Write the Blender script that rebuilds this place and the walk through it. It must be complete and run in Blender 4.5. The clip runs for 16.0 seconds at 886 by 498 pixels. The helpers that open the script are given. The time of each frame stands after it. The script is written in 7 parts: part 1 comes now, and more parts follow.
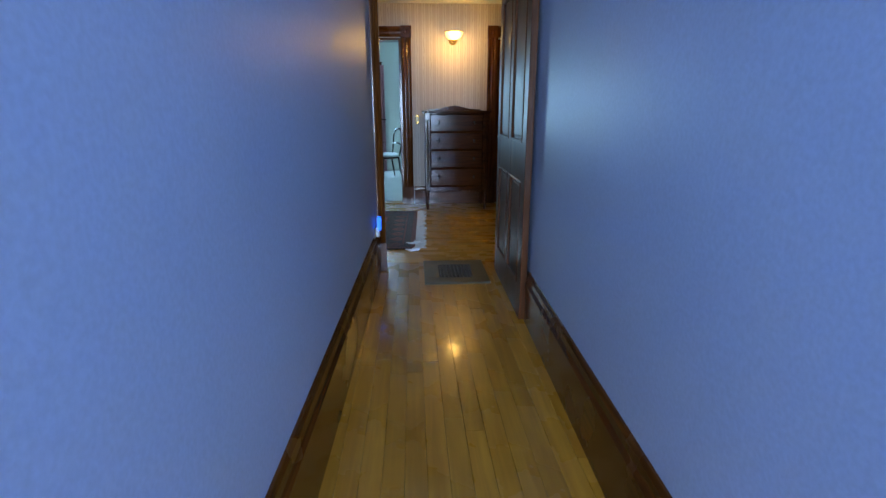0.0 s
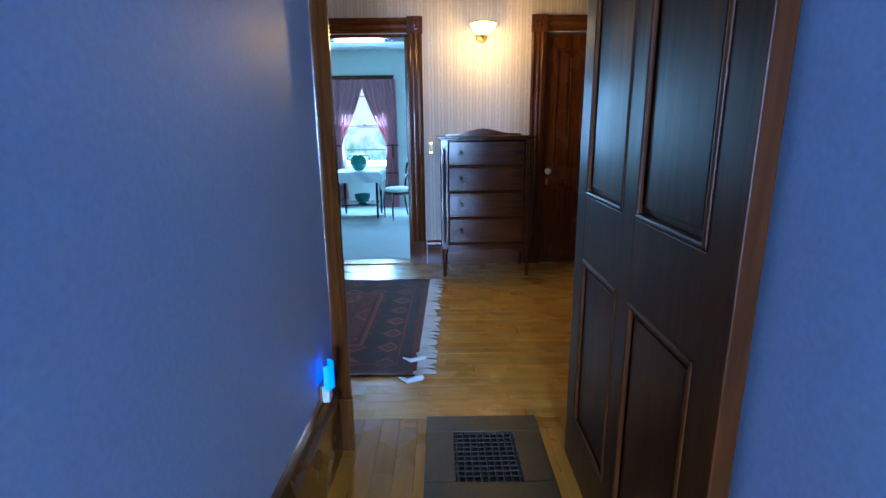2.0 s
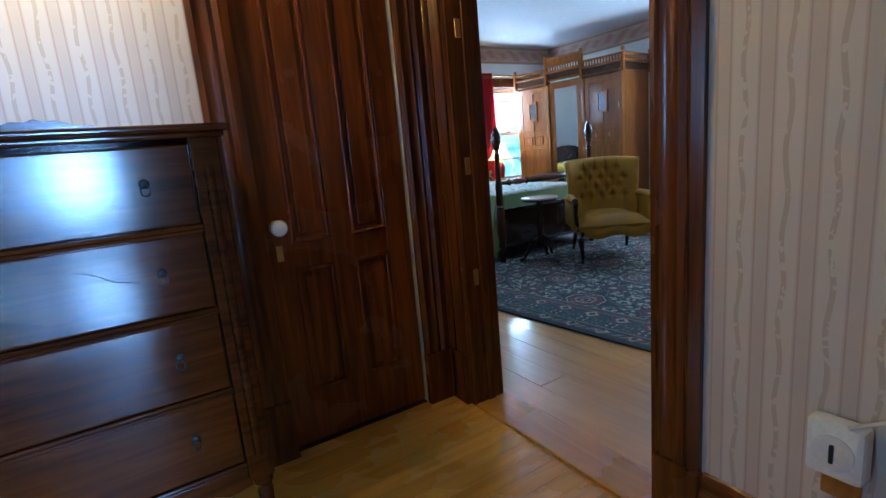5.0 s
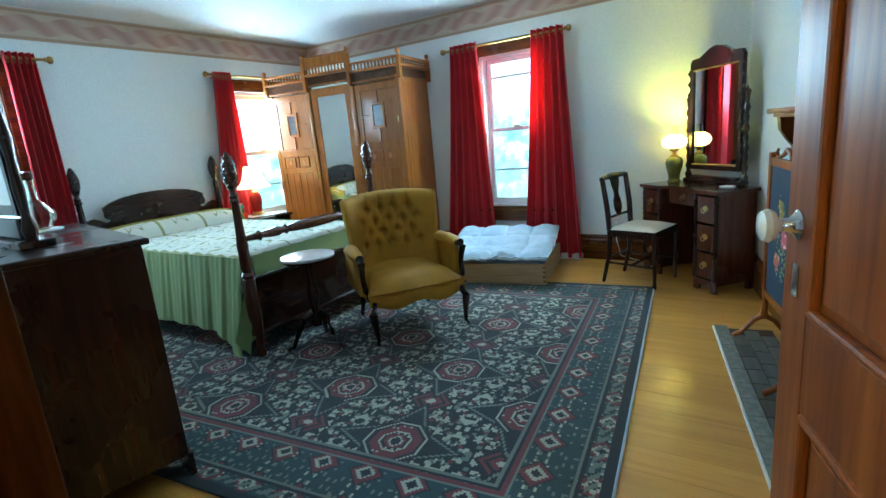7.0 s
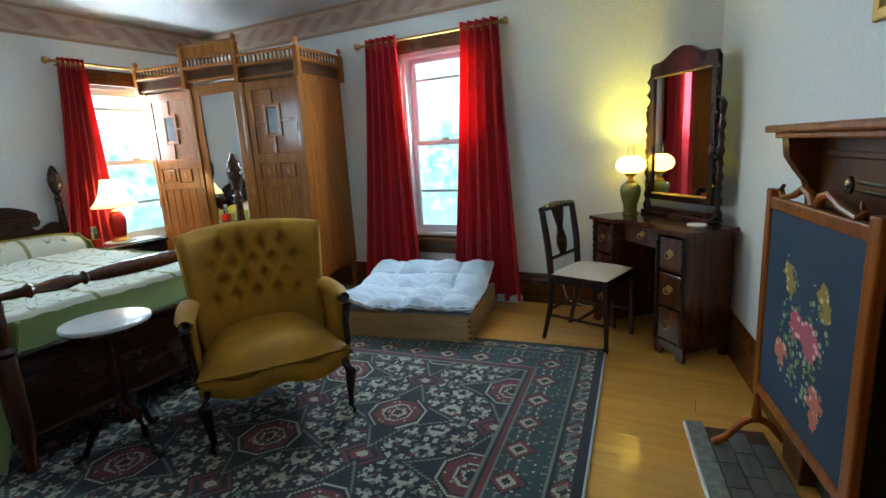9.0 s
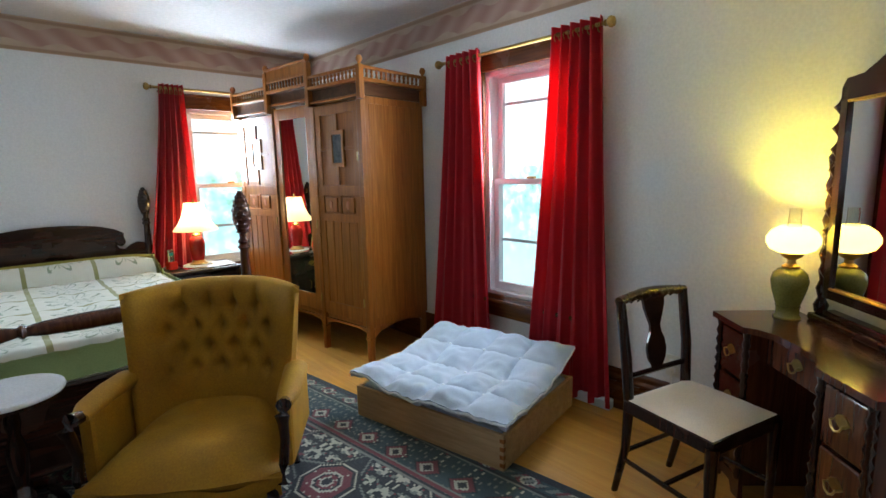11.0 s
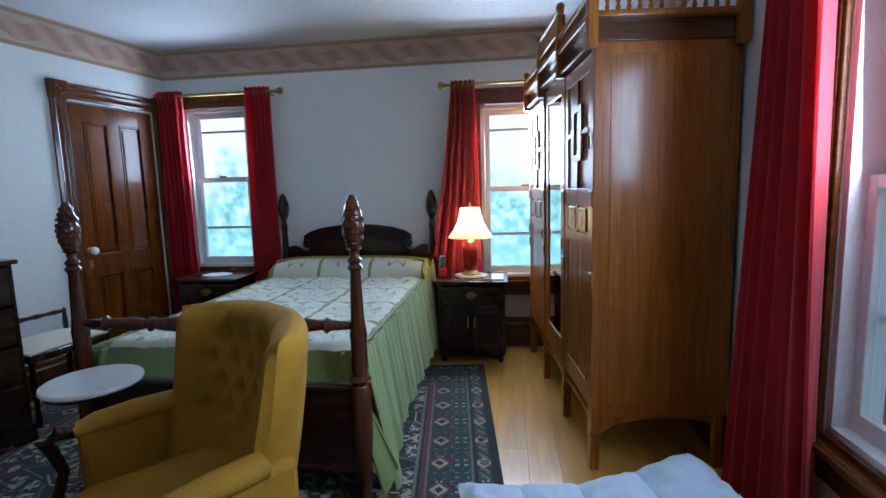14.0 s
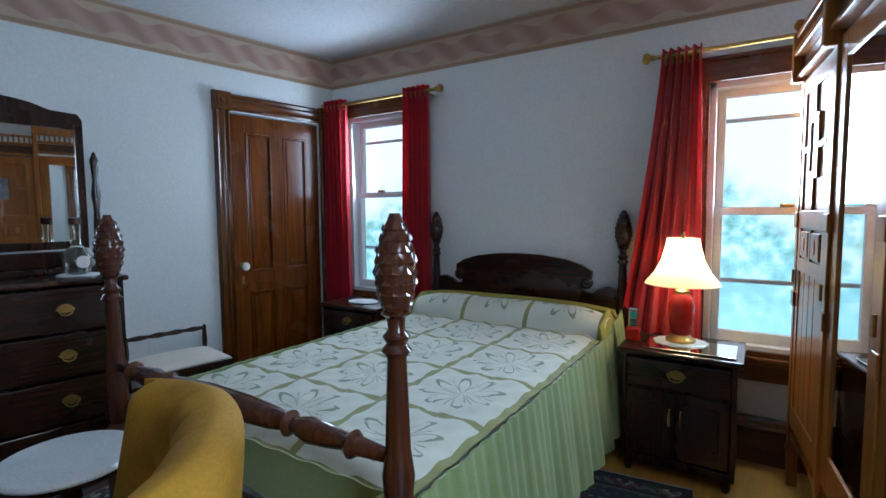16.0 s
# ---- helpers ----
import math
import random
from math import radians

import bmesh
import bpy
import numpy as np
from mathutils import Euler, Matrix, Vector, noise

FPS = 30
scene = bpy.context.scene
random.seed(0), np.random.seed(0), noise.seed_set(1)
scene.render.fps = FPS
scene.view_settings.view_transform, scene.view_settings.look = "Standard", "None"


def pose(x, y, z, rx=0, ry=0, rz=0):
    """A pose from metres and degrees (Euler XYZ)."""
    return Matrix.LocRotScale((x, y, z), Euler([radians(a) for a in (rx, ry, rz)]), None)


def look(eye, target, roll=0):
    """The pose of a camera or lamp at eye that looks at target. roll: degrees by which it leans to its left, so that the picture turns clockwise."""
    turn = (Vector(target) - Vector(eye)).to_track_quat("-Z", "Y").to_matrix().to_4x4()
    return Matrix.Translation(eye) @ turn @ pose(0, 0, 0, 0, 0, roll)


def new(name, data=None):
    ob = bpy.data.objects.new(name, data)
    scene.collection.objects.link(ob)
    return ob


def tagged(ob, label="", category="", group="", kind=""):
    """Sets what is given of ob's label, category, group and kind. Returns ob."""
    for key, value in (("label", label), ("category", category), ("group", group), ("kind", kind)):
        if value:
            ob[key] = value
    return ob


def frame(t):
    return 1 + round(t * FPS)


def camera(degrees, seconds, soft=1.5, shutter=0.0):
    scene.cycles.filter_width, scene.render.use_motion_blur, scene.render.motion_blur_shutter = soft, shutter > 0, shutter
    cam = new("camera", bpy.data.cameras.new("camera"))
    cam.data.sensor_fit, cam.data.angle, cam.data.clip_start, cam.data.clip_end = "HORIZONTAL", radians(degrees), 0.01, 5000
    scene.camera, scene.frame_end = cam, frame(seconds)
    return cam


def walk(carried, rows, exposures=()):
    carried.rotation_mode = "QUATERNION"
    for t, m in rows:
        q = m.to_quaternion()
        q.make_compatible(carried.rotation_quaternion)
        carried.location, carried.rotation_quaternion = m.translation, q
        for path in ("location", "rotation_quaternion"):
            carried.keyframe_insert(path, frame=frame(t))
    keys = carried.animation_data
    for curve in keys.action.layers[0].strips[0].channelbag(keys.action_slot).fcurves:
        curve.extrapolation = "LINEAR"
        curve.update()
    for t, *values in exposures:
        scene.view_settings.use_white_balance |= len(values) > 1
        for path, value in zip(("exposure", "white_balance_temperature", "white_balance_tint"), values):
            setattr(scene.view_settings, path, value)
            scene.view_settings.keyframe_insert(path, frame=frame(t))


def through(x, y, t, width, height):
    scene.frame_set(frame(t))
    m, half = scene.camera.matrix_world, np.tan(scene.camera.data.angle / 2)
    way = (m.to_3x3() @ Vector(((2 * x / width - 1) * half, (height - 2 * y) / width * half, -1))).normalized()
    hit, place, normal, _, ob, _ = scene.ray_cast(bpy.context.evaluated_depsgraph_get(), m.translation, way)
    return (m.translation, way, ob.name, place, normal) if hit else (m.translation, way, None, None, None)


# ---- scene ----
cam = camera(84.0, 16.0)
ROWS = [
    (0, -0.006, 0.005, 1.288, -3.41, -16.11, -0.15),
    (0.5, 0.132, 0.500, 1.270, -0.54, -13.85, -0.51),
    (1, 0.090, 1.026, 1.294, -1.42, -13.32, -0.67),
    (1.5, 0.132, 1.564, 1.315, -1.73, -13.15, -1.00),
    (2, 0.141, 2.024, 1.311, -0.24, -13.82, -0.71),
    (2.5, 0.091, 2.555, 1.275, -1.34, -13.14, -0.99),
    (3, 0.180, 3.091, 1.255, -2.11, -13.54, -1.53),
    (3.5, 0.317, 3.607, 1.194, -7.02, -12.57, -4.78),
    (4, 0.409, 4.072, 1.134, -15.74, -11.22, -6.39),
    (4.5, 0.545, 4.488, 1.121, -24.09, -11.10, -5.74),
    (6.8, 1.726, 5.933, 1.238, -54.80, -12.30, -5.12),
    (7, 1.854, 5.951, 1.269, -57.15, -12.58, -5.23),
    (7.5, 2.031, 6.090, 1.296, -63.91, -13.09, -5.86),
    (8, 2.289, 6.127, 1.254, -65.30, -12.60, -5.60),
    (10.5, 3.706, 6.046, 1.344, -49.13, -9.13, 0.22),
    (11, 3.987, 6.036, 1.378, -42.89, -8.88, -1.20),
    (11.5, 4.254, 6.048, 1.372, -38.04, -8.78, -0.17),
    (12, 4.525, 6.125, 1.374, -31.14, -8.86, -0.19),
    (12.5, 4.824, 6.198, 1.366, -22.63, -8.03, -0.49),
    (13, 5.074, 6.358, 1.363, -16.58, -7.43, -0.36),
    (13.5, 5.339, 6.439, 1.350, -5.50, -7.65, -1.02),
    (14, 5.559, 6.718, 1.323, 7.47, -7.14, -1.58),
    (14.5, 5.576, 7.025, 1.316, 13.99, -6.29, -1.59),
    (15, 5.631, 7.314, 1.312, 21.72, -5.47, -0.72),
    (15.5, 5.642, 7.565, 1.298, 28.12, -4.95, -0.18),
    (16, 5.592, 7.791, 1.308, 32.65, -4.38, -0.44),
]
EXPOSURES = [(0.0, -0.8, 6200, 11), (1.0, -0.65, 5900, 11), (2.2, -0.05, 4900, 10), (3.2, 0.5, 4800, 9), (4.7, 0.4, 4450, 5), (7.0, 1.1, 4700, -14), (8.2, 0.8, 5100, -10), (10.5, 0.6, 5950, 6), (12.5, 0.35, 5100, 7), (14.0, -0.05, 4950, 7), (16.0, -0.1, 5050, 5)]
walk(cam, [(t, pose(x, y, z, 0, 0, yaw) @ pose(0, 0, 0, 90 + pitch) @ pose(0, 0, 0, 0, 0, roll)) for t, x, y, z, yaw, pitch, roll in ROWS], EXPOSURES)

# world and lights
world = bpy.data.worlds.new("sky")
scene.world = world
world.use_nodes = True
sky = world.node_tree.nodes.new("ShaderNodeTexSky")
sky.sky_type, sky.sun_disc = "NISHITA", False
sky.sun_elevation, sky.sun_rotation = radians(48), radians(200)
back = world.node_tree.nodes["Background"]
world.node_tree.links.new(sky.outputs[0], back.inputs[0])
back.inputs[1].default_value = 0.15


def lamp(name, kind, m, power, colour, size=0.1, size_y=None, angle=None):
    data = bpy.data.lights.new(name, kind)
    data.energy, data.color = power, colour
    if kind == "AREA":
        data.shape, data.size, data.size_y = "RECTANGLE", size, size_y or size
    elif kind == "SUN":
        data.angle = radians(angle)
    else:
        data.shadow_soft_size = size
    ob = new(name, data)
    ob.matrix_world = m
    return ob


VANITY_TOP = 0.745
lamp("sun", "SUN", look((0, 0, 20), (-6, 14, 0)), 2.0, (1, 0.95, 0.86), angle=0.6)
DAY = (0.86, 0.94, 1.0)
lamp("daylight_east", "AREA", look((6.575, 8.0, 1.66), (5.5, 8.0, 1.6)), 28, DAY, 0.62, 0.66)
lamp("daylight_north_right", "AREA", look((5.71, 10.76, 1.63), (5.71, 9.7, 1.57)), 32, DAY, 0.62, 0.6)
lamp("daylight_north_left", "AREA", look((3.105, 10.76, 1.73), (3.105, 9.7, 1.67)), 15, DAY, 0.5, 0.54)
lamp("daylight_parlour", "AREA", look((-1.1, 10.37, 1.3), (-1.1, 9.3, 1.1)), 120, (0.42, 0.74, 1.0), 0.75, 1.35)
# stands in for an unseen source behind the start of the walk
lamp("daylight_corridor", "AREA", look((0.0, -4.08, 1.30), (0.1, 2.0, 1.75)), 540, (0.53, 0.73, 1.0), 0.8, 1.3)
# added lamp for the bluish light from the left; its window is unseen
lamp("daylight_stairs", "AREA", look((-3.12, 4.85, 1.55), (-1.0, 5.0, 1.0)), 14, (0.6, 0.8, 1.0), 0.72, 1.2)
lamp("sconce_glow", "POINT", pose(0.53, 6.42, 2.05), 22, (1.0, 0.55, 0.11), 0.07)
lamp("vanity_lamp_glow", "POINT", pose(6.40, 6.52, VANITY_TOP + 0.33), 88, (1.0, 0.74, 0.07), 0.05)
lamp("bedside_lamp_glow", "POINT", pose(5.28, 10.50, 1.04), 7, (1.0, 0.72, 0.35), 0.05)

# materials


def ramp_mix(nt, fac, colours):
    r = nt.nodes.new("ShaderNodeValToRGB")
    el = r.color_ramp.elements
    while len(el) < len(colours):
        el.new(0.5)
    for i, (p, c) in enumerate(colours):
        el[i].position, el[i].color = p, (*c, 1)
    nt.links.new(fac, r.inputs[0])
    return r.outputs[0]


def node(nt, kind, *links, **props):
    n = nt.nodes.new(kind)
    for k, v in props.items():
        if k in n.inputs:
            n.inputs[k].default_value = v
        else:
            setattr(n, k, v)
    for i, src in links:
        if isinstance(src, (int, float, tuple)):
            n.inputs[i].default_value = src
        else:
            nt.links.new(src, n.inputs[i])
    return n


def calc(nt, op, a, b=0.0, c=0.0):
    return node(nt, "ShaderNodeMath", (0, a), (1, b), (2, c), operation=op).outputs[0]


def blend(nt, fac, a, b, how="MIX"):
    n = nt.nodes.new("ShaderNodeMix")
    n.data_type, n.blend_type = "RGBA", how
    for sock, src in ((n.inputs[0], fac), (n.inputs[6], a), (n.inputs[7], b)):
        if isinstance(src, tuple):
            sock.default_value = (*src, 1)
        elif isinstance(src, (int, float)):
            sock.default_value = src
        else:
            nt.links.new(src, sock)
    return n.outputs[2]


def base(name, rough, metal=0.0, coat=0.0):
    m = bpy.data.materials.new(name)
    m.use_nodes = True
    nt = m.node_tree
    b = nt.nodes["Principled BSDF"]
    b.inputs["Roughness"].default_value, b.inputs["Metallic"].default_value = rough, metal
    b.inputs["Coat Weight"].default_value, b.inputs["Coat Roughness"].default_value = coat, 0.12
    return m, nt, b


def place(nt, stretch=(1, 1, 1)):
    c = node(nt, "ShaderNodeTexCoord")
    mp = node(nt, "ShaderNodeMapping", (0, c.outputs["Object"]))
    mp.inputs["Scale"].default_value = stretch
    return mp.outputs[0]


def relief(nt, b, height, strength, dist=0.005):
    n = node(nt, "ShaderNodeBump", ("Height", height), Strength=strength, Distance=dist)
    nt.links.new(n.outputs[0], b.inputs["Normal"])


def surface(name, c1, c2, scale=4.0, rough=0.5, metal=0.0, bump=0.15, fine=120.0, coat=0.0, stretch=(1, 1, 1), dist=0.003, spread=0.12):
    """Two-scale mottled surface with fine relief and uneven gloss."""
    m, nt, b = base(name, rough, metal, coat)
    p = place(nt, stretch)
    big = node(nt, "ShaderNodeTexNoise", (0, p), Scale=scale, Detail=5.0)
    col = ramp_mix(nt, big.outputs[0], [(0.3, c1), (0.7, c2)])
    small = node(nt, "ShaderNodeTexNoise", (0, p), Scale=fine, Detail=3.0)
    col = blend(nt, 0.35, col, ramp_mix(nt, small.outputs[0], [(0.3, tuple(v * (1 - spread) for v in c1)), (0.7, tuple(min(1, v * (1 + spread)) for v in c2))]))
    nt.links.new(col, b.inputs["Base Color"])
    r = node(nt, "ShaderNodeMapRange", (0, big.outputs[0]), (3, max(0.02, rough - 0.08)), (4, min(1, rough + 0.1)))
    nt.links.new(r.outputs[0], b.inputs["Roughness"])
    relief(nt, b, small.outputs[0], bump, dist)
    return m


def timber(name, dark, light, axis=2, scale=6.0, rough=0.3, coat=0.3, random_piece=False, ring=1.0, worn=1.0):
    """Wood with grain running along one axis, streaks, pores and a worn varnish."""
    m, nt, b = base(name, rough, 0.0, coat)
    b.inputs["Specular IOR Level"].default_value = 0.5 if random_piece else 0.22
    st = [7.0, 7.0, 7.0]
    st[axis] = 0.45
    p = place(nt, tuple(st))
    rnd = node(nt, "ShaderNodeObjectInfo").outputs["Random"]
    off = node(nt, "ShaderNodeVectorMath", (0, p), operation="ADD")
    sp = node(nt, "ShaderNodeCombineXYZ", (0, calc(nt, "MULTIPLY", rnd, 37.0)), (1, calc(nt, "MULTIPLY", rnd, 91.0)), (2, calc(nt, "MULTIPLY", rnd, 53.0)))
    nt.links.new(sp.outputs[0], off.inputs[1])
    warp = node(nt, "ShaderNodeTexNoise", (0, off.outputs[0]), Scale=scale * 0.35, Detail=3.0, Distortion=0.8)
    grain = node(nt, "ShaderNodeTexNoise", (0, off.outputs[0]), Scale=scale, Detail=8.0, Distortion=1.2 * ring)
    pore = node(nt, "ShaderNodeTexNoise", (0, off.outputs[0]), Scale=scale * 9, Detail=2.0)
    col = ramp_mix(nt, grain.outputs[0], [(0.32, dark), (0.52, tuple((a + c) / 2 for a, c in zip(dark, light))), (0.68, light)])
    col = blend(nt, 0.3, col, ramp_mix(nt, warp.outputs[0], [(0.35, dark), (0.65, light)]))
    col = blend(nt, 0.25, col, ramp_mix(nt, pore.outputs[0], [(0.45, tuple(v * 0.5 for v in dark)), (0.6, light)]), "MULTIPLY") if not random_piece else col
    if random_piece:
        tone = node(nt, "ShaderNodeMapRange", (0, rnd), (3, 0.86), (4, 1.07)).outputs[0]
        grey = node(nt, "ShaderNodeCombineColor", (0, tone), (1, tone), (2, tone)).outputs[0]
        col = blend(nt, 1.0, col, grey, "MULTIPLY")
    nt.links.new(col, b.inputs["Base Color"])
    wear = node(nt, "ShaderNodeTexNoise", (0, place(nt)), Scale=3.0, Detail=4.0)
    r = node(nt, "ShaderNodeMapRange", (0, wear.outputs[0]), (3, max(0.05, rough - 0.1 * worn)), (4, rough + 0.14 * worn))
    nt.links.new(r.outputs[0], b.inputs["Roughness"])
    relief(nt, b, pore.outputs[0], 0.08, 0.002)
    return m


def glow(name, colour, strength, behind=(0.9, 0.85, 0.7), through=0.0):
    m, nt, b = base(name, 0.5)
    if through:
        tr = node(nt, "ShaderNodeBsdfTranslucent")
        tr.inputs[0].default_value = (*behind, 1)
        mx = node(nt, "ShaderNodeMixShader", (0, through), (1, b.outputs[0]), (2, tr.outputs[0]))
        nt.links.new(mx.outputs[0], nt.nodes["Material Output"].inputs[0])
    b.inputs["Base Color"].default_value = (*behind, 1)
    b.inputs["Emission Color"].default_value, b.inputs["Emission Strength"].default_value = (*colour, 1), strength
    return m


def cloth(name, c1, c2, weave=260.0, rough=0.9, sheen=0.3, bump=0.25, scale=3.0, light_through=0.0):
    m = surface(name, c1, c2, scale, rough, 0.0, bump, weave, dist=0.002)
    b = m.node_tree.nodes["Principled BSDF"]
    b.inputs["Sheen Weight"].default_value = sheen
    if light_through:
        nt = m.node_tree
        tr = node(nt, "ShaderNodeBsdfTranslucent")
        tr.inputs[0].default_value = (*c2, 1)
        mx = node(nt, "ShaderNodeMixShader", (0, light_through), (1, b.outputs[0]), (2, tr.outputs[0]))
        nt.links.new(mx.outputs[0], nt.nodes["Material Output"].inputs[0])
    return m


def striped_paper(name):
    """Cream wallpaper with upright stripes, thin lines and a wavy vine between them."""
    m, nt, b = base(name, 0.6)
    g = node(nt, "ShaderNodeNewGeometry")
    s = node(nt, "ShaderNodeSeparateXYZ", (0, g.outputs["Position"]))
    along = calc(nt, "ADD", s.outputs[0], s.outputs[1])
    wob = calc(nt, "MULTIPLY", calc(nt, "SINE", calc(nt, "MULTIPLY", s.outputs[2], 34.0)), 0.045)
    u = calc(nt, "FRACT", calc(nt, "DIVIDE", along, 0.088))
    line = calc(nt, "COMPARE", u, 0.16, 0.022)
    line2 = calc(nt, "COMPARE", u, 0.84, 0.022)
    vine = calc(nt, "COMPARE", calc(nt, "ADD", u, wob), 0.5, 0.06)
    band = calc(nt, "COMPARE", u, 0.5, 0.28)
    ns = node(nt, "ShaderNodeTexNoise", (0, g.outputs["Position"]), Scale=3.0, Detail=4.0)
    col = ramp_mix(nt, ns.outputs[0], [(0.3, (0.50, 0.44, 0.38)), (0.7, (0.56, 0.49, 0.43))])
    col = blend(nt, calc(nt, "MULTIPLY", band, 0.6), col, (0.63, 0.58, 0.52))
    lines = calc(nt, "MAXIMUM", line, line2)
    col = blend(nt, calc(nt, "MULTIPLY", lines, 0.8), col, (0.42, 0.32, 0.27))
    brk = node(nt, "ShaderNodeTexNoise", (0, g.outputs["Position"]), Scale=45.0, Detail=2.0)
    col = blend(nt, calc(nt, "MULTIPLY", vine, calc(nt, "GREATER_THAN", brk.outputs[0], 0.42)), col, (0.47, 0.40, 0.33))
    nt.links.new(col, b.inputs["Base Color"])
    relief(nt, b, brk.outputs[0], 0.06, 0.002)
    return m


def frieze_paper(name):
    """Paper border: twisted ribbon in rose and tan between two plain lines."""
    m, nt, b = base(name, 0.65)
    g = node(nt, "ShaderNodeNewGeometry")
    s = node(nt, "ShaderNodeSeparateXYZ", (0, g.outputs["Position"]))
    along = calc(nt, "ADD", s.outputs[0], s.outputs[1])
    h = calc(nt, "DIVIDE", calc(nt, "SUBTRACT", s.outputs[2], 2.29), 0.23)
    ns = node(nt, "ShaderNodeTexNoise", (0, g.outputs["Position"]), Scale=9.0, Detail=4.0)
    wave = calc(nt, "SINE", calc(nt, "ADD", calc(nt, "MULTIPLY", along, 21.0), calc(nt, "MULTIPLY", ns.outputs[0], 2.0)))
    mid = calc(nt, "ADD", calc(nt, "MULTIPLY", wave, 0.08), 0.5)
    rib = calc(nt, "LESS_THAN", calc(nt, "ABSOLUTE", calc(nt, "SUBTRACT", h, mid)), 0.24)
    fold = calc(nt, "SINE", calc(nt, "ADD", calc(nt, "MULTIPLY", along, 30.0), calc(nt, "MULTIPLY", h, 7.0)))
    col = ramp_mix(nt, ns.outputs[0], [(0.3, (0.42, 0.31, 0.22)), (0.7, (0.50, 0.38, 0.28))])
    ribbon = ramp_mix(nt, calc(nt, "MULTIPLY_ADD", fold, 0.5, 0.5), [(0.0, (0.36, 0.215, 0.17)), (0.5, (0.40, 0.255, 0.20)), (1.0, (0.445, 0.305, 0.24))])
    col = blend(nt, rib, col, ribbon)
    for c in (0.07, 0.93):
        col = blend(nt, calc(nt, "COMPARE", h, c, 0.05), col, (0.33, 0.22, 0.14))
    nt.links.new(col, b.inputs["Base Color"])
    relief(nt, b, ns.outputs[0], 0.08, 0.002)
    return m


def woven_rug(name, half_x, half_y, field, motif, accent, border, tile=0.69, red=False):
    """Oriental rug: guard stripes, a main border and a field of stepped medallions."""
    m, nt, b = base(name, 0.95)
    b.inputs["Sheen Weight"].default_value = 0.15
    c = node(nt, "ShaderNodeTexCoord")
    s = node(nt, "ShaderNodeSeparateXYZ", (0, c.outputs["Object"]))
    x, y = s.outputs[0], s.outputs[1]
    edge = calc(nt, "MINIMUM", calc(nt, "SUBTRACT", half_x, calc(nt, "ABSOLUTE", x)), calc(nt, "SUBTRACT", half_y, calc(nt, "ABSOLUTE", y)))

    def cell(v, size, shift=0.0):
        return calc(nt, "ABSOLUTE", calc(nt, "SUBTRACT", calc(nt, "FRACT", calc(nt, "ADD", calc(nt, "DIVIDE", v, size), shift)), 0.5))
    step = 0.011
    xq = calc(nt, "MULTIPLY", calc(nt, "FLOOR", calc(nt, "DIVIDE", x, step)), step)
    yq = calc(nt, "MULTIPLY", calc(nt, "FLOOR", calc(nt, "DIVIDE", y, step)), step)
    px, py, ax, ay = tile, tile * 1.42, 0.355, 0.969

    def fold(v, size, shift):
        return calc(nt, "MULTIPLY", cell(v, size, shift), size)
    u1, u2, v1, v2 = fold(xq, px, ax), fold(xq, px, ax + 0.5), fold(yq, py, ay), fold(yq, py, ay + 0.5)

    def octagon(u, v):
        return calc(nt, "MAXIMUM", calc(nt, "MAXIMUM", u, v), calc(nt, "MULTIPLY", calc(nt, "ADD", u, v), 0.72))

    def spikes(u, v):
        return calc(nt, "MINIMUM", calc(nt, "ADD", calc(nt, "MULTIPLY", u, 0.5), v), calc(nt, "ADD", u, calc(nt, "MULTIPLY", v, 0.5)))
    o1 = calc(nt, "MINIMUM", octagon(u1, v1), octagon(u2, v2))
    spike = calc(nt, "MINIMUM", spikes(u1, v1), spikes(u2, v2))
    star = calc(nt, "MINIMUM", calc(nt, "ADD", u2, v1), calc(nt, "ADD", u1, v2))
    vec = node(nt, "ShaderNodeCombineXYZ", (0, calc(nt, "MINIMUM", u1, u2)), (1, calc(nt, "MINIMUM", v1, v2))).outputs[0]
    vor = node(nt, "ShaderNodeTexVoronoi", (0, vec), Scale=38.0)
    vor2 = node(nt, "ShaderNodeTexVoronoi", (0, vec), Scale=52.0)
    pick = node(nt, "ShaderNodeSeparateColor", (0, vor.outputs["Color"])).outputs[0]
    teal = tuple(f * 0.65 + g * 0.35 for f, g in zip(border, motif))
    ground = ramp_mix(nt, pick, [(0.0, motif), (0.46, motif), (0.48, field), (0.68, field), (0.70, teal), (0.84, teal), (0.86, accent), (1.0, accent)])
    col = blend(nt, calc(nt, "LESS_THAN", vor.outputs["Distance"], 0.60), field, ground)
    col = blend(nt, calc(nt, "LESS_THAN", vor2.outputs["Distance"], 0.24), col, field)
    for lim, tint in ((0.125, field), (0.105, accent), (0.085, field), (0.06, accent), (0.03, motif)):
        col = blend(nt, calc(nt, "LESS_THAN", star, lim), col, tint)
    for lim, tint in ((0.165, field), (0.150, teal), (0.138, field)):
        col = blend(nt, calc(nt, "LESS_THAN", spike, lim), col, tint)
    for lim, tint in ((0.150, field), (0.136, motif), (0.127, field), (0.112, accent), (0.072, motif), (0.062, field), (0.050, accent), (0.034, motif), (0.024, field)):
        col = blend(nt, calc(nt, "LESS_THAN", o1, lim), col, tint)
    inner = calc(nt, "MULTIPLY", calc(nt, "LESS_THAN", o1, 0.11), calc(nt, "LESS_THAN", vor2.outputs["Distance"], 0.26))
    col = blend(nt, inner, col, motif)
    bu, bv = calc(nt, "MULTIPLY", cell(xq, 0.21), 0.21), calc(nt, "MULTIPLY", cell(yq, 0.21), 0.21)
    flower = calc(nt, "ADD", bu, bv)
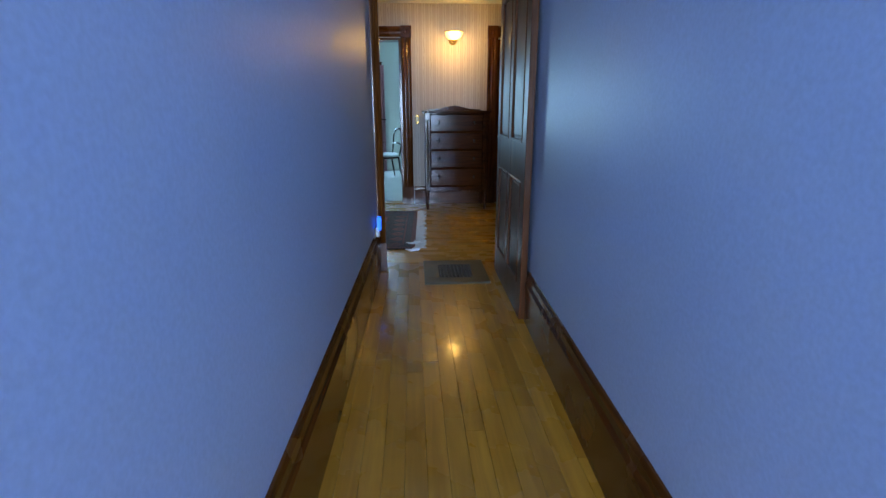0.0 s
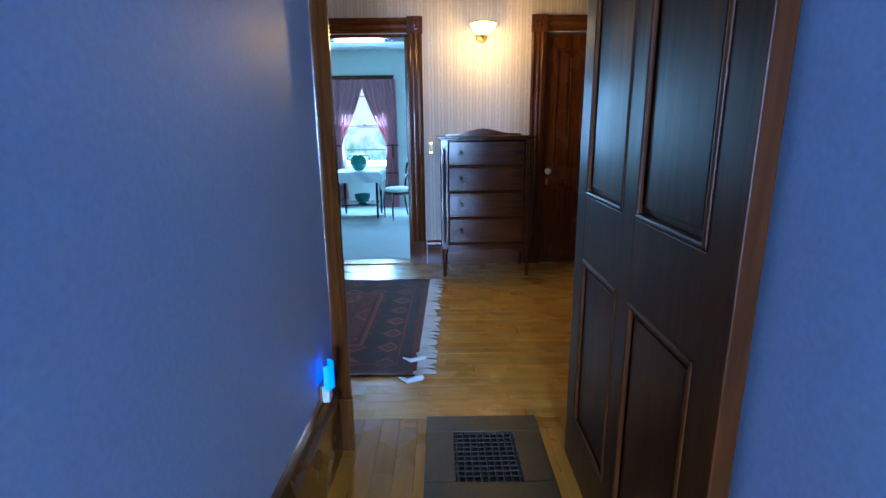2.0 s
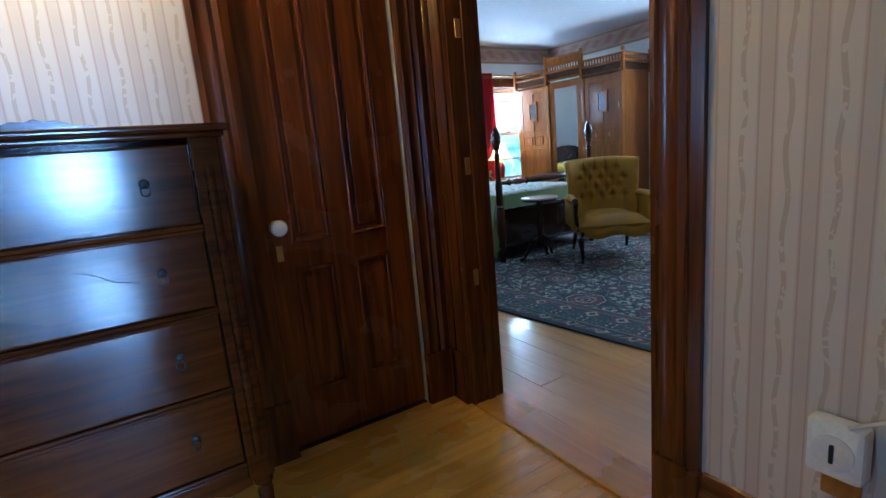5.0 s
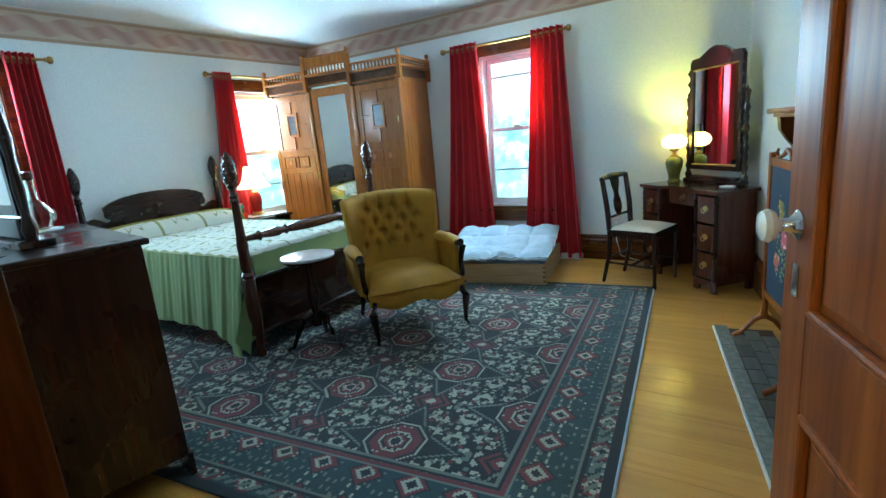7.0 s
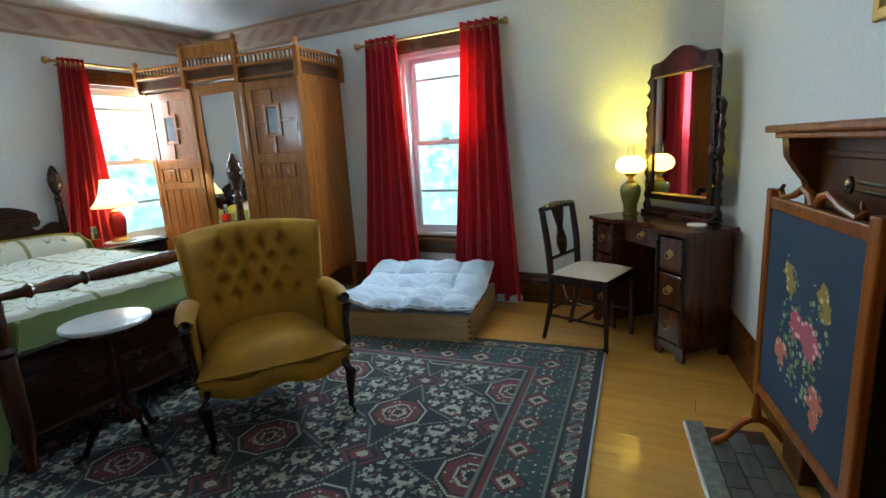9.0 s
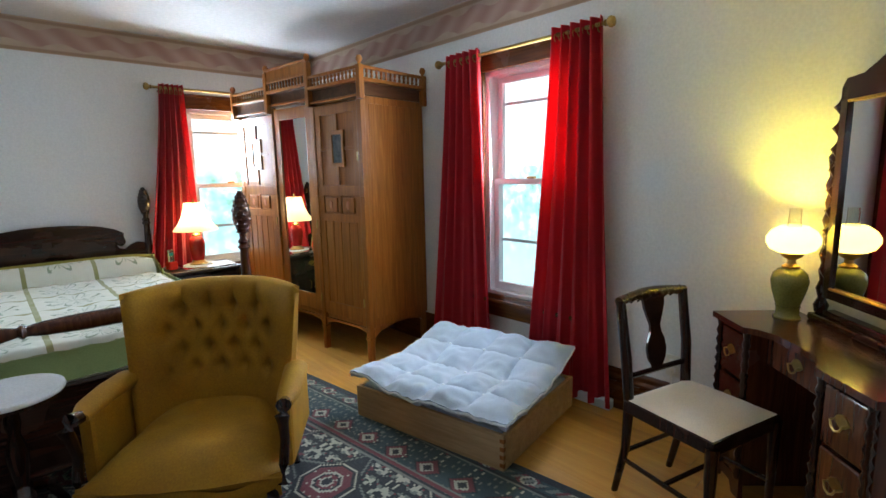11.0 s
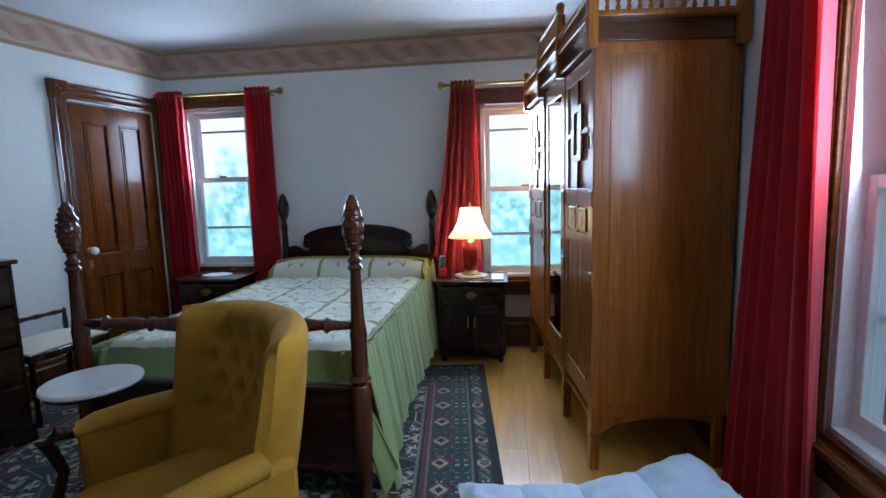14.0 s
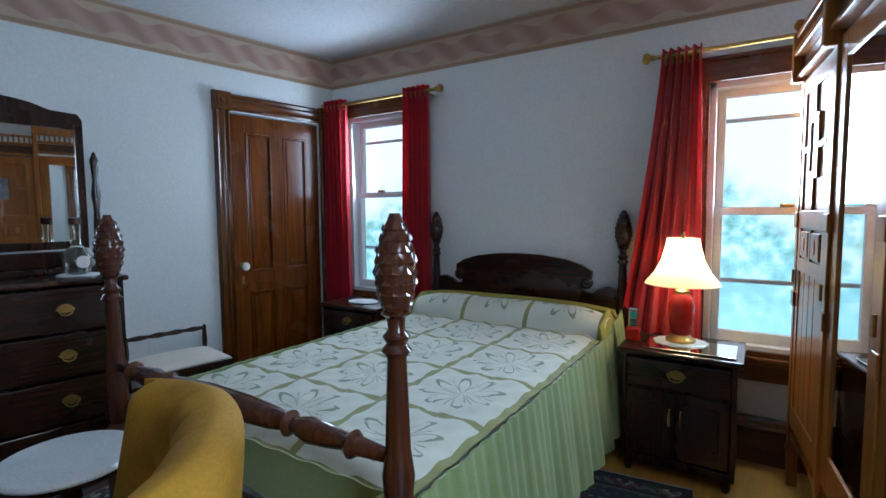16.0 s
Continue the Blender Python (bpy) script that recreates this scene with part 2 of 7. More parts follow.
    bvor = node(nt, "ShaderNodeTexVoronoi", (0, node(nt, "ShaderNodeCombineXYZ", (0, bu), (1, bv)).outputs[0]), Scale=38.0)
    bord = blend(nt, calc(nt, "LESS_THAN", bvor.outputs["Distance"], 0.34), border, teal)
    for lim, tint in ((0.082, field), (0.070, accent), (0.045, motif), (0.025, field)):
        bord = blend(nt, calc(nt, "LESS_THAN", flower, lim), bord, tint)
    bord = blend(nt, calc(nt, "LESS_THAN", bvor.outputs["Distance"], 0.16), bord, motif)
    col = blend(nt, calc(nt, "LESS_THAN", edge, 0.40), col, bord)
    for at, half, tint in ((0.40, 0.008, teal), (0.385, 0.007, field), (0.365, 0.012, accent), (0.35, 0.005, teal), (0.135, 0.006, teal), (0.12, 0.008, field), (0.015, 0.03, field)):
        col = blend(nt, calc(nt, "COMPARE", edge, at, half), col, tint)
    teeth = calc(nt, "LESS_THAN", cell(calc(nt, "ADD", xq, yq), 0.06), 0.25)
    col = blend(nt, calc(nt, "MULTIPLY", calc(nt, "COMPARE", edge, 0.078, 0.02), teeth), col, teal)
    pile = node(nt, "ShaderNodeTexNoise", (0, c.outputs["Object"]), Scale=260.0, Detail=2.0)
    fade = node(nt, "ShaderNodeTexNoise", (0, c.outputs["Object"]), Scale=2.2, Detail=4.0)
    tone = node(nt, "ShaderNodeMapRange", (0, fade.outputs[0]), (1, 0.3), (2, 0.7), (3, 0.75), (4, 1.15)).outputs[0]
    col = blend(nt, 1.0, col, node(nt, "ShaderNodeCombineColor", (0, tone), (1, tone), (2, tone)).outputs[0], "MULTIPLY")
    nt.links.new(col, b.inputs["Base Color"])
    relief(nt, b, pile.outputs[0], 0.5, 0.004)
    return m


def quilt_top(name, off):
    """Cream quilted top: green sashing between squares, stitched leaf sprays in each."""
    m, nt, b = base(name, 0.9)
    b.inputs["Sheen Weight"].default_value = 0.2
    c = node(nt, "ShaderNodeTexCoord")
    s = node(nt, "ShaderNodeSeparateXYZ", (0, c.outputs["Object"]))
    u = calc(nt, "FRACT", calc(nt, "ADD", calc(nt, "DIVIDE", s.outputs[0], 0.40), off))
    v = calc(nt, "FRACT", calc(nt, "DIVIDE", s.outputs[1], 0.40))
    cu, cv = calc(nt, "SUBTRACT", u, 0.5), calc(nt, "SUBTRACT", v, 0.5)
    ang = calc(nt, "ARCTAN2", cv, cu)
    rad = calc(nt, "SQRT", calc(nt, "ADD", calc(nt, "MULTIPLY", cu, cu), calc(nt, "MULTIPLY", cv, cv)))
    petal = calc(nt, "MULTIPLY", calc(nt, "ABSOLUTE", calc(nt, "SINE", calc(nt, "MULTIPLY", ang, 4.0))), 0.36)
    ns = node(nt, "ShaderNodeTexNoise", (0, c.outputs["Object"]), Scale=26.0, Detail=3.0)
    wob = calc(nt, "MULTIPLY", calc(nt, "SUBTRACT", ns.outputs[0], 0.5), 0.12)
    leaf = calc(nt, "COMPARE", calc(nt, "ADD", rad, wob), petal, 0.028)
    vein = calc(nt, "MULTIPLY", calc(nt, "LESS_THAN", calc(nt, "ABSOLUTE", calc(nt, "SINE", calc(nt, "MULTIPLY", ang, 4.0))), 0.07), calc(nt, "LESS_THAN", rad, 0.3))
    draw = calc(nt, "MULTIPLY", calc(nt, "MAXIMUM", leaf, vein), calc(nt, "GREATER_THAN", ns.outputs[0], 0.38))
    sash = calc(nt, "GREATER_THAN", calc(nt, "MAXIMUM", calc(nt, "ABSOLUTE", cu), calc(nt, "ABSOLUTE", cv)), 0.468)
    big = node(nt, "ShaderNodeTexNoise", (0, c.outputs["Object"]), Scale=3.0, Detail=4.0)
    col = ramp_mix(nt, big.outputs[0], [(0.3, (0.60, 0.60, 0.50)), (0.7, (0.68, 0.68, 0.58))])
    col = blend(nt, calc(nt, "MULTIPLY", draw, 0.8), col, (0.16, 0.22, 0.12))
    col = blend(nt, sash, col, (0.27, 0.27, 0.10))
    nt.links.new(col, b.inputs["Base Color"])
    puff = calc(nt, "SUBTRACT", calc(nt, "MULTIPLY", ns.outputs[0], 0.5), calc(nt, "MULTIPLY", draw, 0.6))
    relief(nt, b, puff, 0.5, 0.01)
    return m


def needlepoint(name):
    """Dark blue canvas with roses, yellow sprays and leaves worked in wool."""
    m, nt, b = base(name, 0.85)
    c = node(nt, "ShaderNodeTexCoord")
    s = node(nt, "ShaderNodeSeparateXYZ", (0, c.outputs["Object"]))
    ns = node(nt, "ShaderNodeTexNoise", (0, c.outputs["Object"]), Scale=30.0, Detail=2.0)
    vor = node(nt, "ShaderNodeTexVoronoi", (0, c.outputs["Object"]), Scale=42.0)
    pick = node(nt, "ShaderNodeSeparateColor", (0, vor.outputs["Color"])).outputs[0]
    big = node(nt, "ShaderNodeTexNoise", (0, c.outputs["Object"]), Scale=5.0)
    col = ramp_mix(nt, big.outputs[0], [(0.3, (0.016, 0.032, 0.062)), (0.7, (0.026, 0.048, 0.085))])
    jit = calc(nt, "MULTIPLY", calc(nt, "SUBTRACT", ns.outputs[0], 0.5), 0.075)

    def ring(x, z, flat=1.0):
        dx, dz = calc(nt, "SUBTRACT", s.outputs[0], x), calc(nt, "MULTIPLY", calc(nt, "SUBTRACT", s.outputs[2], z), flat)
        return calc(nt, "ADD", calc(nt, "SQRT", calc(nt, "ADD", calc(nt, "MULTIPLY", dx, dx), calc(nt, "MULTIPLY", dz, dz))), jit)
    green = ramp_mix(nt, pick, [(0.0, (0.07, 0.13, 0.04)), (0.45, (0.20, 0.26, 0.07)), (0.7, (0.30, 0.36, 0.24)), (1.0, (0.10, 0.2, 0.14))])
    for x, z, r in ((0.1, 0.8, 0.05), (-0.09, 0.78, 0.055), (0.05, 0.68, 0.075), (-0.05, 0.64, 0.085), (0.12, 0.6, 0.05), (0.08, 0.5, 0.06), (-0.08, 0.48, 0.06), (0.0, 0.45, 0.04), (0.0, 0.57, 0.06), (-0.13, 0.7, 0.03)):
        leafy = calc(nt, "MULTIPLY", calc(nt, "LESS_THAN", ring(x, z), r), calc(nt, "LESS_THAN", vor.outputs["Distance"], 0.42))
        col = blend(nt, leafy, col, green)
    yellow, rose, coral = ((0.30, 0.2, 0.04), (0.62, 0.52, 0.2)), ((0.42, 0.1, 0.13), (0.75, 0.42, 0.42)), ((0.45, 0.14, 0.09), (0.66, 0.4, 0.28))
    for x, z, r, (deep, pale) in ((0.11, 0.83, 0.028, yellow), (0.09, 0.78, 0.026, yellow), (-0.1, 0.82, 0.03, yellow), (-0.12, 0.77, 0.026, yellow), (0.03, 0.665, 0.042, rose), (-0.05, 0.64, 0.05, rose), (0.12, 0.53, 0.036, coral), (-0.1, 0.47, 0.04, coral), (-0.11, 0.42, 0.026, coral)):
        d = ring(x, z, 0.85)
        petal = blend(nt, calc(nt, "LESS_THAN", vor.outputs["Distance"], 0.36), deep, pale)
        col = blend(nt, calc(nt, "LESS_THAN", d, r), col, petal)
        col = blend(nt, calc(nt, "LESS_THAN", d, r * 0.25), col, deep)
    nt.links.new(col, b.inputs["Base Color"])
    fine = node(nt, "ShaderNodeTexNoise", (0, c.outputs["Object"]), Scale=380.0)
    relief(nt, b, fine.outputs[0], 0.4, 0.002)
    return m


def glass(name, tint=(1, 1, 1), rough=0.0, ior=1.45):
    m, nt, b = base(name, rough)
    b.inputs["Base Color"].default_value = (*tint, 1)
    b.inputs["Transmission Weight"].default_value, b.inputs["IOR"].default_value = 1.0, ior
    return m


def distance_view(name):
    """Bright overcast sky over far leaves, with a painted cyan haze across the lower part."""
    m, nt, b = base(name, 1.0)
    g = node(nt, "ShaderNodeNewGeometry")
    s = node(nt, "ShaderNodeSeparateXYZ", (0, g.outputs["Position"]))
    n1 = node(nt, "ShaderNodeTexNoise", (0, g.outputs["Position"]), Scale=0.55, Detail=6.0)
    n2 = node(nt, "ShaderNodeTexNoise", (0, g.outputs["Position"]), Scale=2.6, Detail=5.0)
    top = calc(nt, "ADD", s.outputs[2], calc(nt, "MULTIPLY", calc(nt, "SUBTRACT", n1.outputs[0], 0.5), 5.0))
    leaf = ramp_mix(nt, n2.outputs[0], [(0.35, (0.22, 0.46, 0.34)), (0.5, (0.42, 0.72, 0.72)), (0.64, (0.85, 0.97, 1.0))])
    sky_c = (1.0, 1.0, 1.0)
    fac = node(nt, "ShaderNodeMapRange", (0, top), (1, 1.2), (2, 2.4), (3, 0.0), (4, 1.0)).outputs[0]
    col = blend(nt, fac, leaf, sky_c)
    # pale cyan haze of the lower sashes, mixed into the backdrop colour
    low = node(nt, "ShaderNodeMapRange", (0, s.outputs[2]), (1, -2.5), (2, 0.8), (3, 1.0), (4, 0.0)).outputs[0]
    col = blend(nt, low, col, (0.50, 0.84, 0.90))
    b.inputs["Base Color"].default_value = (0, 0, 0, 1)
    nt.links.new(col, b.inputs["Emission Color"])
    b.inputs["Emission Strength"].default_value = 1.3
    return m


M_LILAC = surface("lavender_paint", (0.40, 0.49, 0.68), (0.46, 0.55, 0.74), 1.5, 0.42, bump=0.1, fine=90)
M_WHITE = surface("white_wall_paint", (0.66, 0.67, 0.66), (0.72, 0.72, 0.70), 1.2, 0.6, bump=0.12, fine=70)
M_CEIL = surface("ceiling_paint", (0.62, 0.63, 0.64), (0.70, 0.70, 0.70), 1.1, 0.7, bump=0.15, fine=40)
M_GREENWALL = surface("pale_green_wall_paint", (0.60, 0.64, 0.58), (0.66, 0.70, 0.63), 1.4, 0.6, bump=0.1)
M_PAPER = striped_paper("striped_wallpaper")
M_DARKPAPER = surface("darker_blue_grey_paper", (0.19, 0.22, 0.26), (0.24, 0.27, 0.31), 2.5, 0.6, bump=0.1, fine=80)
M_FRIEZE = frieze_paper("ribbon_border_paper")
M_TRIM = timber("dark_stained_trim", (0.06, 0.016, 0.003), (0.19, 0.062, 0.010), 2, 5, 0.22, 0.4)
M_TRIM_X = timber("dark_stained_trim_across", (0.065, 0.017, 0.003), (0.19, 0.062, 0.010), 0, 5, 0.24, 0.35)
M_TRIM_Y = timber("dark_stained_trim_along", (0.065, 0.017, 0.003), (0.19, 0.062, 0.010), 1, 5, 0.24, 0.35)
M_DOOR = timber("varnished_door_wood", (0.16, 0.037, 0.003), (0.40, 0.125, 0.013), 2, 4, 0.34, 0.06)
M_DARKDOOR = timber("dark_varnished_door_wood", (0.045, 0.011, 0.0015), (0.15, 0.044, 0.006), 2, 4, 0.36, 0.03)
M_REDDOOR = timber("reddish_varnished_door_wood", (0.075, 0.017, 0.002), (0.23, 0.066, 0.008), 2, 4, 0.24, 0.2)
M_PLANK = timber("honey_maple_plank", (0.36, 0.145, 0.010), (0.56, 0.265, 0.026), 1, 3.0, 0.26, 0.35, True)
M_PINE = timber("wide_pine_plank", (0.50, 0.235, 0.036), (0.66, 0.36, 0.07), 1, 3.0, 0.30, 0.35, True)
M_GAP = surface("floor_joint", (0.05, 0.025, 0.01), (0.08, 0.04, 0.015), 6, 0.8)
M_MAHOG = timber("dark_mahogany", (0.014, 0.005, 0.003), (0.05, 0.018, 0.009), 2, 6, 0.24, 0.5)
M_MAHOG_X = timber("dark_mahogany_across", (0.014, 0.005, 0.003), (0.055, 0.02, 0.01), 0, 6, 0.24, 0.5)
M_CHEST = timber("worn_red_brown_mahogany", (0.028, 0.007, 0.0014), (0.105, 0.029, 0.005), 0, 6, 0.12, 0.1, worn=0.3)
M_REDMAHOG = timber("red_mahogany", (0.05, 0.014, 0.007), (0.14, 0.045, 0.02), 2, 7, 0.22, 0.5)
M_OAK = timber("golden_oak", (0.23, 0.078, 0.009), (0.43, 0.168, 0.027), 2, 5, 0.32, 0.25)
M_OAK_D = timber("shaded_oak_moulding", (0.07, 0.028, 0.009), (0.16, 0.07, 0.022), 1, 6, 0.3, 0.4)
M_BOX = timber("raw_pine_box", (0.42, 0.27, 0.13), (0.60, 0.42, 0.23), 1, 5, 0.6, 0.0)
M_RED = cloth("red_curtain_cloth", (0.42, 0.003, 0.012), (0.58, 0.006, 0.02), 300, 0.75, 0.25, light_through=0.4)
M_PINK = cloth("dusty_pink_curtain_cloth", (0.48, 0.22, 0.25), (0.58, 0.30, 0.33), 300, 0.85, 0.2, light_through=0.3)
M_GOLD = cloth("gold_velvet", (0.29, 0.138, 0.0015), (0.47, 0.24, 0.003), 140, 0.75, 0.0, scale=7)
M_GREEN = cloth("sage_green_quilted_cotton", (0.20, 0.26, 0.09), (0.28, 0.345, 0.13), 220, 0.9, 0.2)
M_OLIVE = cloth("olive_cotton", (0.25, 0.22, 0.03), (0.35, 0.31, 0.05), 220, 0.9, 0.2)
M_GREY = cloth("pale_grey_cushion_cloth", (0.38, 0.45, 0.55), (0.48, 0.55, 0.65), 240, 0.9, 0.2)
M_SPECK = cloth("speckled_grey_mattress_cloth", (0.20, 0.24, 0.30), (0.40, 0.44, 0.50), 240, 0.95, 0.1, scale=60)
M_SEAT = cloth("cream_seat_cloth", (0.60, 0.52, 0.42), (0.70, 0.63, 0.53), 200, 0.85, 0.2)
M_LINEN = cloth("white_linen", (0.70, 0.74, 0.76), (0.78, 0.82, 0.84), 240, 0.9, 0.2)
M_CARPET = cloth("pale_carpet", (0.52, 0.56, 0.56), (0.62, 0.66, 0.66), 160, 1.0, 0.2, 0.5)
M_BRASS = surface("aged_brass", (0.32, 0.20, 0.06), (0.48, 0.32, 0.10), 14, 0.35, 1.0, 0.08)
M_CHROME = surface("worn_chrome", (0.6, 0.62, 0.65), (0.7, 0.72, 0.75), 20, 0.18, 1.0, 0.05)
M_IRON = surface("black_iron", (0.012, 0.011, 0.010), (0.03, 0.027, 0.024), 12, 0.45, 0.4, 0.25)
M_BRONZE = surface("bronzed_grate", (0.03, 0.025, 0.013), (0.065, 0.052, 0.025), 9, 0.45, 0.3, 0.2)
M_PORCELAIN = surface("white_porcelain", (0.74, 0.73, 0.70), (0.8, 0.79, 0.76), 6, 0.12, bump=0.02)
M_MARBLE = surface("white_marble", (0.62, 0.64, 0.66), (0.78, 0.79, 0.80), 5, 0.14, bump=0.03)
M_SLATE = surface("grey_hearth_tile", (0.10, 0.115, 0.115), (0.19, 0.21, 0.20), 9, 0.42, bump=0.2)
M_SOOT_AND_SHADE = surface("sooty_firebox_and_duct_shade", (0.006, 0.006, 0.006), (0.016, 0.015, 0.014), 6, 0.85, bump=0.3)
M_SASH = surface("white_sash_paint", (0.66, 0.66, 0.66), (0.74, 0.74, 0.74), 5, 0.35, bump=0.06)
M_PLASTIC = surface("ivory_plastic", (0.62, 0.60, 0.52), (0.68, 0.66, 0.58), 8, 0.35, bump=0.02)
M_WHITEPLASTIC = surface("white_plastic", (0.72, 0.73, 0.75), (0.78, 0.79, 0.80), 8, 0.3, bump=0.02)
M_REDPAINT = surface("red_enamel", (0.50, 0.02, 0.012), (0.58, 0.03, 0.02), 8, 0.22, bump=0.03)
M_REDCERAMIC = surface("red_ceramic", (0.30, 0.008, 0.008), (0.40, 0.02, 0.014), 10, 0.14, bump=0.03)
M_BLACK = surface("black_rubber", (0.012, 0.012, 0.013), (0.025, 0.025, 0.026), 15, 0.5, bump=0.08)
M_SHADE = glow("lit_cream_shade", (1.0, 0.70, 0.30), 0.5, (0.85, 0.74, 0.5), 0.6)
M_OPAL = glow("lit_opal_glass", (1.0, 0.84, 0.42), 2.2, (0.95, 0.88, 0.6), 0.75)
M_SCONCE = glow("lit_frosted_shade", (1.0, 0.62, 0.16), 3.6)
M_BLUEGLOW = glow("blue_night_light", (0.01, 0.14, 1.0), 2.6, (0.2, 0.35, 0.9))
M_OLIVEGLASS = surface("olive_green_glass", (0.11, 0.11, 0.02), (0.20, 0.195, 0.045), 8, 0.12, bump=0.03)
M_TEALJUG = surface("teal_glazed_china", (0.03, 0.22, 0.20), (0.10, 0.34, 0.30), 9, 0.15, bump=0.03)
M_GLASS = glass("clear_window_glass")
M_VASE = glass("clear_bottle_glass", (0.95, 0.95, 0.9), 0.02)
M_MIRROR = base("silvered_mirror", 0.02, 1.0)[0]
M_MIRROR.node_tree.nodes["Principled BSDF"].inputs["Base Color"].default_value = (0.82, 0.84, 0.84, 1)
M_DARKPANEL = surface("dark_printed_panel", (0.02, 0.025, 0.03), (0.10, 0.10, 0.09), 40, 0.2, bump=0.05)
M_CARD = surface("cream_mount_card", (0.62, 0.58, 0.48), (0.68, 0.64, 0.54), 10, 0.7)
M_INLAY = surface("reddish_inlay", (0.34, 0.10, 0.04), (0.40, 0.14, 0.05), 12, 0.35, bump=0.04)
M_VIEW = distance_view("far_garden_and_sky")

# mesh helpers


class Shape:
    """Collects the solids of one part."""

    def __init__(self):
        self.v, self.f, self.flat = [], [], set()

    def add(self, verts, faces, m=None):
        n = len(self.v)
        self.v += [tuple(m @ Vector(p)) if m else tuple(p) for p in verts]
        self.f += [tuple(i + n for i in q) for q in faces]
        return self

    def box(self, lo, hi, bevel=0.0, m=None):
        bm = bmesh.new()
        bmesh.ops.create_cube(bm, size=1)
        for v in bm.verts:
            v.co = [lo[i] + (hi[i] - lo[i]) * (v.co[i] + 0.5) for i in range(3)]
        b = min(bevel, 0.45 * min(abs(hi[i] - lo[i]) for i in range(3)))
        if b > 0:
            bmesh.ops.bevel(bm, geom=bm.edges[:], offset=b, segments=2, affect="EDGES", profile=0.5)
        bm.verts.index_update()
        n = len(self.f)
        self.flat |= set(range(n, n + len(bm.faces)))
        self.add([v.co[:] for v in bm.verts], [[v.index for v in f.verts] for f in bm.faces], m)
        bm.free()
        return self

    def lathe(self, profile, at=(0, 0, 0), seg=20, m=None, squash=1.0):
        """profile: (radius, height) pairs turned about the upright axis."""
        verts, faces = [], []
        for r, z in profile:
            for k in range(seg):
                a = 2 * math.pi * k / seg
                verts.append((at[0] + r * math.cos(a), at[1] + r * squash * math.sin(a), at[2] + z))
        for i in range(len(profile) - 1):
            for k in range(seg):
                k2 = (k + 1) % seg
                faces.append((i * seg + k, i * seg + k2, (i + 1) * seg + k2, (i + 1) * seg + k))
        faces.append(tuple(range(seg))[::-1])
        faces.append(tuple(range((len(profile) - 1) * seg, len(profile) * seg)))
        return self.add(verts, faces, m)

    def tube(self, pts, radii, seg=8, m=None, flat=1.0):
        """A round bar along points; radii one number or one for each point."""
        pts = [Vector(p) for p in pts]
        rad = radii if isinstance(radii, (list, tuple)) else [radii] * len(pts)
        verts, faces = [], []
        for i, p in enumerate(pts):
            d = (pts[min(i + 1, len(pts) - 1)] - pts[max(i - 1, 0)]).normalized()
            up = Vector((0, 0, 1)) if abs(d.z) < 0.9 else Vector((0, 1, 0))
            s = d.cross(up).normalized()
            u = s.cross(d)
            for k in range(seg):
                a = 2 * math.pi * k / seg
                verts.append(p + s * (rad[i] * math.cos(a)) + u * (rad[i] * flat * math.sin(a)))
        for i in range(len(pts) - 1):
            for k in range(seg):
                k2 = (k + 1) % seg
                faces.append((i * seg + k, i * seg + k2, (i + 1) * seg + k2, (i + 1) * seg + k))
        faces.append(tuple(range(seg))[::-1])
        faces.append(tuple(range((len(pts) - 1) * seg, len(pts) * seg)))
        return self.add(verts, faces, m)

    def prism(self, outline, y0, y1, m=None):
        """An outline in x and z, pushed from y0 to y1."""
        n = len(outline)
        verts = [(x, y0, z) for x, z in outline] + [(x, y1, z) for x, z in outline]
        faces = [tuple(range(n)), tuple(range(n, 2 * n))[::-1]] + [(i, i + n, (i + 1) % n + n, (i + 1) % n) for i in range(n)]
        return self.add(verts, faces, m)

    def sheet(self, fn, nu, nv, thick=0.0):
        """A surface fn(u, v) for u, v in 0..1; thick adds a second skin behind it and closes the rim."""
        grid = [[Vector(fn(i / nu, j / nv)) for j in range(nv + 1)] for i in range(nu + 1)]
        verts = [tuple(p) for row in grid for p in row]
        w = nv + 1
        faces = [(i * w + j, (i + 1) * w + j, (i + 1) * w + j + 1, i * w + j + 1) for i in range(nu) for j in range(nv)]
        if thick:
            n = len(verts)
            for i in range(nu + 1):
                for j in range(nv + 1):
                    a = grid[min(i + 1, nu)][j] - grid[max(i - 1, 0)][j]
                    b = grid[i][min(j + 1, nv)] - grid[i][max(j - 1, 0)]
                    nn = a.cross(b)
                    nn = nn.normalized() if nn.length > 1e-9 else Vector((0, 0, 1))
                    verts.append(tuple(grid[i][j] - nn * thick))
            faces += [tuple(k + n for k in q)[::-1] for q in faces[:]]
            rim = [(i * w, (i + 1) * w) for i in range(nu)] + [((i + 1) * w + nv, i * w + nv) for i in range(nu)]
            rim += [(j + 1, j) for j in range(nv)] + [(nu * w + j, nu * w + j + 1) for j in range(nv)]
            faces += [(b, a, a + n, b + n) for a, b in rim]
        return self.add(verts, faces)

    def mesh(self, name, mat, smooth=True):
        me = bpy.data.meshes.new(name)
        me.from_pydata(self.v, [], self.f)
        flat = self.flat
        bm = bmesh.new()
        bm.from_mesh(me)
        bmesh.ops.recalc_face_normals(bm, faces=bm.faces)
        for e in bm.edges:
            e.smooth = len(e.link_faces) == 2 and e.calc_face_angle(0) < 0.75
        for i, f in enumerate(bm.faces):
            f.smooth = smooth and i not in flat
        bm.to_mesh(me)
        bm.free()
        me.materials.append(mat)
        return me


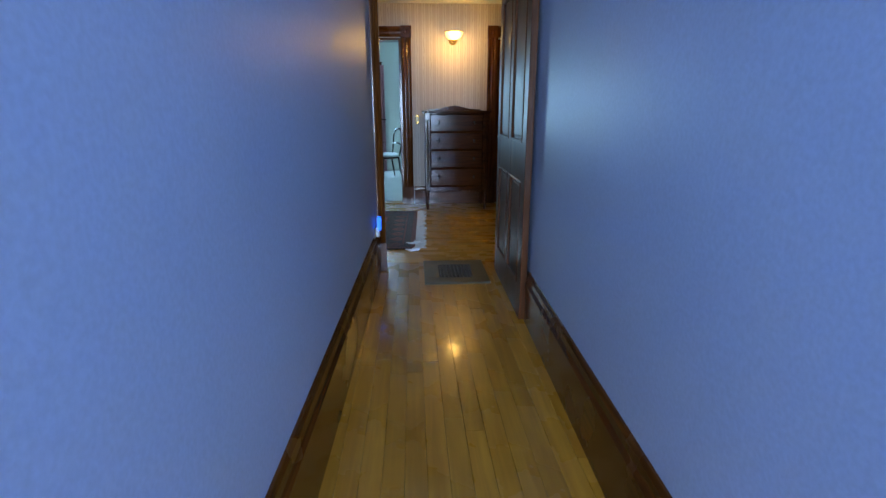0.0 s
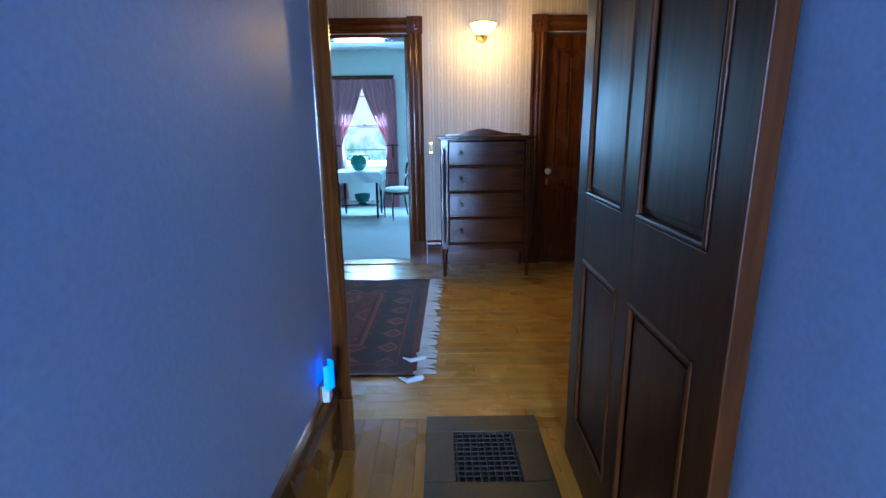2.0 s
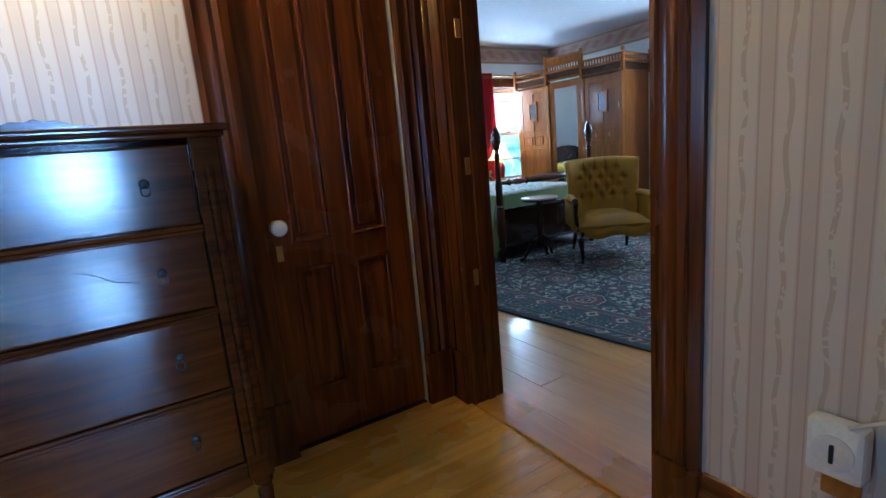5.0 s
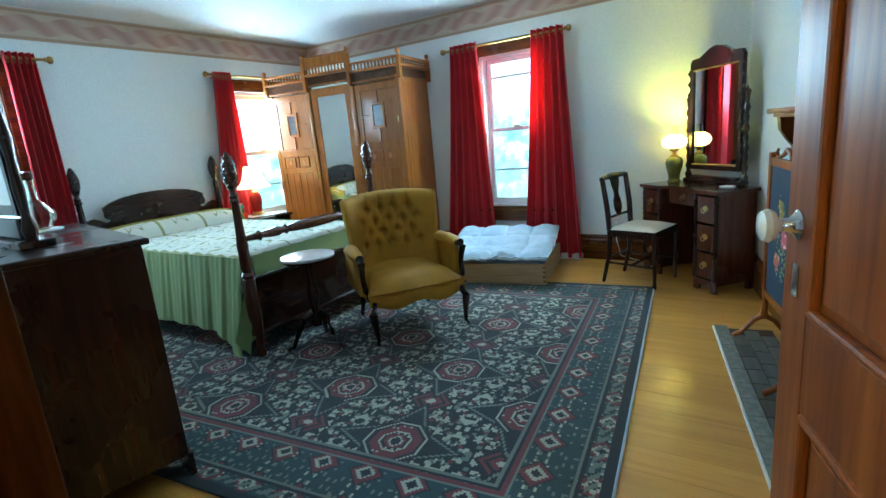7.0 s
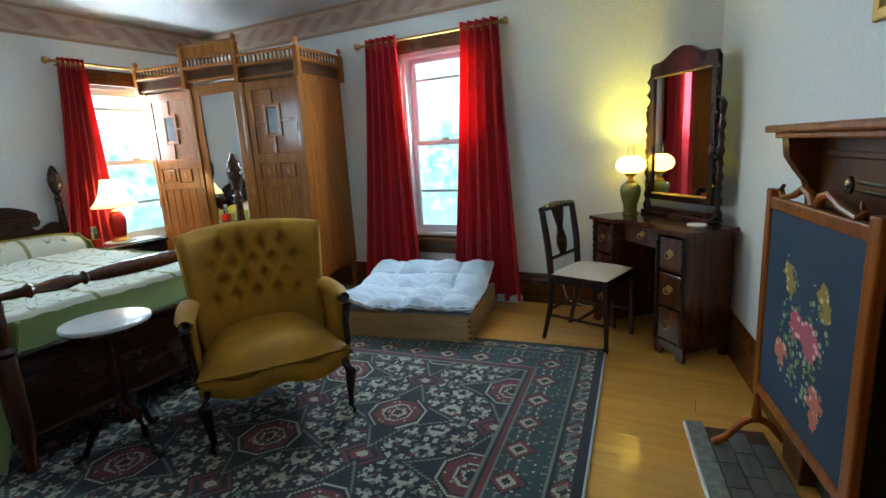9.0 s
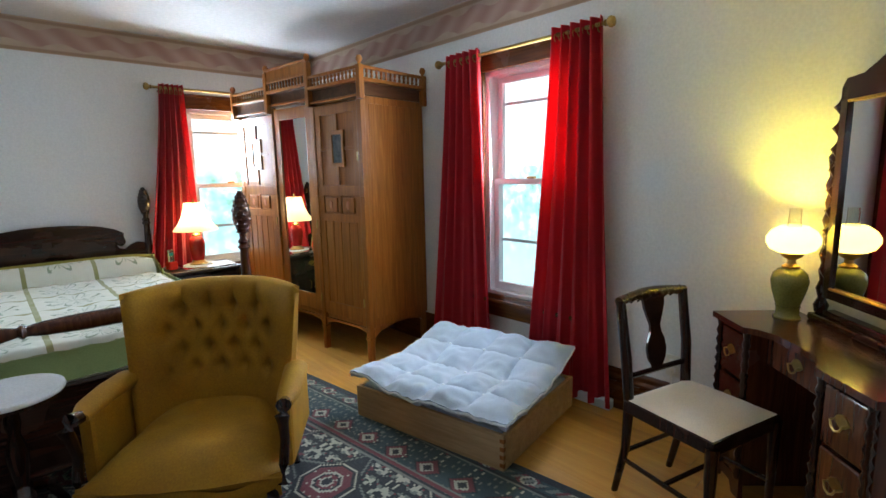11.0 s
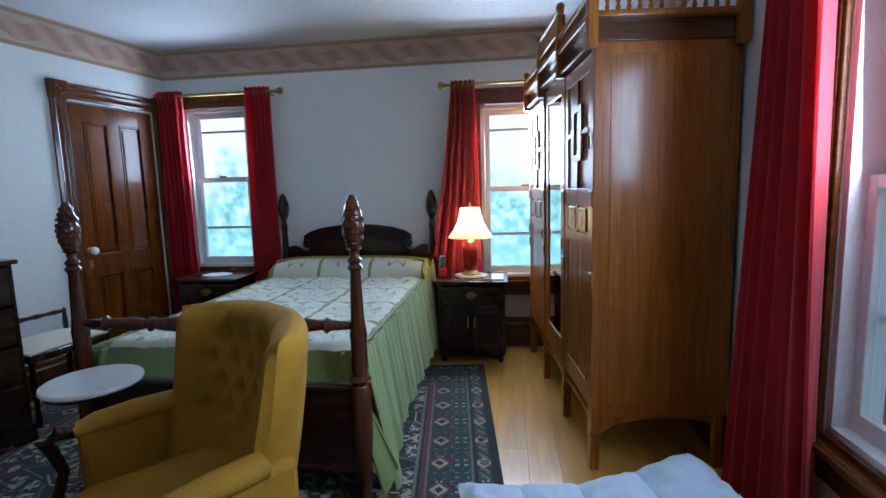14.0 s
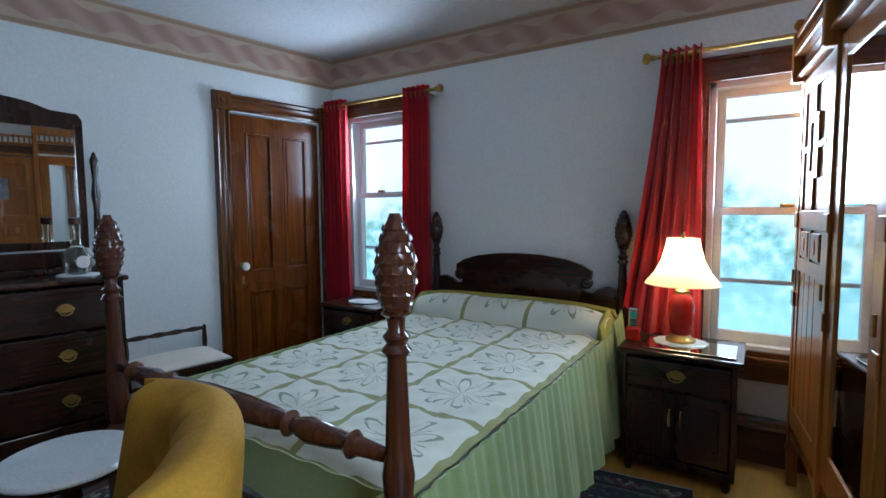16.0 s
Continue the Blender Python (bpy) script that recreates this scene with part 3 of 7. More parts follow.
def thing(name, label, category, m=None, group="", kind=""):
    ob = new(name)
    ob.empty_display_size = 0.1
    ob.matrix_world = m or Matrix.Identity(4)
    return tagged(ob, label, category, group, kind)


def part(name, shape, mat, parent, label="", smooth=True):
    ob = new(name, shape.mesh(name, mat, smooth))
    ob.parent = parent
    return tagged(ob, label) if label else ob


def single(name, shape, mat, label="", category="", m=None, group="", kind="", smooth=True):
    ob = new(name, shape.mesh(name, mat, smooth))
    if m:
        ob.matrix_world = m
    return tagged(ob, label, category, group, kind)


def structure(name, shape, mat, label="", category="", smooth=False):
    return single(name, shape, mat, label or name.replace("_", " "), category or name.split("_")[0], kind="structure", smooth=smooth)


def wall_shape(p, q, z0, z1, thick, holes=()):
    """An upright slab from p to q; thick to the right of that way (minus: left); holes as (from, to, bottom, top)."""
    p, q = Vector((*p, 0)), Vector((*q, 0))
    d = (q - p)
    length = d.length
    m = Matrix.Translation(p) @ Matrix.Rotation(math.atan2(d.y, d.x), 4, "Z")
    s = Shape()
    y0, y1 = (-thick, 0) if thick > 0 else (0, -thick)
    cuts = sorted({0.0, length, *(h[0] for h in holes), *(h[1] for h in holes)})
    for a, b in zip(cuts, cuts[1:]):
        spans, low = [], z0
        for h in sorted((h for h in holes if h[0] <= a + 1e-6 and h[1] >= b - 1e-6), key=lambda h: h[2]):
            spans.append((low, h[2]))
            low = h[3]
        spans.append((low, z1))
        for lo, hi in spans:
            if hi - lo > 1e-4:
                s.box((a, y0, lo), (b, y1, hi), 0, m)
    return s


def moulding(s, p, q, profile, m=None):
    """A profile of (out, up) pairs swept from p to q, out to the left of that way."""
    p, q = Vector(p), Vector(q)
    d = (q - p).normalized()
    out = Vector((-d.y, d.x, 0))
    verts = [e + out * o + Vector((0, 0, u)) for e in (p, q) for o, u in profile]
    n = len(profile)
    faces = [tuple(range(n)), tuple(range(n, 2 * n))[::-1]] + [(i, (i + 1) % n, (i + 1) % n + n, i + n) for i in range(n)]
    return s.add(verts, faces, m)


def bow(a, b, n, sag):
    a, b = Vector(a), Vector(b)
    return [a.lerp(b, i / n) + Vector(sag) * math.sin(math.pi * i / n) for i in range(n + 1)]


def turned(points, r=1.0):
    return [(a * r, z) for a, z in points]

# the building
CEIL, CROWN = 2.53, 2.29
s = Shape().box((-4.6, -4.4, -0.25), (8.2, 13.4, -0.02))
structure("floor_base", s, M_GAP, "dark boards under the floors", "floor")
s = Shape().box((-4.6, -4.4, CEIL), (8.2, 13.4, CEIL + 0.15))
structure("ceiling", s, M_CEIL, "white painted plaster ceiling", "ceiling")

# corridor
C_L0, C_L1, C_R0, C_R1 = (-0.548, -4.1), (-0.30, 3.86), (0.511, -4.1), (0.715, 3.86)
structure("wall_corridor_west", wall_shape(C_L0, C_L1, 0, CEIL, -0.12), M_LILAC, "lavender painted corridor wall")
structure("wall_corridor_east", wall_shape(C_R0, C_R1, 0, CEIL, 0.12), M_LILAC, "lavender painted corridor wall")
# the hole in this end wall is added for the corridor lamp
structure("wall_corridor_south", wall_shape((-0.7, -4.1), (0.8, -4.1), 0, CEIL, 0.12, [(0.28, 1.12, 0.62, 1.98)]), M_LILAC, "lavender painted end wall")
BASE = [(0, 0), (0.022, 0), (0.022, 0.165), (0.028, 0.17), (0.028, 0.185), (0.016, 0.2), (0.014, 0.222), (0.006, 0.235), (0, 0.24)]


def baseboard(name, *runs, mat=None, scale=1.0):
    s = Shape()
    for a, b in runs:
        moulding(s, (*a, 0), (*b, 0), [(o, u * scale) for o, u in BASE])
    structure(name, s, mat or M_TRIM_Y, "dark stained moulded baseboard", "baseboard")


baseboard("baseboard_corridor_west", ((C_L1[0], C_L1[1]), C_L0), scale=1.5)
baseboard("baseboard_corridor_east", (C_R0, (0.688, 2.80)), scale=1.35)

# wall between corridor and hall, with the doorway
structure("wall_hall_south", wall_shape((-3.2, 3.88), (1.87, 3.88), 0, CEIL, -0.16, [(2.87, 4.005, 0, 2.13)]), M_PAPER, "striped papered wall with doorway")
s = Shape()
s.box((-0.32, 3.85, 0), (-0.285, 4.06, 2.13), 0.004).box((0.75, 3.85, 0), (0.806, 4.06, 2.13), 0.004).box((-0.32, 3.85, 2.1), (0.806, 4.06, 2.14), 0.004)
s.box((-0.285, 3.93, 0), (-0.272, 3.97, 2.1), 0.002).box((0.737, 3.93, 0), (0.75, 3.97, 2.1), 0.002)
# brighter wood than the other linings: the sconce's orange light put into colour
structure("door_frame_corridor", s, M_DOOR, "dark stained doorway lining", "door frame")


def casing(name, a, b, top, face, out, width=0.115, mat=None):
    """Moulded boards with corner blocks round an opening from a to b on a wall; face: its plane, out: the way it faces."""
    (ax, ay), (bx, by) = a, b
    d = Vector((bx - ax, by - ay, 0))
    length = d.length
    ang = math.atan2(d.y, d.x)
    m = Matrix.Translation((ax, ay, 0)) @ Matrix.Rotation(ang, 4, "Z")
    o = thing(name, "dark stained moulded casing with corner blocks", "door casing", m, kind="structure")
    prof = [(0, 0.002), (0, 0.018), (0.018, 0.026), (0.03, 0.018), (0.05, 0.016), (0.065, 0.024), (0.08, 0.016), (0.098, 0.026), (width, 0.018), (width, 0.002)]
    for i, side in enumerate((0, 1)):
        s = Shape()
        x0 = -width if side == 0 else length
        n = len(prof)
        verts = [(x0 + u, -v * out, z) for z in (0.24, top) for u, v in prof]
        s.add(verts, [tuple(range(n)), tuple(range(n, 2 * n))[::-1]] + [(k, (k + 1) % n, (k + 1) % n + n, k + n) for k in range(n)])
        y0, y1 = sorted((-0.002 * out, -0.032 * out))
        s.box((x0 - 0.004, y0, 0), (x0 + width + 0.004, y1, 0.24), 0.003)
        part("side_board", s, mat or M_TRIM, o)
        y0, y1 = sorted((-0.002 * out, -0.036 * out))
        blk = Shape().box((x0 - 0.008, y0, top), (x0 + width + 0.008, y1, top + width + 0.016), 0.004)
        yy = -0.036 * out
        mm = Matrix.Translation((x0 + width / 2, yy, top + width / 2 + 0.008)) @ Matrix.Rotation(radians(90 if out > 0 else -90), 4, "X")
        blk.lathe([(0.042, -0.004), (0.042, 0.006), (0.034, 0.008), (0.03, 0.003), (0.018, 0.003), (0.014, 0.009), (0.0, 0.011)], m=mm, seg=18)
        part("corner_block", blk, mat or M_TRIM, o)
    s = Shape()
    verts = [(x, -v * out, top + 0.008 + u) for x in (0.008, length - 0.008) for u, v in prof]
    n = len(prof)
    s.add(verts, [tuple(range(n)), tuple(range(n, 2 * n))[::-1]] + [(k, (k + 1) % n, (k + 1) % n + n, k + n) for k in range(n)])
    part("head_board", s, M_TRIM_X, o)
    return o


# hall-side casing, its lit look likewise painted by the brighter wood
casing("door_casing_corridor", (-0.29, 4.04), (0.756, 4.04), 2.12, 0, -1, mat=M_DOOR)
casing("door_casing_corridor_inner", (-0.235, 3.86), (0.69, 3.86), 2.12, 0, 1, 0.1)

# hall
structure("wall_hall_north", wall_shape((-0.92, 6.75), (1.87, 6.75), 0, CEIL, -0.06, [(0, 0.79, 0, 2.13), (2.03, 2.64, 0, 2.13)]), M_PAPER, "striped papered hall wall")
# coloured darker and bluer than the rest of the wall, without stripes
structure("wall_stair_side", wall_shape((-3.2, 6.75), (-0.92, 6.75), 0, CEIL, -0.06), M_DARKPAPER, "darker blue-grey papered wall beside the stairs")
structure("wall_hall_east", wall_shape((1.87, 4.0), (1.87, 6.8), 0, CEIL, 0.06, [(1.68, 2.61, 0, 2.13)]), M_PAPER, "striped papered hall wall")
structure("wall_hall_west", wall_shape((-3.2, 3.9), (-3.2, 6.8), 0, CEIL, -0.12, [(0.55, 1.35, 0.9, 2.2)]), M_PAPER, "striped papered hall wall with an added window")
s = Shape().box((-0.92, 6.748, 0), (-0.885, 6.96, 2.13), 0.003).box((-0.165, 6.748, 0), (-0.13, 6.96, 2.13), 0.003).box((-0.92, 6.748, 2.1), (-0.13, 6.96, 2.13), 0.003)
structure("door_frame_parlour", s, M_TRIM, "dark stained doorway lining", "door frame")
casing("door_casing_parlour", (-0.92, 6.75), (-0.13, 6.75), 2.13, 0, 1, 0.125)
casing("door_casing_closet", (1.11, 6.75), (1.72, 6.75), 2.13, 0, 1, 0.13)
s = Shape().box((1.86, 5.66, 0), (2.02, 5.70, 2.13), 0.003).box((1.86, 6.575, 0), (2.02, 6.62, 2.13), 0.003).box((1.86, 5.66, 2.1), (2.02, 6.62, 2.14), 0.003)
s.box((1.93, 5.70, 0), (1.965, 5.713, 2.1), 0.002).box((1.93, 6.562, 0), (1.965, 6.575, 2.1), 0.002)
structure("door_frame_bedroom", s, M_TRIM, "dark stained doorway lining", "door frame")
casing("door_casing_bedroom", (1.87, 6.61), (1.87, 5.68), 2.13, 0, 1, 0.125)
for z in (0.55, 1.02, 1.55):
    single("strike_plate", Shape().box((1.90, 6.570, z), (1.925, 6.576, z + 0.07), 0.002), M_BRASS, "worn brass strike plate let into the door jamb", "strike plate")
baseboard("baseboard_hall_north", ((0.98, 6.75), (0.01, 6.75)), ((-1.05, 6.75), (-1.75, 6.75)), mat=M_TRIM_X)
baseboard("baseboard_hall_east", ((1.87, 4.06), (1.87, 5.55)))
s = Shape().box((-0.90, 6.74, -0.01), (-0.15, 6.93, 0.012), 0.006)
structure("threshold_parlour", s, M_PLANK, "pale worn wooden threshold", "threshold")
s = Shape().box((1.86, 5.70, -0.01), (2.03, 6.575, 0.012), 0.006)
structure("threshold_bedroom", s, M_PLANK, "worn wooden threshold", "threshold")

# half wall beside the stairwell
g = thing("wall_stair_guard", "striped papered half wall with a pale moulded cap", "half wall", kind="structure")
part("papered_body", Shape().box((1.25, 4.06, 0), (1.37, 4.77, 1.085), 0.004), M_PAPER, g)
part("bare_patch", Shape().box((1.246, 4.50, 0.02), (1.249, 4.772, 0.30)), M_WHITE, g, "bare plaster where the paper is torn off")
cap = Shape().box((1.20, 4.06, 1.115), (1.42, 4.82, 1.135), 0.006).box((1.213, 4.06, 1.097), (1.407, 4.806, 1.115), 0.005).box((1.228, 4.06, 1.08), (1.392, 4.79, 1.097), 0.004)
part("cap", cap, M_SASH, g, "glossy grey-white moulded cap")

# bedroom shell; the south wall runs slightly askew
S0, S1 = (6.60, 6.02), (1.98, 5.17)


def s_wall(x, out=0.0):
    k = (S0[1] - S1[1]) / (S0[0] - S1[0])
    return S0[1] + (x - S0[0]) * k + out


FIRE_X = 4.27
FIRE_D = (FIRE_X - S1[0]) / math.cos(math.atan2(S0[1] - S1[1], S0[0] - S1[0]))
structure("wall_bedroom_south", wall_shape(S1, S0, 0, CEIL, 0.12, [(FIRE_D - 0.39, FIRE_D + 0.39, 0, 0.805)]), M_WHITE, "white painted bedroom wall")
structure("wall_bedroom_east", wall_shape((6.56, 5.8), (6.56, 10.9), 0, CEIL, 0.16, [(1.85, 2.55, 0.52, 2.03)]), M_WHITE, "white painted wall with window")
structure("wall_bedroom_north", wall_shape((2.4, 10.74), (6.7, 10.74), 0, CEIL, -0.16, [(0.42, 0.99, 0.68, 2.04), (2.96, 3.66, 0.58, 1.96)]), M_WHITE, "white painted wall with two windows")
W0, W1 = Vector((1.995, 6.70, 0)), Vector((2.655, 10.76, 0))
W_LEN, W_ANG = (W1 - W0).length, math.degrees(math.atan2(W1.y - W0.y, W1.x - W0.x))


def w_wall(d, out=0.0):
    """A place d metres along the slightly askew west wall, out metres into the room."""
    k = (W1 - W0).normalized()
    q = W0 + k * d + Vector((k.y, -k.x, 0)) * out
    return q.x, q.y


D0, D1 = 3.23, 3.95
structure("wall_bedroom_west", wall_shape(W0[:2], W1[:2], 0, CEIL, -0.12, [(D0, D1, 0, 2.0)]), M_WHITE, "white painted wall with closet door")
structure("wall_bedroom_entry", wall_shape((1.94, 5.1), (1.94, 6.72), 0, CEIL, 0.06, [(0.58, 1.51, 0, 2.13)]), M_WHITE, "white painted wall with doorway")
FR = [(0.002, 0), (0.004, 0), (0.004, 0.235), (0.002, 0.235)]
for nm, a, b in (("frieze_north", (6.56, 10.74), (2.66, 10.74)), ("frieze_west", W1[:2], W0[:2]), ("frieze_east", (6.56, 6.015), (6.56, 10.74)), ("frieze_south", (2.0, s_wall(2.0)), (6.56, s_wall(6.56))), ("frieze_entry", (2.0, 6.70), (2.0, s_wall(2.0)))):
    s = Shape()
    moulding(s, (*a, CROWN), (*b, CROWN), FR)
    structure(nm, s, M_FRIEZE, "paper border with a twisted rose ribbon", "border")
baseboard("baseboard_bedroom_north", ((6.56, 10.74), (2.66, 10.74)), mat=M_TRIM_X)
baseboard("baseboard_bedroom_east", ((6.56, 6.015), (6.56, 10.74)))
baseboard("baseboard_bedroom_south", ((5.05, s_wall(5.05)), (6.56, s_wall(6.56))), mat=M_TRIM_X)
baseboard("baseboard_bedroom_west", (w_wall(D0 - 0.12), w_wall(0)))


def sash_window(name, m, w, z0, z1, bars, label):
    """A double-hung window in an opening w wide; local x along the wall, y towards the room."""
    o = thing(name, label, "window", m, kind="structure")
    mid = z0 + (z1 - z0) * bars
    fr = 0.03
    s = Shape().box((0, -0.15, z0), (fr, -0.002, z1), 0.003).box((w - fr, -0.15, z0), (w, -0.002, z1), 0.003).box((0, -0.15, z1 - fr), (w, -0.002, z1), 0.003).box((0, -0.16, z0), (w, -0.002, z0 + 0.025), 0.003)
    part("window_frame", s, M_SASH, o, "white painted jamb")
    for nm, a, b, y in (("upper_sash", mid - 0.02, z1 - fr, -0.11), ("lower_sash", z0 + 0.025, mid + 0.02, -0.07)):
        s = Shape()
        t = 0.038
        s.box((fr, y - 0.018, a), (fr + t, y + 0.018, b), 0.004).box((w - fr - t, y - 0.018, a), (w - fr, y + 0.018, b), 0.004)
        s.box((fr, y - 0.017, a), (w - fr, y + 0.017, a + t + (0.02 if nm[0] == "l" else 0)), 0.004).box((fr, y - 0.017, b - t), (w - fr, y + 0.017, b), 0.004)
        sash = part(nm, s, M_SASH, o)
        pane = part("pane", Shape().box((fr + t - 0.005, y - 0.003, a + 0.02), (w - fr - t + 0.005, y + 0.003, b - 0.02)), M_GLASS, sash)
        pane.visible_shadow = False
    s = Shape().box((fr, -0.145, z0 + (z1 - z0) * 0.24), (w - fr, -0.13, z0 + (z1 - z0) * 0.24 + 0.022), 0.003).box((fr, -0.145, z0 + (z1 - z0) * 0.86), (w - fr, -0.13, z0 + (z1 - z0) * 0.86 + 0.02), 0.003)
    part("storm_bar", s, M_SASH, o, "grey storm window bar")
    part("sash_lock", Shape().box((w / 2 - 0.03, -0.06, mid + 0.02), (w / 2 + 0.03, -0.035, mid + 0.035), 0.004), M_BRASS, o)
    cw = 0.10
    s = Shape()
    for x0 in (-cw, w):
        s.box((x0, 0.002, z0 - 0.02), (x0 + cw, 0.022, z1 + 0.0), 0.005).box((x0 + 0.015, 0.02, z0 - 0.02), (x0 + cw - 0.015, 0.028, z1), 0.006)
    s.box((-cw - 0.01, 0.002, z1), (w + cw + 0.01, 0.026, z1 + 0.11), 0.006).box((-cw - 0.02, 0.002, z1 + 0.1), (w + cw + 0.02, 0.036, z1 + 0.125), 0.006)
    part("casing", s, M_TRIM_X, o, "dark stained casing")
    s = Shape().box((-cw - 0.03, 0.0, z0 - 0.045), (w + cw + 0.03, 0.065, z0 - 0.018), 0.006).box((-cw, 0.002, z0 - 0.15), (w + cw, 0.022, z0 - 0.046), 0.004).box((0.0, -0.07, z0 - 0.03), (w, 0.02, z0 + 0.002), 0.002)
    part("window_sill", s, M_TRIM_X, o, "dark stained sill and apron")
    return o


sash_window("window_1", pose(6.56, 7.65, 0, 0, 0, 90), 0.70, 0.52, 2.03, 0.52, "white double-hung sash window in dark casing")
sash_window("window_2", pose(6.06, 10.74, 0, 0, 0, 180), 0.70, 0.58, 1.96, 0.52, "white double-hung sash window in dark casing")
sash_window("window_3", pose(3.39, 10.74, 0, 0, 0, 180), 0.57, 0.68, 2.04, 0.56, "white double-hung sash window in dark casing")


def panel_door(name, m, w, h, label, faces=(-1, 1), plate=M_BRASS, knobs=(-1, 1), knob_z=0.93, rail=(0.74, 0.92), wood=None):
    """A four-panel door: two tall panels over two short ones; local x from the hinge, y through it, panels raised on both faces."""
    o = thing(name, label, "door", m, kind="structure")
    t, st = 0.02, 0.105
    wood = wood or M_DOOR
    rows = [(0.22, rail[0]), (rail[1], h - 0.12)]
    s = Shape().box((0, -t, 0.012), (st, t, h), 0.003).box((w - st, -t, 0.012), (w, t, h), 0.003).box((w / 2 - 0.045, -t, 0.2), (w / 2 + 0.045, t, h - 0.1), 0.002)
    for a, b in ((0.012, 0.22), rail, (h - 0.12, h)):
        s.box((st - 0.002, -t + 0.001, a), (w - st + 0.002, t - 0.001, b), 0.002)
    part("stiles_and_rails", s, wood, o)
    for a, b in rows:
        for x0, x1 in ((st, w / 2 - 0.045), (w / 2 + 0.045, w - st)):
            p = Shape().box((x0, -0.006, a), (x1, 0.006, b))
            for f in faces:
                y = sorted((f * 0.005, f * 0.013))
                p.box((x0 + 0.035, y[0], a + 0.035), (x1 - 0.035, y[1], b - 0.035), 0.007)
                y = sorted((f * 0.005, f * 0.024))
                for lo, hi in (((x0, y[0], a), (x0 + 0.018, y[1], b)), ((x1 - 0.018, y[0], a), (x1, y[1], b)), ((x0, y[0], a), (x1, y[1], a + 0.018)), ((x0, y[0], b - 0.018), (x1, y[1], b))):
                    p.box(lo, hi, 0.007)
            part("panel", p, wood, o)
    kx = w - 0.055
    for f in [k for k in knobs if k in faces]:
        mm = Matrix.Translation((kx, f * t, knob_z)) @ Matrix.Rotation(radians(-90 * f), 4, "X")
        kn = part("door_knob", Shape().lathe([(0.012, 0), (0.011, 0.03), (0.014, 0.034), (0.026, 0.040), (0.030, 0.049), (0.026, 0.058), (0.014, 0.063), (0.0, 0.064)], m=mm, seg=24), M_PORCELAIN, o, "white porcelain knob")
        part("knob_rose", Shape().lathe([(0.026, 0), (0.026, 0.004), (0.02, 0.008), (0.013, 0.016), (0.0115, 0.03), (0, 0.03)], m=mm, seg=20), plate, kn, "metal rose")
        y = sorted((f * t, f * (t + 0.003)))
        part("keyhole_plate", Shape().box((kx - 0.012, y[0], knob_z - 0.13), (kx + 0.012, y[1], knob_z - 0.07), 0.003), plate, o)
    return o


panel_door("door_1", pose(1.715, 6.79, 0, 0, 0, 180), 0.605, 2.12, "dark varnished four-panel closet door, shut", faces=(1,), rail=(0.73, 0.83), knob_z=0.90, wood=M_REDDOOR)
panel_door("door_2", pose(0.66, 3.80, 0, 0, 0, -90.5), 1.0, 2.10, "dark varnished four-panel door folded back against the wall", knobs=(), rail=(0.86, 1.08), wood=M_DARKDOOR)
panel_door("door_3", pose(2.03, 5.61, 0, 0, 0, 16.3), 0.95, 2.11, "varnished four-panel door standing open", plate=M_CHROME, knob_z=1.07)
panel_door("door_4", pose(*w_wall(D1 - 0.01, -0.03), 0, 0, 0, W_ANG - 180), 0.70, 1.99, "reddish varnished four-panel closet door, shut", faces=(1,), rail=(0.74, 0.88), wood=M_REDDOOR)
casing("door_casing_west", w_wall(D0), w_wall(D1), 2.0, 0, 1, 0.11)

# stairs going up beside the hall
st = thing("staircase", "varnished wooden stairs with a sloping skirting board", "stairs", kind="structure")
for i in range(6):
    x = -1.72 - 0.25 * i
    part("tread", Shape().box((x - 0.27, 5.55, 0.18 * (i + 1) - 0.028), (x + 0.03, 6.70, 0.18 * (i + 1)), 0.008), M_PLANK, st)
    part("riser", Shape().box((x - 0.02, 5.56, 0.18 * i), (x, 6.70, 0.18 * (i + 1) - 0.03)), M_DOOR, st)
sk = Shape().prism([(-1.62, 0), (-1.62, 0.24), (-3.2, 1.42), (-3.2, 0)], 6.715, 6.745)
part("skirting", sk, M_TRIM_X, st)

# parlour shell
structure("wall_parlour_east", wall_shape((0.55, 6.8), (0.55, 10.6), 0, CEIL, 0.1), M_GREENWALL, "pale green parlour wall")
structure("wall_parlour_west", wall_shape((-3.4, 6.8), (-3.4, 10.6), 0, CEIL, -0.1), M_GREENWALL, "pale green parlour wall")
structure("wall_parlour_north", wall_shape((-3.5, 10.4), (0.6, 10.4), 0, CEIL, -0.12, [(0.9, 1.7, 0.62, 2.02), (2.0, 2.8, 0.62, 2.02)]), M_GREENWALL, "pale green parlour wall with two windows")
structure("wall_parlour_south", wall_shape((-3.5, 6.86), (0.6, 6.86), 0, CEIL, -0.08, [(2.58, 3.37, 0, 2.13)]), M_GREENWALL, "pale green parlour wall")
s = Shape().box((-3.5, 6.90, -0.02), (0.6, 10.4, 0.012), 0.004)
structure("carpet_parlour", s, M_CARPET, "pale fitted carpet", "carpet")
sash_window("window_4", pose(-0.70, 10.4, 0, 0, 0, 180), 0.80, 0.62, 2.02, 0.52, "bright double-hung parlour window")
sash_window("window_5", pose(-1.80, 10.4, 0, 0, 0, 180), 0.80, 0.62, 2.02, 0.52, "bright double-hung parlour window")

# unseen window, added as an opening for the stair lamp
sash_window("window_6", pose(-3.2, 5.25, 0, 0, 0, -90), 0.80, 0.9, 2.2, 0.52, "added double-hung stair window, out of view")

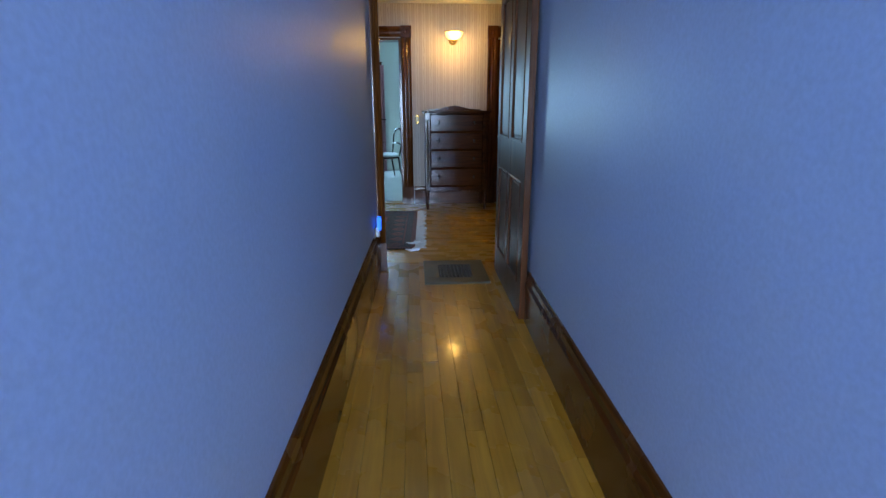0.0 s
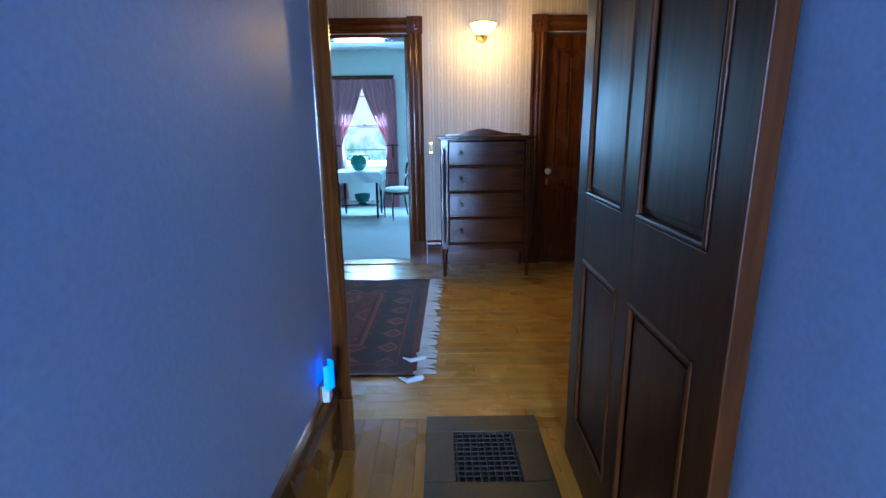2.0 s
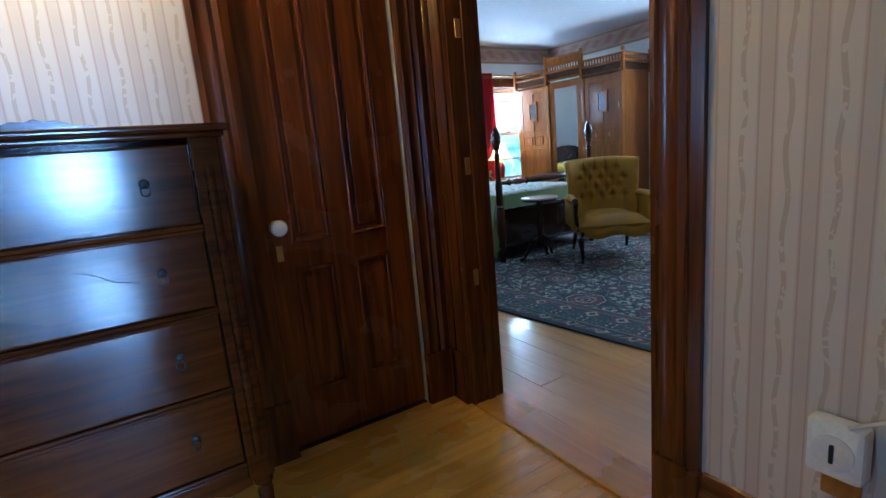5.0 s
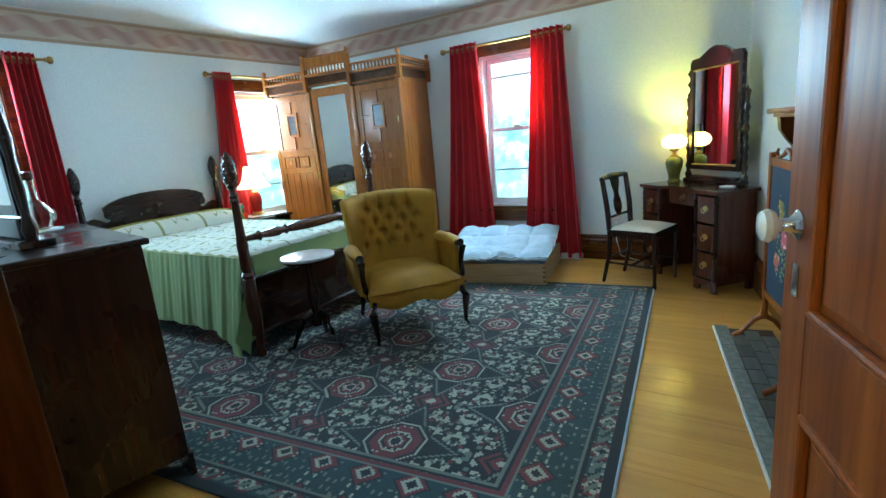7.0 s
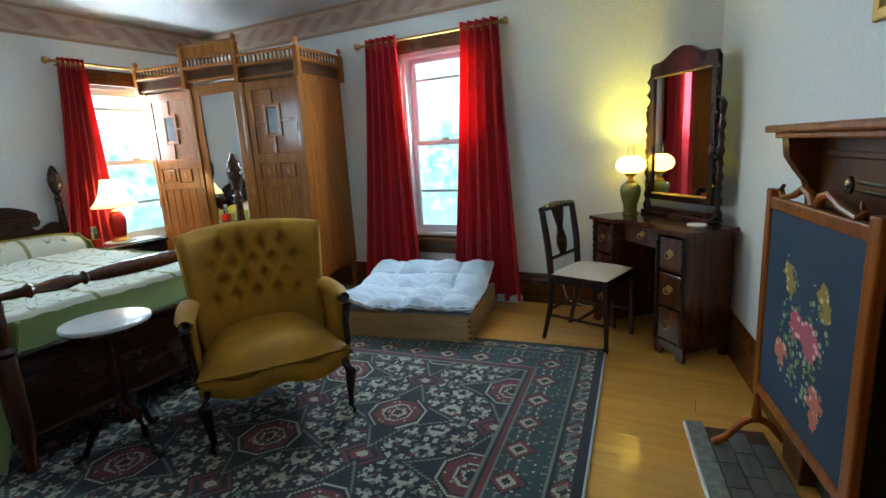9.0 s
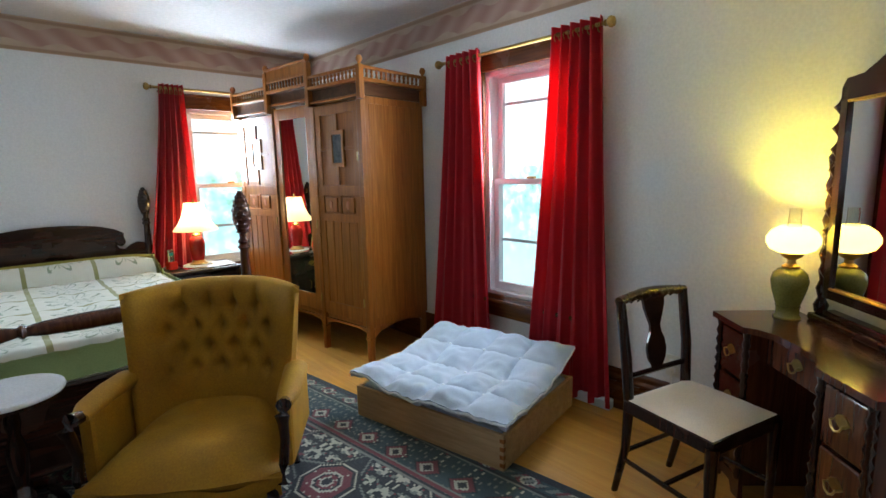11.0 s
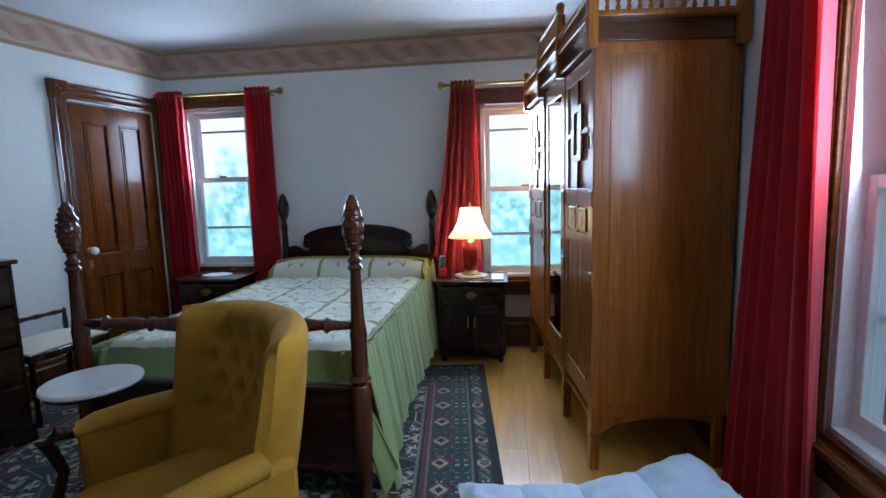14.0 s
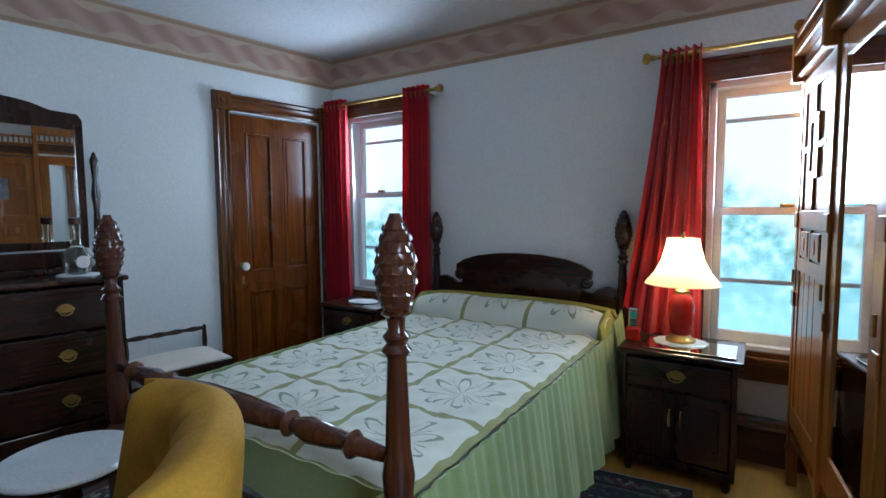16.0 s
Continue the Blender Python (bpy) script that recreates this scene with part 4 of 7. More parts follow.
# closing walls behind unseen sides
structure("wall_closet_back", wall_shape((0.6, 7.6), (1.9, 7.6), 0, CEIL, -0.1), M_WHITE, "plain closing wall")
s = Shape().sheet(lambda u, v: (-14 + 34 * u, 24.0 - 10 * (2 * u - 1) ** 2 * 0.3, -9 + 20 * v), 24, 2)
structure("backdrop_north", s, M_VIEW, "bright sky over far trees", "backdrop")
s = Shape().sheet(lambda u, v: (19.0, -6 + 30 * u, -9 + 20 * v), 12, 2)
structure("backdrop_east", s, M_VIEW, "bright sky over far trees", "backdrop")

# hall and corridor things
g = thing("floor_grate", "bronzed iron floor register with a square lattice", "floor grate", pose(0.315, 3.775, 0))
fr = Shape()
for lo, hi in (((-0.25, -0.28, -0.01), (0.25, -0.16, 0.014)), ((-0.25, 0.16, -0.01), (0.25, 0.28, 0.014)), ((-0.25, -0.16, -0.01), (-0.13, 0.16, 0.0135)), ((0.13, -0.16, -0.01), (0.25, 0.16, 0.0135))):
    fr.box(lo, hi, 0.003)
part("frame", fr, M_BRONZE, g)
# flat black plate on the boards, painting the shade inside the duct
part("well", Shape().box((-0.13, -0.16, -0.004), (0.13, 0.16, 0.002)), M_SOOT_AND_SHADE, g, "black plate painted as the unlit duct")
for i in range(9):
    part("lattice_bar", Shape().box((-0.118 + i * 0.0295 - 0.004, -0.16, 0.002), (-0.118 + i * 0.0295 + 0.004, 0.16, 0.011), 0.002), M_IRON, g)
for i in range(11):
    part("lattice_bar", Shape().box((-0.13, -0.15 + i * 0.03 - 0.003, 0.002), (0.13, -0.15 + i * 0.03 + 0.003, 0.0095), 0.002), M_IRON, g)

g = thing("night_light", "glowing blue plug-in night light in a wall socket", "night light", pose(-0.305, 3.66, 0.36, 0, 0, 88.5))
part("socket_plate", Shape().box((-0.035, -0.006, -0.06), (0.035, 0.0, 0.055), 0.003), M_BRASS, g)
part("plug_body", Shape().box((-0.022, -0.035, -0.02), (0.022, -0.006, 0.045), 0.006), M_WHITEPLASTIC, g)
part("lens", Shape().sheet(lambda u, v: (0.03 * math.cos(math.pi * u), -0.02 - 0.026 * math.sin(math.pi * u), 0.035 + 0.095 * v), 8, 3, 0.003), M_BLUEGLOW, g, "glowing blue plastic lens")


def pull(parent, x, y, z, wide=0.06, label="brass drawer pull", mat=None):
    """A drawer pull: two rosettes and a drooping bail on a shaped plate; faces -y."""
    h = part("pull", Shape().prism([(x - wide * 0.62, z), (x - wide * 0.35, z + 0.018), (x, z + 0.026), (x + wide * 0.35, z + 0.018), (x + wide * 0.62, z), (x + wide * 0.3, z - 0.014), (x, z - 0.02), (x - wide * 0.3, z - 0.014)], y - 0.003, y), mat or M_BRASS, parent, label)
    part("bail", Shape().tube([(x - wide / 2, y - 0.004, z), (x - wide / 2, y - 0.018, z), (x - wide * 0.3, y - 0.02, z - 0.02), (x, y - 0.021, z - 0.026), (x + wide * 0.3, y - 0.02, z - 0.02), (x + wide / 2, y - 0.018, z), (x + wide / 2, y - 0.004, z)], 0.0035, 6), mat or M_BRASS, h)
    return h


# tall chest of drawers; local front faces -y, origin at the back middle of its base
ch = thing("chest_of_drawers", "dark glossy mahogany four-drawer chest on tall legs by the hall wall", "chest of drawers", pose(0.545, 6.72, 0))
W, D = 0.40, 0.42
for x in (-W, W - 0.03):
    part("side_panel", Shape().box((x, -D, 0.27), (x + 0.03, 0, 1.215), 0.004), M_CHEST, ch)
for x in (-W + 0.035, W - 0.035):
    part("corner_stile", Shape().box((x - 0.035, -D - 0.012, 0.25), (x + 0.035, -D + 0.02, 1.215), 0.007).tube([(x, -D - 0.014, 0.33), (x, -D - 0.014, 1.14)], [0.012, 0.012], 8), M_CHEST, ch, "reeded corner stile")
part("back_panel", Shape().box((-W + 0.03, -0.02, 0.27), (W - 0.03, 0, 1.215)), M_CHEST, ch)
part("bottom_board", Shape().box((-W + 0.03, -D + 0.01, 0.27), (W - 0.03, -0.02, 0.29), 0.003), M_CHEST, ch)
part("top", Shape().box((-W - 0.03, -D - 0.035, 1.222), (W + 0.03, 0.005, 1.242), 0.008).box((-W - 0.015, -D - 0.02, 1.208), (W + 0.015, 0.002, 1.224), 0.006), M_CHEST, ch)
crest = [(-0.36, 1.242), (-0.34, 1.256), (-0.24, 1.26), (-0.17, 1.268), (-0.13, 1.283), (-0.09, 1.286), (-0.05, 1.3), (-0.02, 1.298), (0, 1.306)]
part("back_crest", Shape().prism(crest + [(-x, z) for x, z in crest[::-1][1:]], -0.035, -0.012), M_CHEST, ch, "scalloped carved crest")
zz = [(0.315, 0.525), (0.545, 0.755), (0.775, 0.975), (0.995, 1.195)]
for i, (a, b) in enumerate(zz):
    d = part("drawer", Shape().box((-W + 0.072, -D - 0.006, a), (W - 0.072, -0.05, b), 0.006), M_CHEST, ch)
    part("bead", Shape().tube([(-W + 0.07, -D - 0.008, a - 0.006), (W - 0.07, -D - 0.008, a - 0.006)], 0.006, 8).tube([(-W + 0.07, -D - 0.006, a - 0.017), (W - 0.07, -D - 0.006, a - 0.017)], 0.005, 8), M_CHEST, ch, "double beaded rail")
    for x in (-0.22, 0.22):
        pl = part("pull_plate", Shape().lathe([(0.012, 0), (0.011, 0.003), (0.006, 0.006), (0, 0.007)], m=Matrix.Translation((x, -D - 0.006, (a + b) / 2 + 0.012)) @ Matrix.Rotation(radians(90), 4, "X"), seg=14), M_IRON, d, "dark metal drop pull")
        part("drop_ring", Shape().tube([(x + 0.010 * math.sin(q), -D - 0.014, (a + b) / 2 - 0.004 - 0.014 * math.cos(q)) for q in [2 * math.pi * k / 12 for k in range(13)]], 0.0022, 6), M_IRON, pl)
    if i == 2:
        lo = [(-0.17, 0.875), (-0.12, 0.885), (-0.085, 0.91), (-0.04, 0.925), (0, 0.945), (0.04, 0.925), (0.085, 0.91), (0.12, 0.885), (0.17, 0.875)]
        part("carving", Shape().prism(lo + [(x, 1.75 - z) for x, z in lo[::-1][1:-1]], -D - 0.014, -D - 0.004), M_CHEST, d, "dark carved lozenge applique")
for x in (-W + 0.03, W - 0.03):
    for y in (-D + 0.015, -0.03):
        part("leg", Shape().lathe([(0.012, 0), (0.017, 0.015), (0.014, 0.035), (0.018, 0.12), (0.023, 0.2), (0.018, 0.215), (0.028, 0.23), (0.028, 0.275)], (x, y, 0), 14), M_CHEST, ch)
ap = [(-W + 0.06, 0.30), (-W + 0.06, 0.235), (-0.28, 0.225), (-0.22, 0.25), (-0.1, 0.258), (0, 0.24)]
part("apron", Shape().prism(ap + [(-x, z) for x, z in ap[::-1][1:]], -D - 0.002, -D + 0.018), M_CHEST, ch, "shaped apron")

# wall light
w = thing("wall_sconce", "brass wall light with a lit frosted glass bowl", "wall light", pose(0.53, 6.75, 2.10))
mm = Matrix.Rotation(radians(90), 4, "X")
part("back_plate", Shape().lathe([(0.055, 0), (0.055, 0.008), (0.04, 0.014), (0.018, 0.02), (0, 0.022)], m=mm, seg=20), M_BRASS, w)
part("arm", Shape().tube([(0, -0.015, 0), (0, -0.07, -0.03), (0, -0.12, -0.03), (0, -0.14, 0.0)], 0.008, 8), M_BRASS, w)
part("shade", Shape().lathe([(0.03, 0.0), (0.07, 0.012), (0.098, 0.04), (0.11, 0.075), (0.118, 0.09), (0.112, 0.09), (0.1, 0.07), (0.06, 0.02), (0.0, 0.012)], (0, -0.14, -0.01), 28), M_SCONCE, w, "lit amber frosted glass bowl")
rim = [(0.116 * math.cos(2 * math.pi * k / 28), -0.14 + 0.116 * math.sin(2 * math.pi * k / 28), 0.082) for k in range(29)]
part("rim", Shape().tube(rim, 0.005, 6), M_BRASS, w, "beaded brass rim")
part("finial", Shape().lathe([(0.0, -0.05), (0.012, -0.04), (0.006, -0.03), (0.02, -0.02), (0.03, -0.008), (0.03, 0.002)], (0, -0.14, -0.005), 14), M_BRASS, w)

sw = thing("light_switch", "brass switch plate with a pale toggle on the wallpaper", "light switch", pose(-1.45, 6.748, 1.04))
part("plate", Shape().box((-0.06, -0.006, -0.058), (0.06, 0, 0.058), 0.003), M_BRASS, sw)
for x in (-0.025, 0.025):
    part("toggle", Shape().box((x - 0.005, -0.018, -0.012), (x + 0.005, -0.005, 0.012), 0.003), M_PLASTIC, sw)
sw = thing("wall_thermostat", "small brass-fronted thermostat on the wallpaper beside the doorway", "thermostat", pose(0.06, 6.748, 1.13))
part("case", Shape().box((-0.022, -0.03, -0.06), (0.022, 0, 0.06), 0.005), M_BRASS, sw)
part("dial", Shape().box((-0.012, -0.034, -0.03), (0.012, -0.029, 0.03), 0.003), M_PLASTIC, sw)

# red hall rug with fringe
RX, RY = 0.72, 0.86
M_HALLRUG = woven_rug("red_oriental_pile", RX, RY, (0.13, 0.018, 0.013), (0.045, 0.014, 0.012), (0.22, 0.05, 0.028), (0.022, 0.014, 0.018), 0.5)
r = thing("hall_rug", "dark red patterned oriental rug with off-white fringe", "rug", pose(-0.70, 5.34, 0, 0, 0, -1.5))
part("woven_face", Shape().box((-RX, -RY, 0.0), (RX, RY, 0.012), 0.004), M_HALLRUG, r)
for i in range(86):
    y = -RY + 0.01 + i * (2 * RY - 0.02) / 85
    dx = 0.095 + random.uniform(-0.02, 0.02)
    j = random.uniform(-0.025, 0.025)
    part("fringe_strand", Shape().tube([(RX - 0.005, y, 0.008), (RX + dx * 0.5, y + j * 0.6, 0.012 + random.uniform(0, 0.006)), (RX + dx, y + j, 0.007)], [0.008, 0.0125, 0.006], 5, flat=0.55), M_LINEN, r)
for y in (-RY + 0.02, -RY + 0.25):
    part("fringe_tuft", Shape().tube([(RX - 0.01, y, 0.01), (RX + 0.03, y - 0.07, 0.02), (RX - 0.04, y - 0.1, 0.016), (RX - 0.09, y - 0.06, 0.016)], [0.012, 0.018, 0.014, 0.004], 6), M_LINEN, r)
for nm, y0 in (("binding", -RY), ("binding", RY)):
    part(nm, Shape().tube([(-RX, y0, 0.007), (RX, y0, 0.007)], 0.008, 6), M_MAHOG_X, r)

# plug timer, cord and extinguisher by the east wall
o = thing("plug_timer", "white plug-in dial timer in a wall socket", "plug timer", pose(1.868, 5.26, 0.47, 0, 0, -90))
part("socket_plate", Shape().box((-0.035, -0.005, -0.13), (0.035, 0, -0.02), 0.003), M_BRASS, o)
part("case", Shape().box((-0.05, -0.055, -0.06), (0.05, -0.005, 0.06), 0.012), M_WHITEPLASTIC, o)
mm = Matrix.Translation((0, -0.055, 0)) @ Matrix.Rotation(radians(90), 4, "X")
part("dial", Shape().lathe([(0.036, 0), (0.036, 0.006), (0.028, 0.008), (0.0, 0.008)], m=mm, seg=24), M_SASH, o, "grey timer dial")
part("pointer", Shape().box((-0.004, -0.068, -0.02), (0.004, -0.062, 0.02), 0.002), M_BLACK, o)
single("power_cord", Shape().tube([(1.82, 5.24, 0.53), (1.84, 5.12, 0.60), (1.85, 4.95, 0.74), (1.853, 4.75, 1.0), (1.853, 4.55, 1.3)], 0.004, 6), M_PLASTIC, "thin ivory flex running up the papered wall", "cord")
e = thing("fire_extinguisher", "red and white fire extinguisher with black hose on the floor", "fire extinguisher", pose(1.74, 5.12, 0))
part("cylinder", Shape().lathe([(0.052, 0.0), (0.056, 0.01), (0.056, 0.30), (0.052, 0.335), (0.036, 0.365), (0.02, 0.378), (0.018, 0.39)], seg=24), M_REDPAINT, e)
part("label_sheet", Shape().lathe([(0.0575, 0.05), (0.0575, 0.22)], seg=24), M_WHITEPLASTIC, e, "white instruction label")
for z in (0.17, 0.145, 0.12):
    part("label_bar", Shape().lathe([(0.0582, z), (0.0582, z + 0.01)], seg=24), M_SASH if z < 0.15 else M_REDPAINT, e)
part("valve", Shape().lathe([(0.02, 0.385), (0.022, 0.40), (0.016, 0.42), (0.016, 0.44)], seg=14).box((-0.02, -0.016, 0.42), (0.02, 0.016, 0.445), 0.004), M_IRON, e)
part("lever", Shape().box((-0.075, -0.011, 0.45), (0.035, 0.011, 0.46), 0.004).box((-0.075, -0.011, 0.425), (-0.01, 0.011, 0.434), 0.004), M_BLACK, e)
part("gauge", Shape().lathe([(0.014, 0), (0.014, 0.01), (0, 0.012)], (0, -0.022, 0.43), 14), M_CHROME, e)
part("hose", Shape().tube([(0.02, 0, 0.43), (0.055, -0.01, 0.44), (0.085, -0.02, 0.40), (0.085, -0.03, 0.30), (0.07, -0.04, 0.2)], 0.009, 8), M_BLACK, e)

# parlour things seen through the doorway


def balloon_chair(name, m, label):
    """A small side chair with a hooped back and white seat; front faces -y."""
    c = thing(name, label, "chair", m, group="parlour chairs")
    part("seat", Shape().lathe([(0.2, 0.41), (0.215, 0.43), (0.21, 0.455), (0.16, 0.47), (0.0, 0.475)], seg=24, squash=0.95), M_LINEN, c, "white upholstered seat")
    part("seat_rail", Shape().lathe([(0.19, 0.37), (0.21, 0.38), (0.21, 0.415), (0.19, 0.415)], seg=24, squash=0.95), M_MAHOG, c)
    hoop = [(-0.15, 0.17, 0.42)] + [(0.19 * math.sin(a), 0.19 + 0.05 * math.cos(a * 0.5), 0.72 + 0.19 * math.cos(a)) for a in [radians(d) for d in range(-110, 111, 20)]] + [(0.15, 0.17, 0.42)]
    part("backrest", Shape().tube(hoop, 0.016, 8), M_MAHOG, c)
    part("cross_rail", Shape().tube(bow((-0.16, 0.2, 0.62), (0.16, 0.2, 0.62), 6, (0, 0, 0.03)), 0.013, 8), M_MAHOG, c)
    for x in (-0.15, 0.15):
        part("leg", Shape().tube([(x, -0.15, 0.40), (x * 1.1, -0.17, 0.2), (x * 1.05, -0.16, 0.012)], [0.02, 0.015, 0.01], 8), M_MAHOG, c)
        part("leg", Shape().tube([(x, 0.15, 0.40), (x, 0.18, 0.2), (x * 1.1, 0.22, 0.012)], [0.02, 0.015, 0.011], 8), M_MAHOG, c)
    return c


balloon_chair("side_chair", pose(-0.48, 9.32, 0, 0, 0, -62), "dark hoop-backed side chair with white seat by the table")
balloon_chair("side_chair", pose(-1.66, 9.45, 0, 0, 0, 62), "dark hoop-backed side chair with white seat by the table")
t = thing("tea_table", "small dark wooden table with turned legs", "table", pose(-1.07, 9.50, 0))
part("tabletop", Shape().box((-0.32, -0.28, 0.68), (0.32, 0.28, 0.70), 0.006), M_MAHOG_X, t)
part("shelf", Shape().box((-0.26, -0.22, 0.2), (0.26, 0.22, 0.22), 0.005), M_MAHOG_X, t)
for x in (-0.28, 0.28):
    for y in (-0.24, 0.24):
        part("leg", Shape().lathe([(0.012, 0.012), (0.018, 0.1), (0.014, 0.2), (0.02, 0.4), (0.015, 0.55), (0.022, 0.68)], (x, y, 0), 10), M_MAHOG, t)


def drape(u, v):
    x, y = (u - 0.5) * 0.98, (v - 0.5) * 0.9
    ex, ey = max(0, abs(x) - 0.335), max(0, abs(y) - 0.295)
    drop = min(0.26, ex + ey)
    k = 0.02 * math.sin(24 * (x + y))
    return (math.copysign(min(abs(x), 0.335) + 0.02 * bool(ex) + k * bool(ex), x), math.copysign(min(abs(y), 0.295) + 0.02 * bool(ey) + k * bool(ey), y), 0.708 - drop)


single("tablecloth", Shape().sheet(drape, 30, 30, 0.003), M_LINEN, "white linen cloth hanging over the table edges", "tablecloth", pose(-1.07, 9.50, 0))
j = thing("teal_jug", "round teal glazed china jug with handles", "jug", pose(-1.07, 9.47, 0.712))
part("body", Shape().lathe([(0.06, 0), (0.07, 0.01), (0.11, 0.06), (0.13, 0.12), (0.11, 0.18), (0.08, 0.21), (0.09, 0.235), (0.08, 0.235), (0.0, 0.2)], seg=26), M_TEALJUG, j)
for k in (-1, 1):
    part("handle", Shape().tube([(k * 0.12, 0, 0.14), (k * 0.165, 0, 0.17), (k * 0.15, 0, 0.215), (k * 0.085, 0, 0.215)], 0.009, 8), M_TEALJUG, j)
j = thing("china_bowl", "pale teal china bowl on the lower shelf", "bowl", pose(-1.04, 9.47, 0.222))
part("body", Shape().lathe([(0.05, 0), (0.08, 0.02), (0.11, 0.07), (0.12, 0.13), (0.11, 0.13), (0.06, 0.03), (0, 0.02)], seg=24), M_TEALJUG, j)


def tied_curtain(name, m, w, h, tie, side, mat, label, group):
    """A curtain hung from its rod, drawn to one side and tied; local x along the wall, y into the room."""
    c = thing(name, label, "curtain", m, group=group)

    def fn(u, v):
        z = h * (1 - v)
        k = (h - z) / (h - tie) if z > tie else 1.0
        wide = w * (1 - 0.70 * k ** 1.25) if z > tie else w * (0.30 + 0.16 * (tie - z) / tie)
        x = (u * wide) if side < 0 else (w - (1 - u) * wide)
        fold = 0.028 * (0.5 + 0.5 * v) * math.sin(u * 2 * math.pi * 7 + 0.6 * math.sin(3 * v))
        return (x, 0.05 + fold, z)
    part("cloth", Shape().sheet(fn, 70, 26, 0.003), mat, c)
    tx = w * 0.15 if side < 0 else w * 0.85
    part("tieback", Shape().tube([(tx - w * 0.17, 0.05, tie - 0.01), (tx, 0.10, tie), (tx + w * 0.17, 0.05, tie - 0.01), (tx, 0.01, tie), (tx - w * 0.17, 0.05, tie - 0.01)], 0.011, 6), M_MAHOG, c, "dark tasselled tieback")
    part("tassel", Shape().lathe([(0.005, -0.2), (0.016, -0.19), (0.013, -0.06), (0.018, -0.04), (0.008, 0)], (tx, 0.1, tie), 10), M_MAHOG, c)
    return c


for x0 in (-0.55, -1.67):
    tied_curtain("pink_curtain", pose(x0, 10.39, 0, 0, 0, 180), 0.58, 2.08, 1.05, -1, M_PINK, "dusty pink curtain tied back beside the window", "pink curtains")
    tied_curtain("pink_curtain", pose(x0 - 0.52, 10.39, 0, 0, 0, 180), 0.58, 2.08, 1.05, 1, M_PINK, "dusty pink curtain tied back beside the window", "pink curtains")
b = thing("parlour_bed", "dark four-post bed with a white cover, seen in part", "bed", pose(-1.13, 7.50, 0, 0, 0, 19))
part("mattress", Shape().box((-0.95, 0.0, 0.32), (0.0, 0.9, 0.66), 0.05), M_LINEN, b, "white bedcover")
part("frame", Shape().box((-0.97, -0.02, 0.2), (0.02, 0.92, 0.34), 0.01), M_MAHOG_X, b)
part("leg", Shape().lathe([(0.02, 0.012), (0.03, 0.06), (0.022, 0.12), (0.035, 0.22)], (-0.02, 0.02, 0), 14), M_MAHOG, b)
for x, y in ((0.0, 0.9),):
    part("bedpost", Shape().lathe([(0.02, 0.012), (0.035, 0.1), (0.03, 0.3), (0.04, 0.6), (0.022, 0.9), (0.028, 1.05), (0.035, 1.1), (0.02, 1.2), (0.0, 1.25)], (x, y, 0), 14), M_MAHOG, b)

# bedroom furniture
BX, BY = 1.45, 1.85
M_BEDRUG = woven_rug("navy_oriental_pile", BX, BY, (0.010, 0.015, 0.022), (0.38, 0.37, 0.29), (0.13, 0.025, 0.034), (0.022, 0.048, 0.055))
r = thing("bedroom_rug", "large navy and cream oriental rug with rust medallions", "rug", pose(4.13, 8.26, 0, 0, 0, 6.0))
part("woven_face", Shape().box((-BX, -BY, 0.0), (BX, BY, 0.012), 0.004), M_BEDRUG, r)
for y0 in (-BY, BY):
    part("binding", Shape().tube([(-BX, y0, 0.007), (BX, y0, 0.007)], 0.007, 6), M_GREY, r)

# four-post bed
bed = thing("four_post_bed", "dark mahogany four-post bed with pineapple finials", "bed", pose(4.325, 8.60, 0))
HW, LEN = 0.63, 2.07
post = [(0.022, 0.0), (0.03, 0.02), (0.024, 0.06), (0.034, 0.10), (0.034, 0.13), (0.042, 0.14), (0.042, 0.52), (0.034, 0.53), (0.046, 0.55), (0.03, 0.57), (0.036, 0.60), (0.033, 0.70), (0.036, 0.74), (0.028, 0.80), (0.024, 0.92), (0.021, 1.00), (0.033, 1.015), (0.022, 1.03), (0.03, 1.045), (0.018, 1.06), (0.02, 1.085), (0.034, 1.095), (0.02, 1.105)]


def pineapple(z0, z1):
    """A carved finial: rows of overlapping scales on a pointed egg."""
    s = Shape()
    n = 9
    prof = [(0.006 + 0.038 * math.sin(math.pi * (0.16 + 0.80 * (i / 14) ** 0.9)), z0 + (z1 - z0) * i / 14) for i in range(15)]
    s.lathe(prof, seg=18)
    for k in range(8):
        f = (k + 0.5) / 9
        z = z0 + (z1 - z0) * f
        rr = 0.006 + 0.038 * math.sin(math.pi * (0.16 + 0.80 * f ** 0.9))
        for j in range(n):
            a = 2 * math.pi * (j + 0.5 * (k % 2)) / n
            m = Matrix.Translation((rr * math.cos(a), rr * math.sin(a), z)) @ Matrix.Rotation(a, 4, "Z") @ Matrix.Rotation(radians(7), 4, "Y")
            s.add([(0.0045, 0, 0.003), (-0.002, 0.014, 0), (-0.003, 0, 0.016), (-0.002, -0.014, 0), (-0.002, 0, -0.014)], [(0, 1, 2), (0, 2, 3), (0, 3, 4), (0, 4, 1)], m)
    return s


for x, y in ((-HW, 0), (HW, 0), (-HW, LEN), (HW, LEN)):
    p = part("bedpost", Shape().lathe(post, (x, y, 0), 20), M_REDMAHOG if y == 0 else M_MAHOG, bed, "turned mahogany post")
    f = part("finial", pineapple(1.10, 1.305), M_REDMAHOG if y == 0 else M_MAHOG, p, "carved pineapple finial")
    f.location = (x, y, 0)
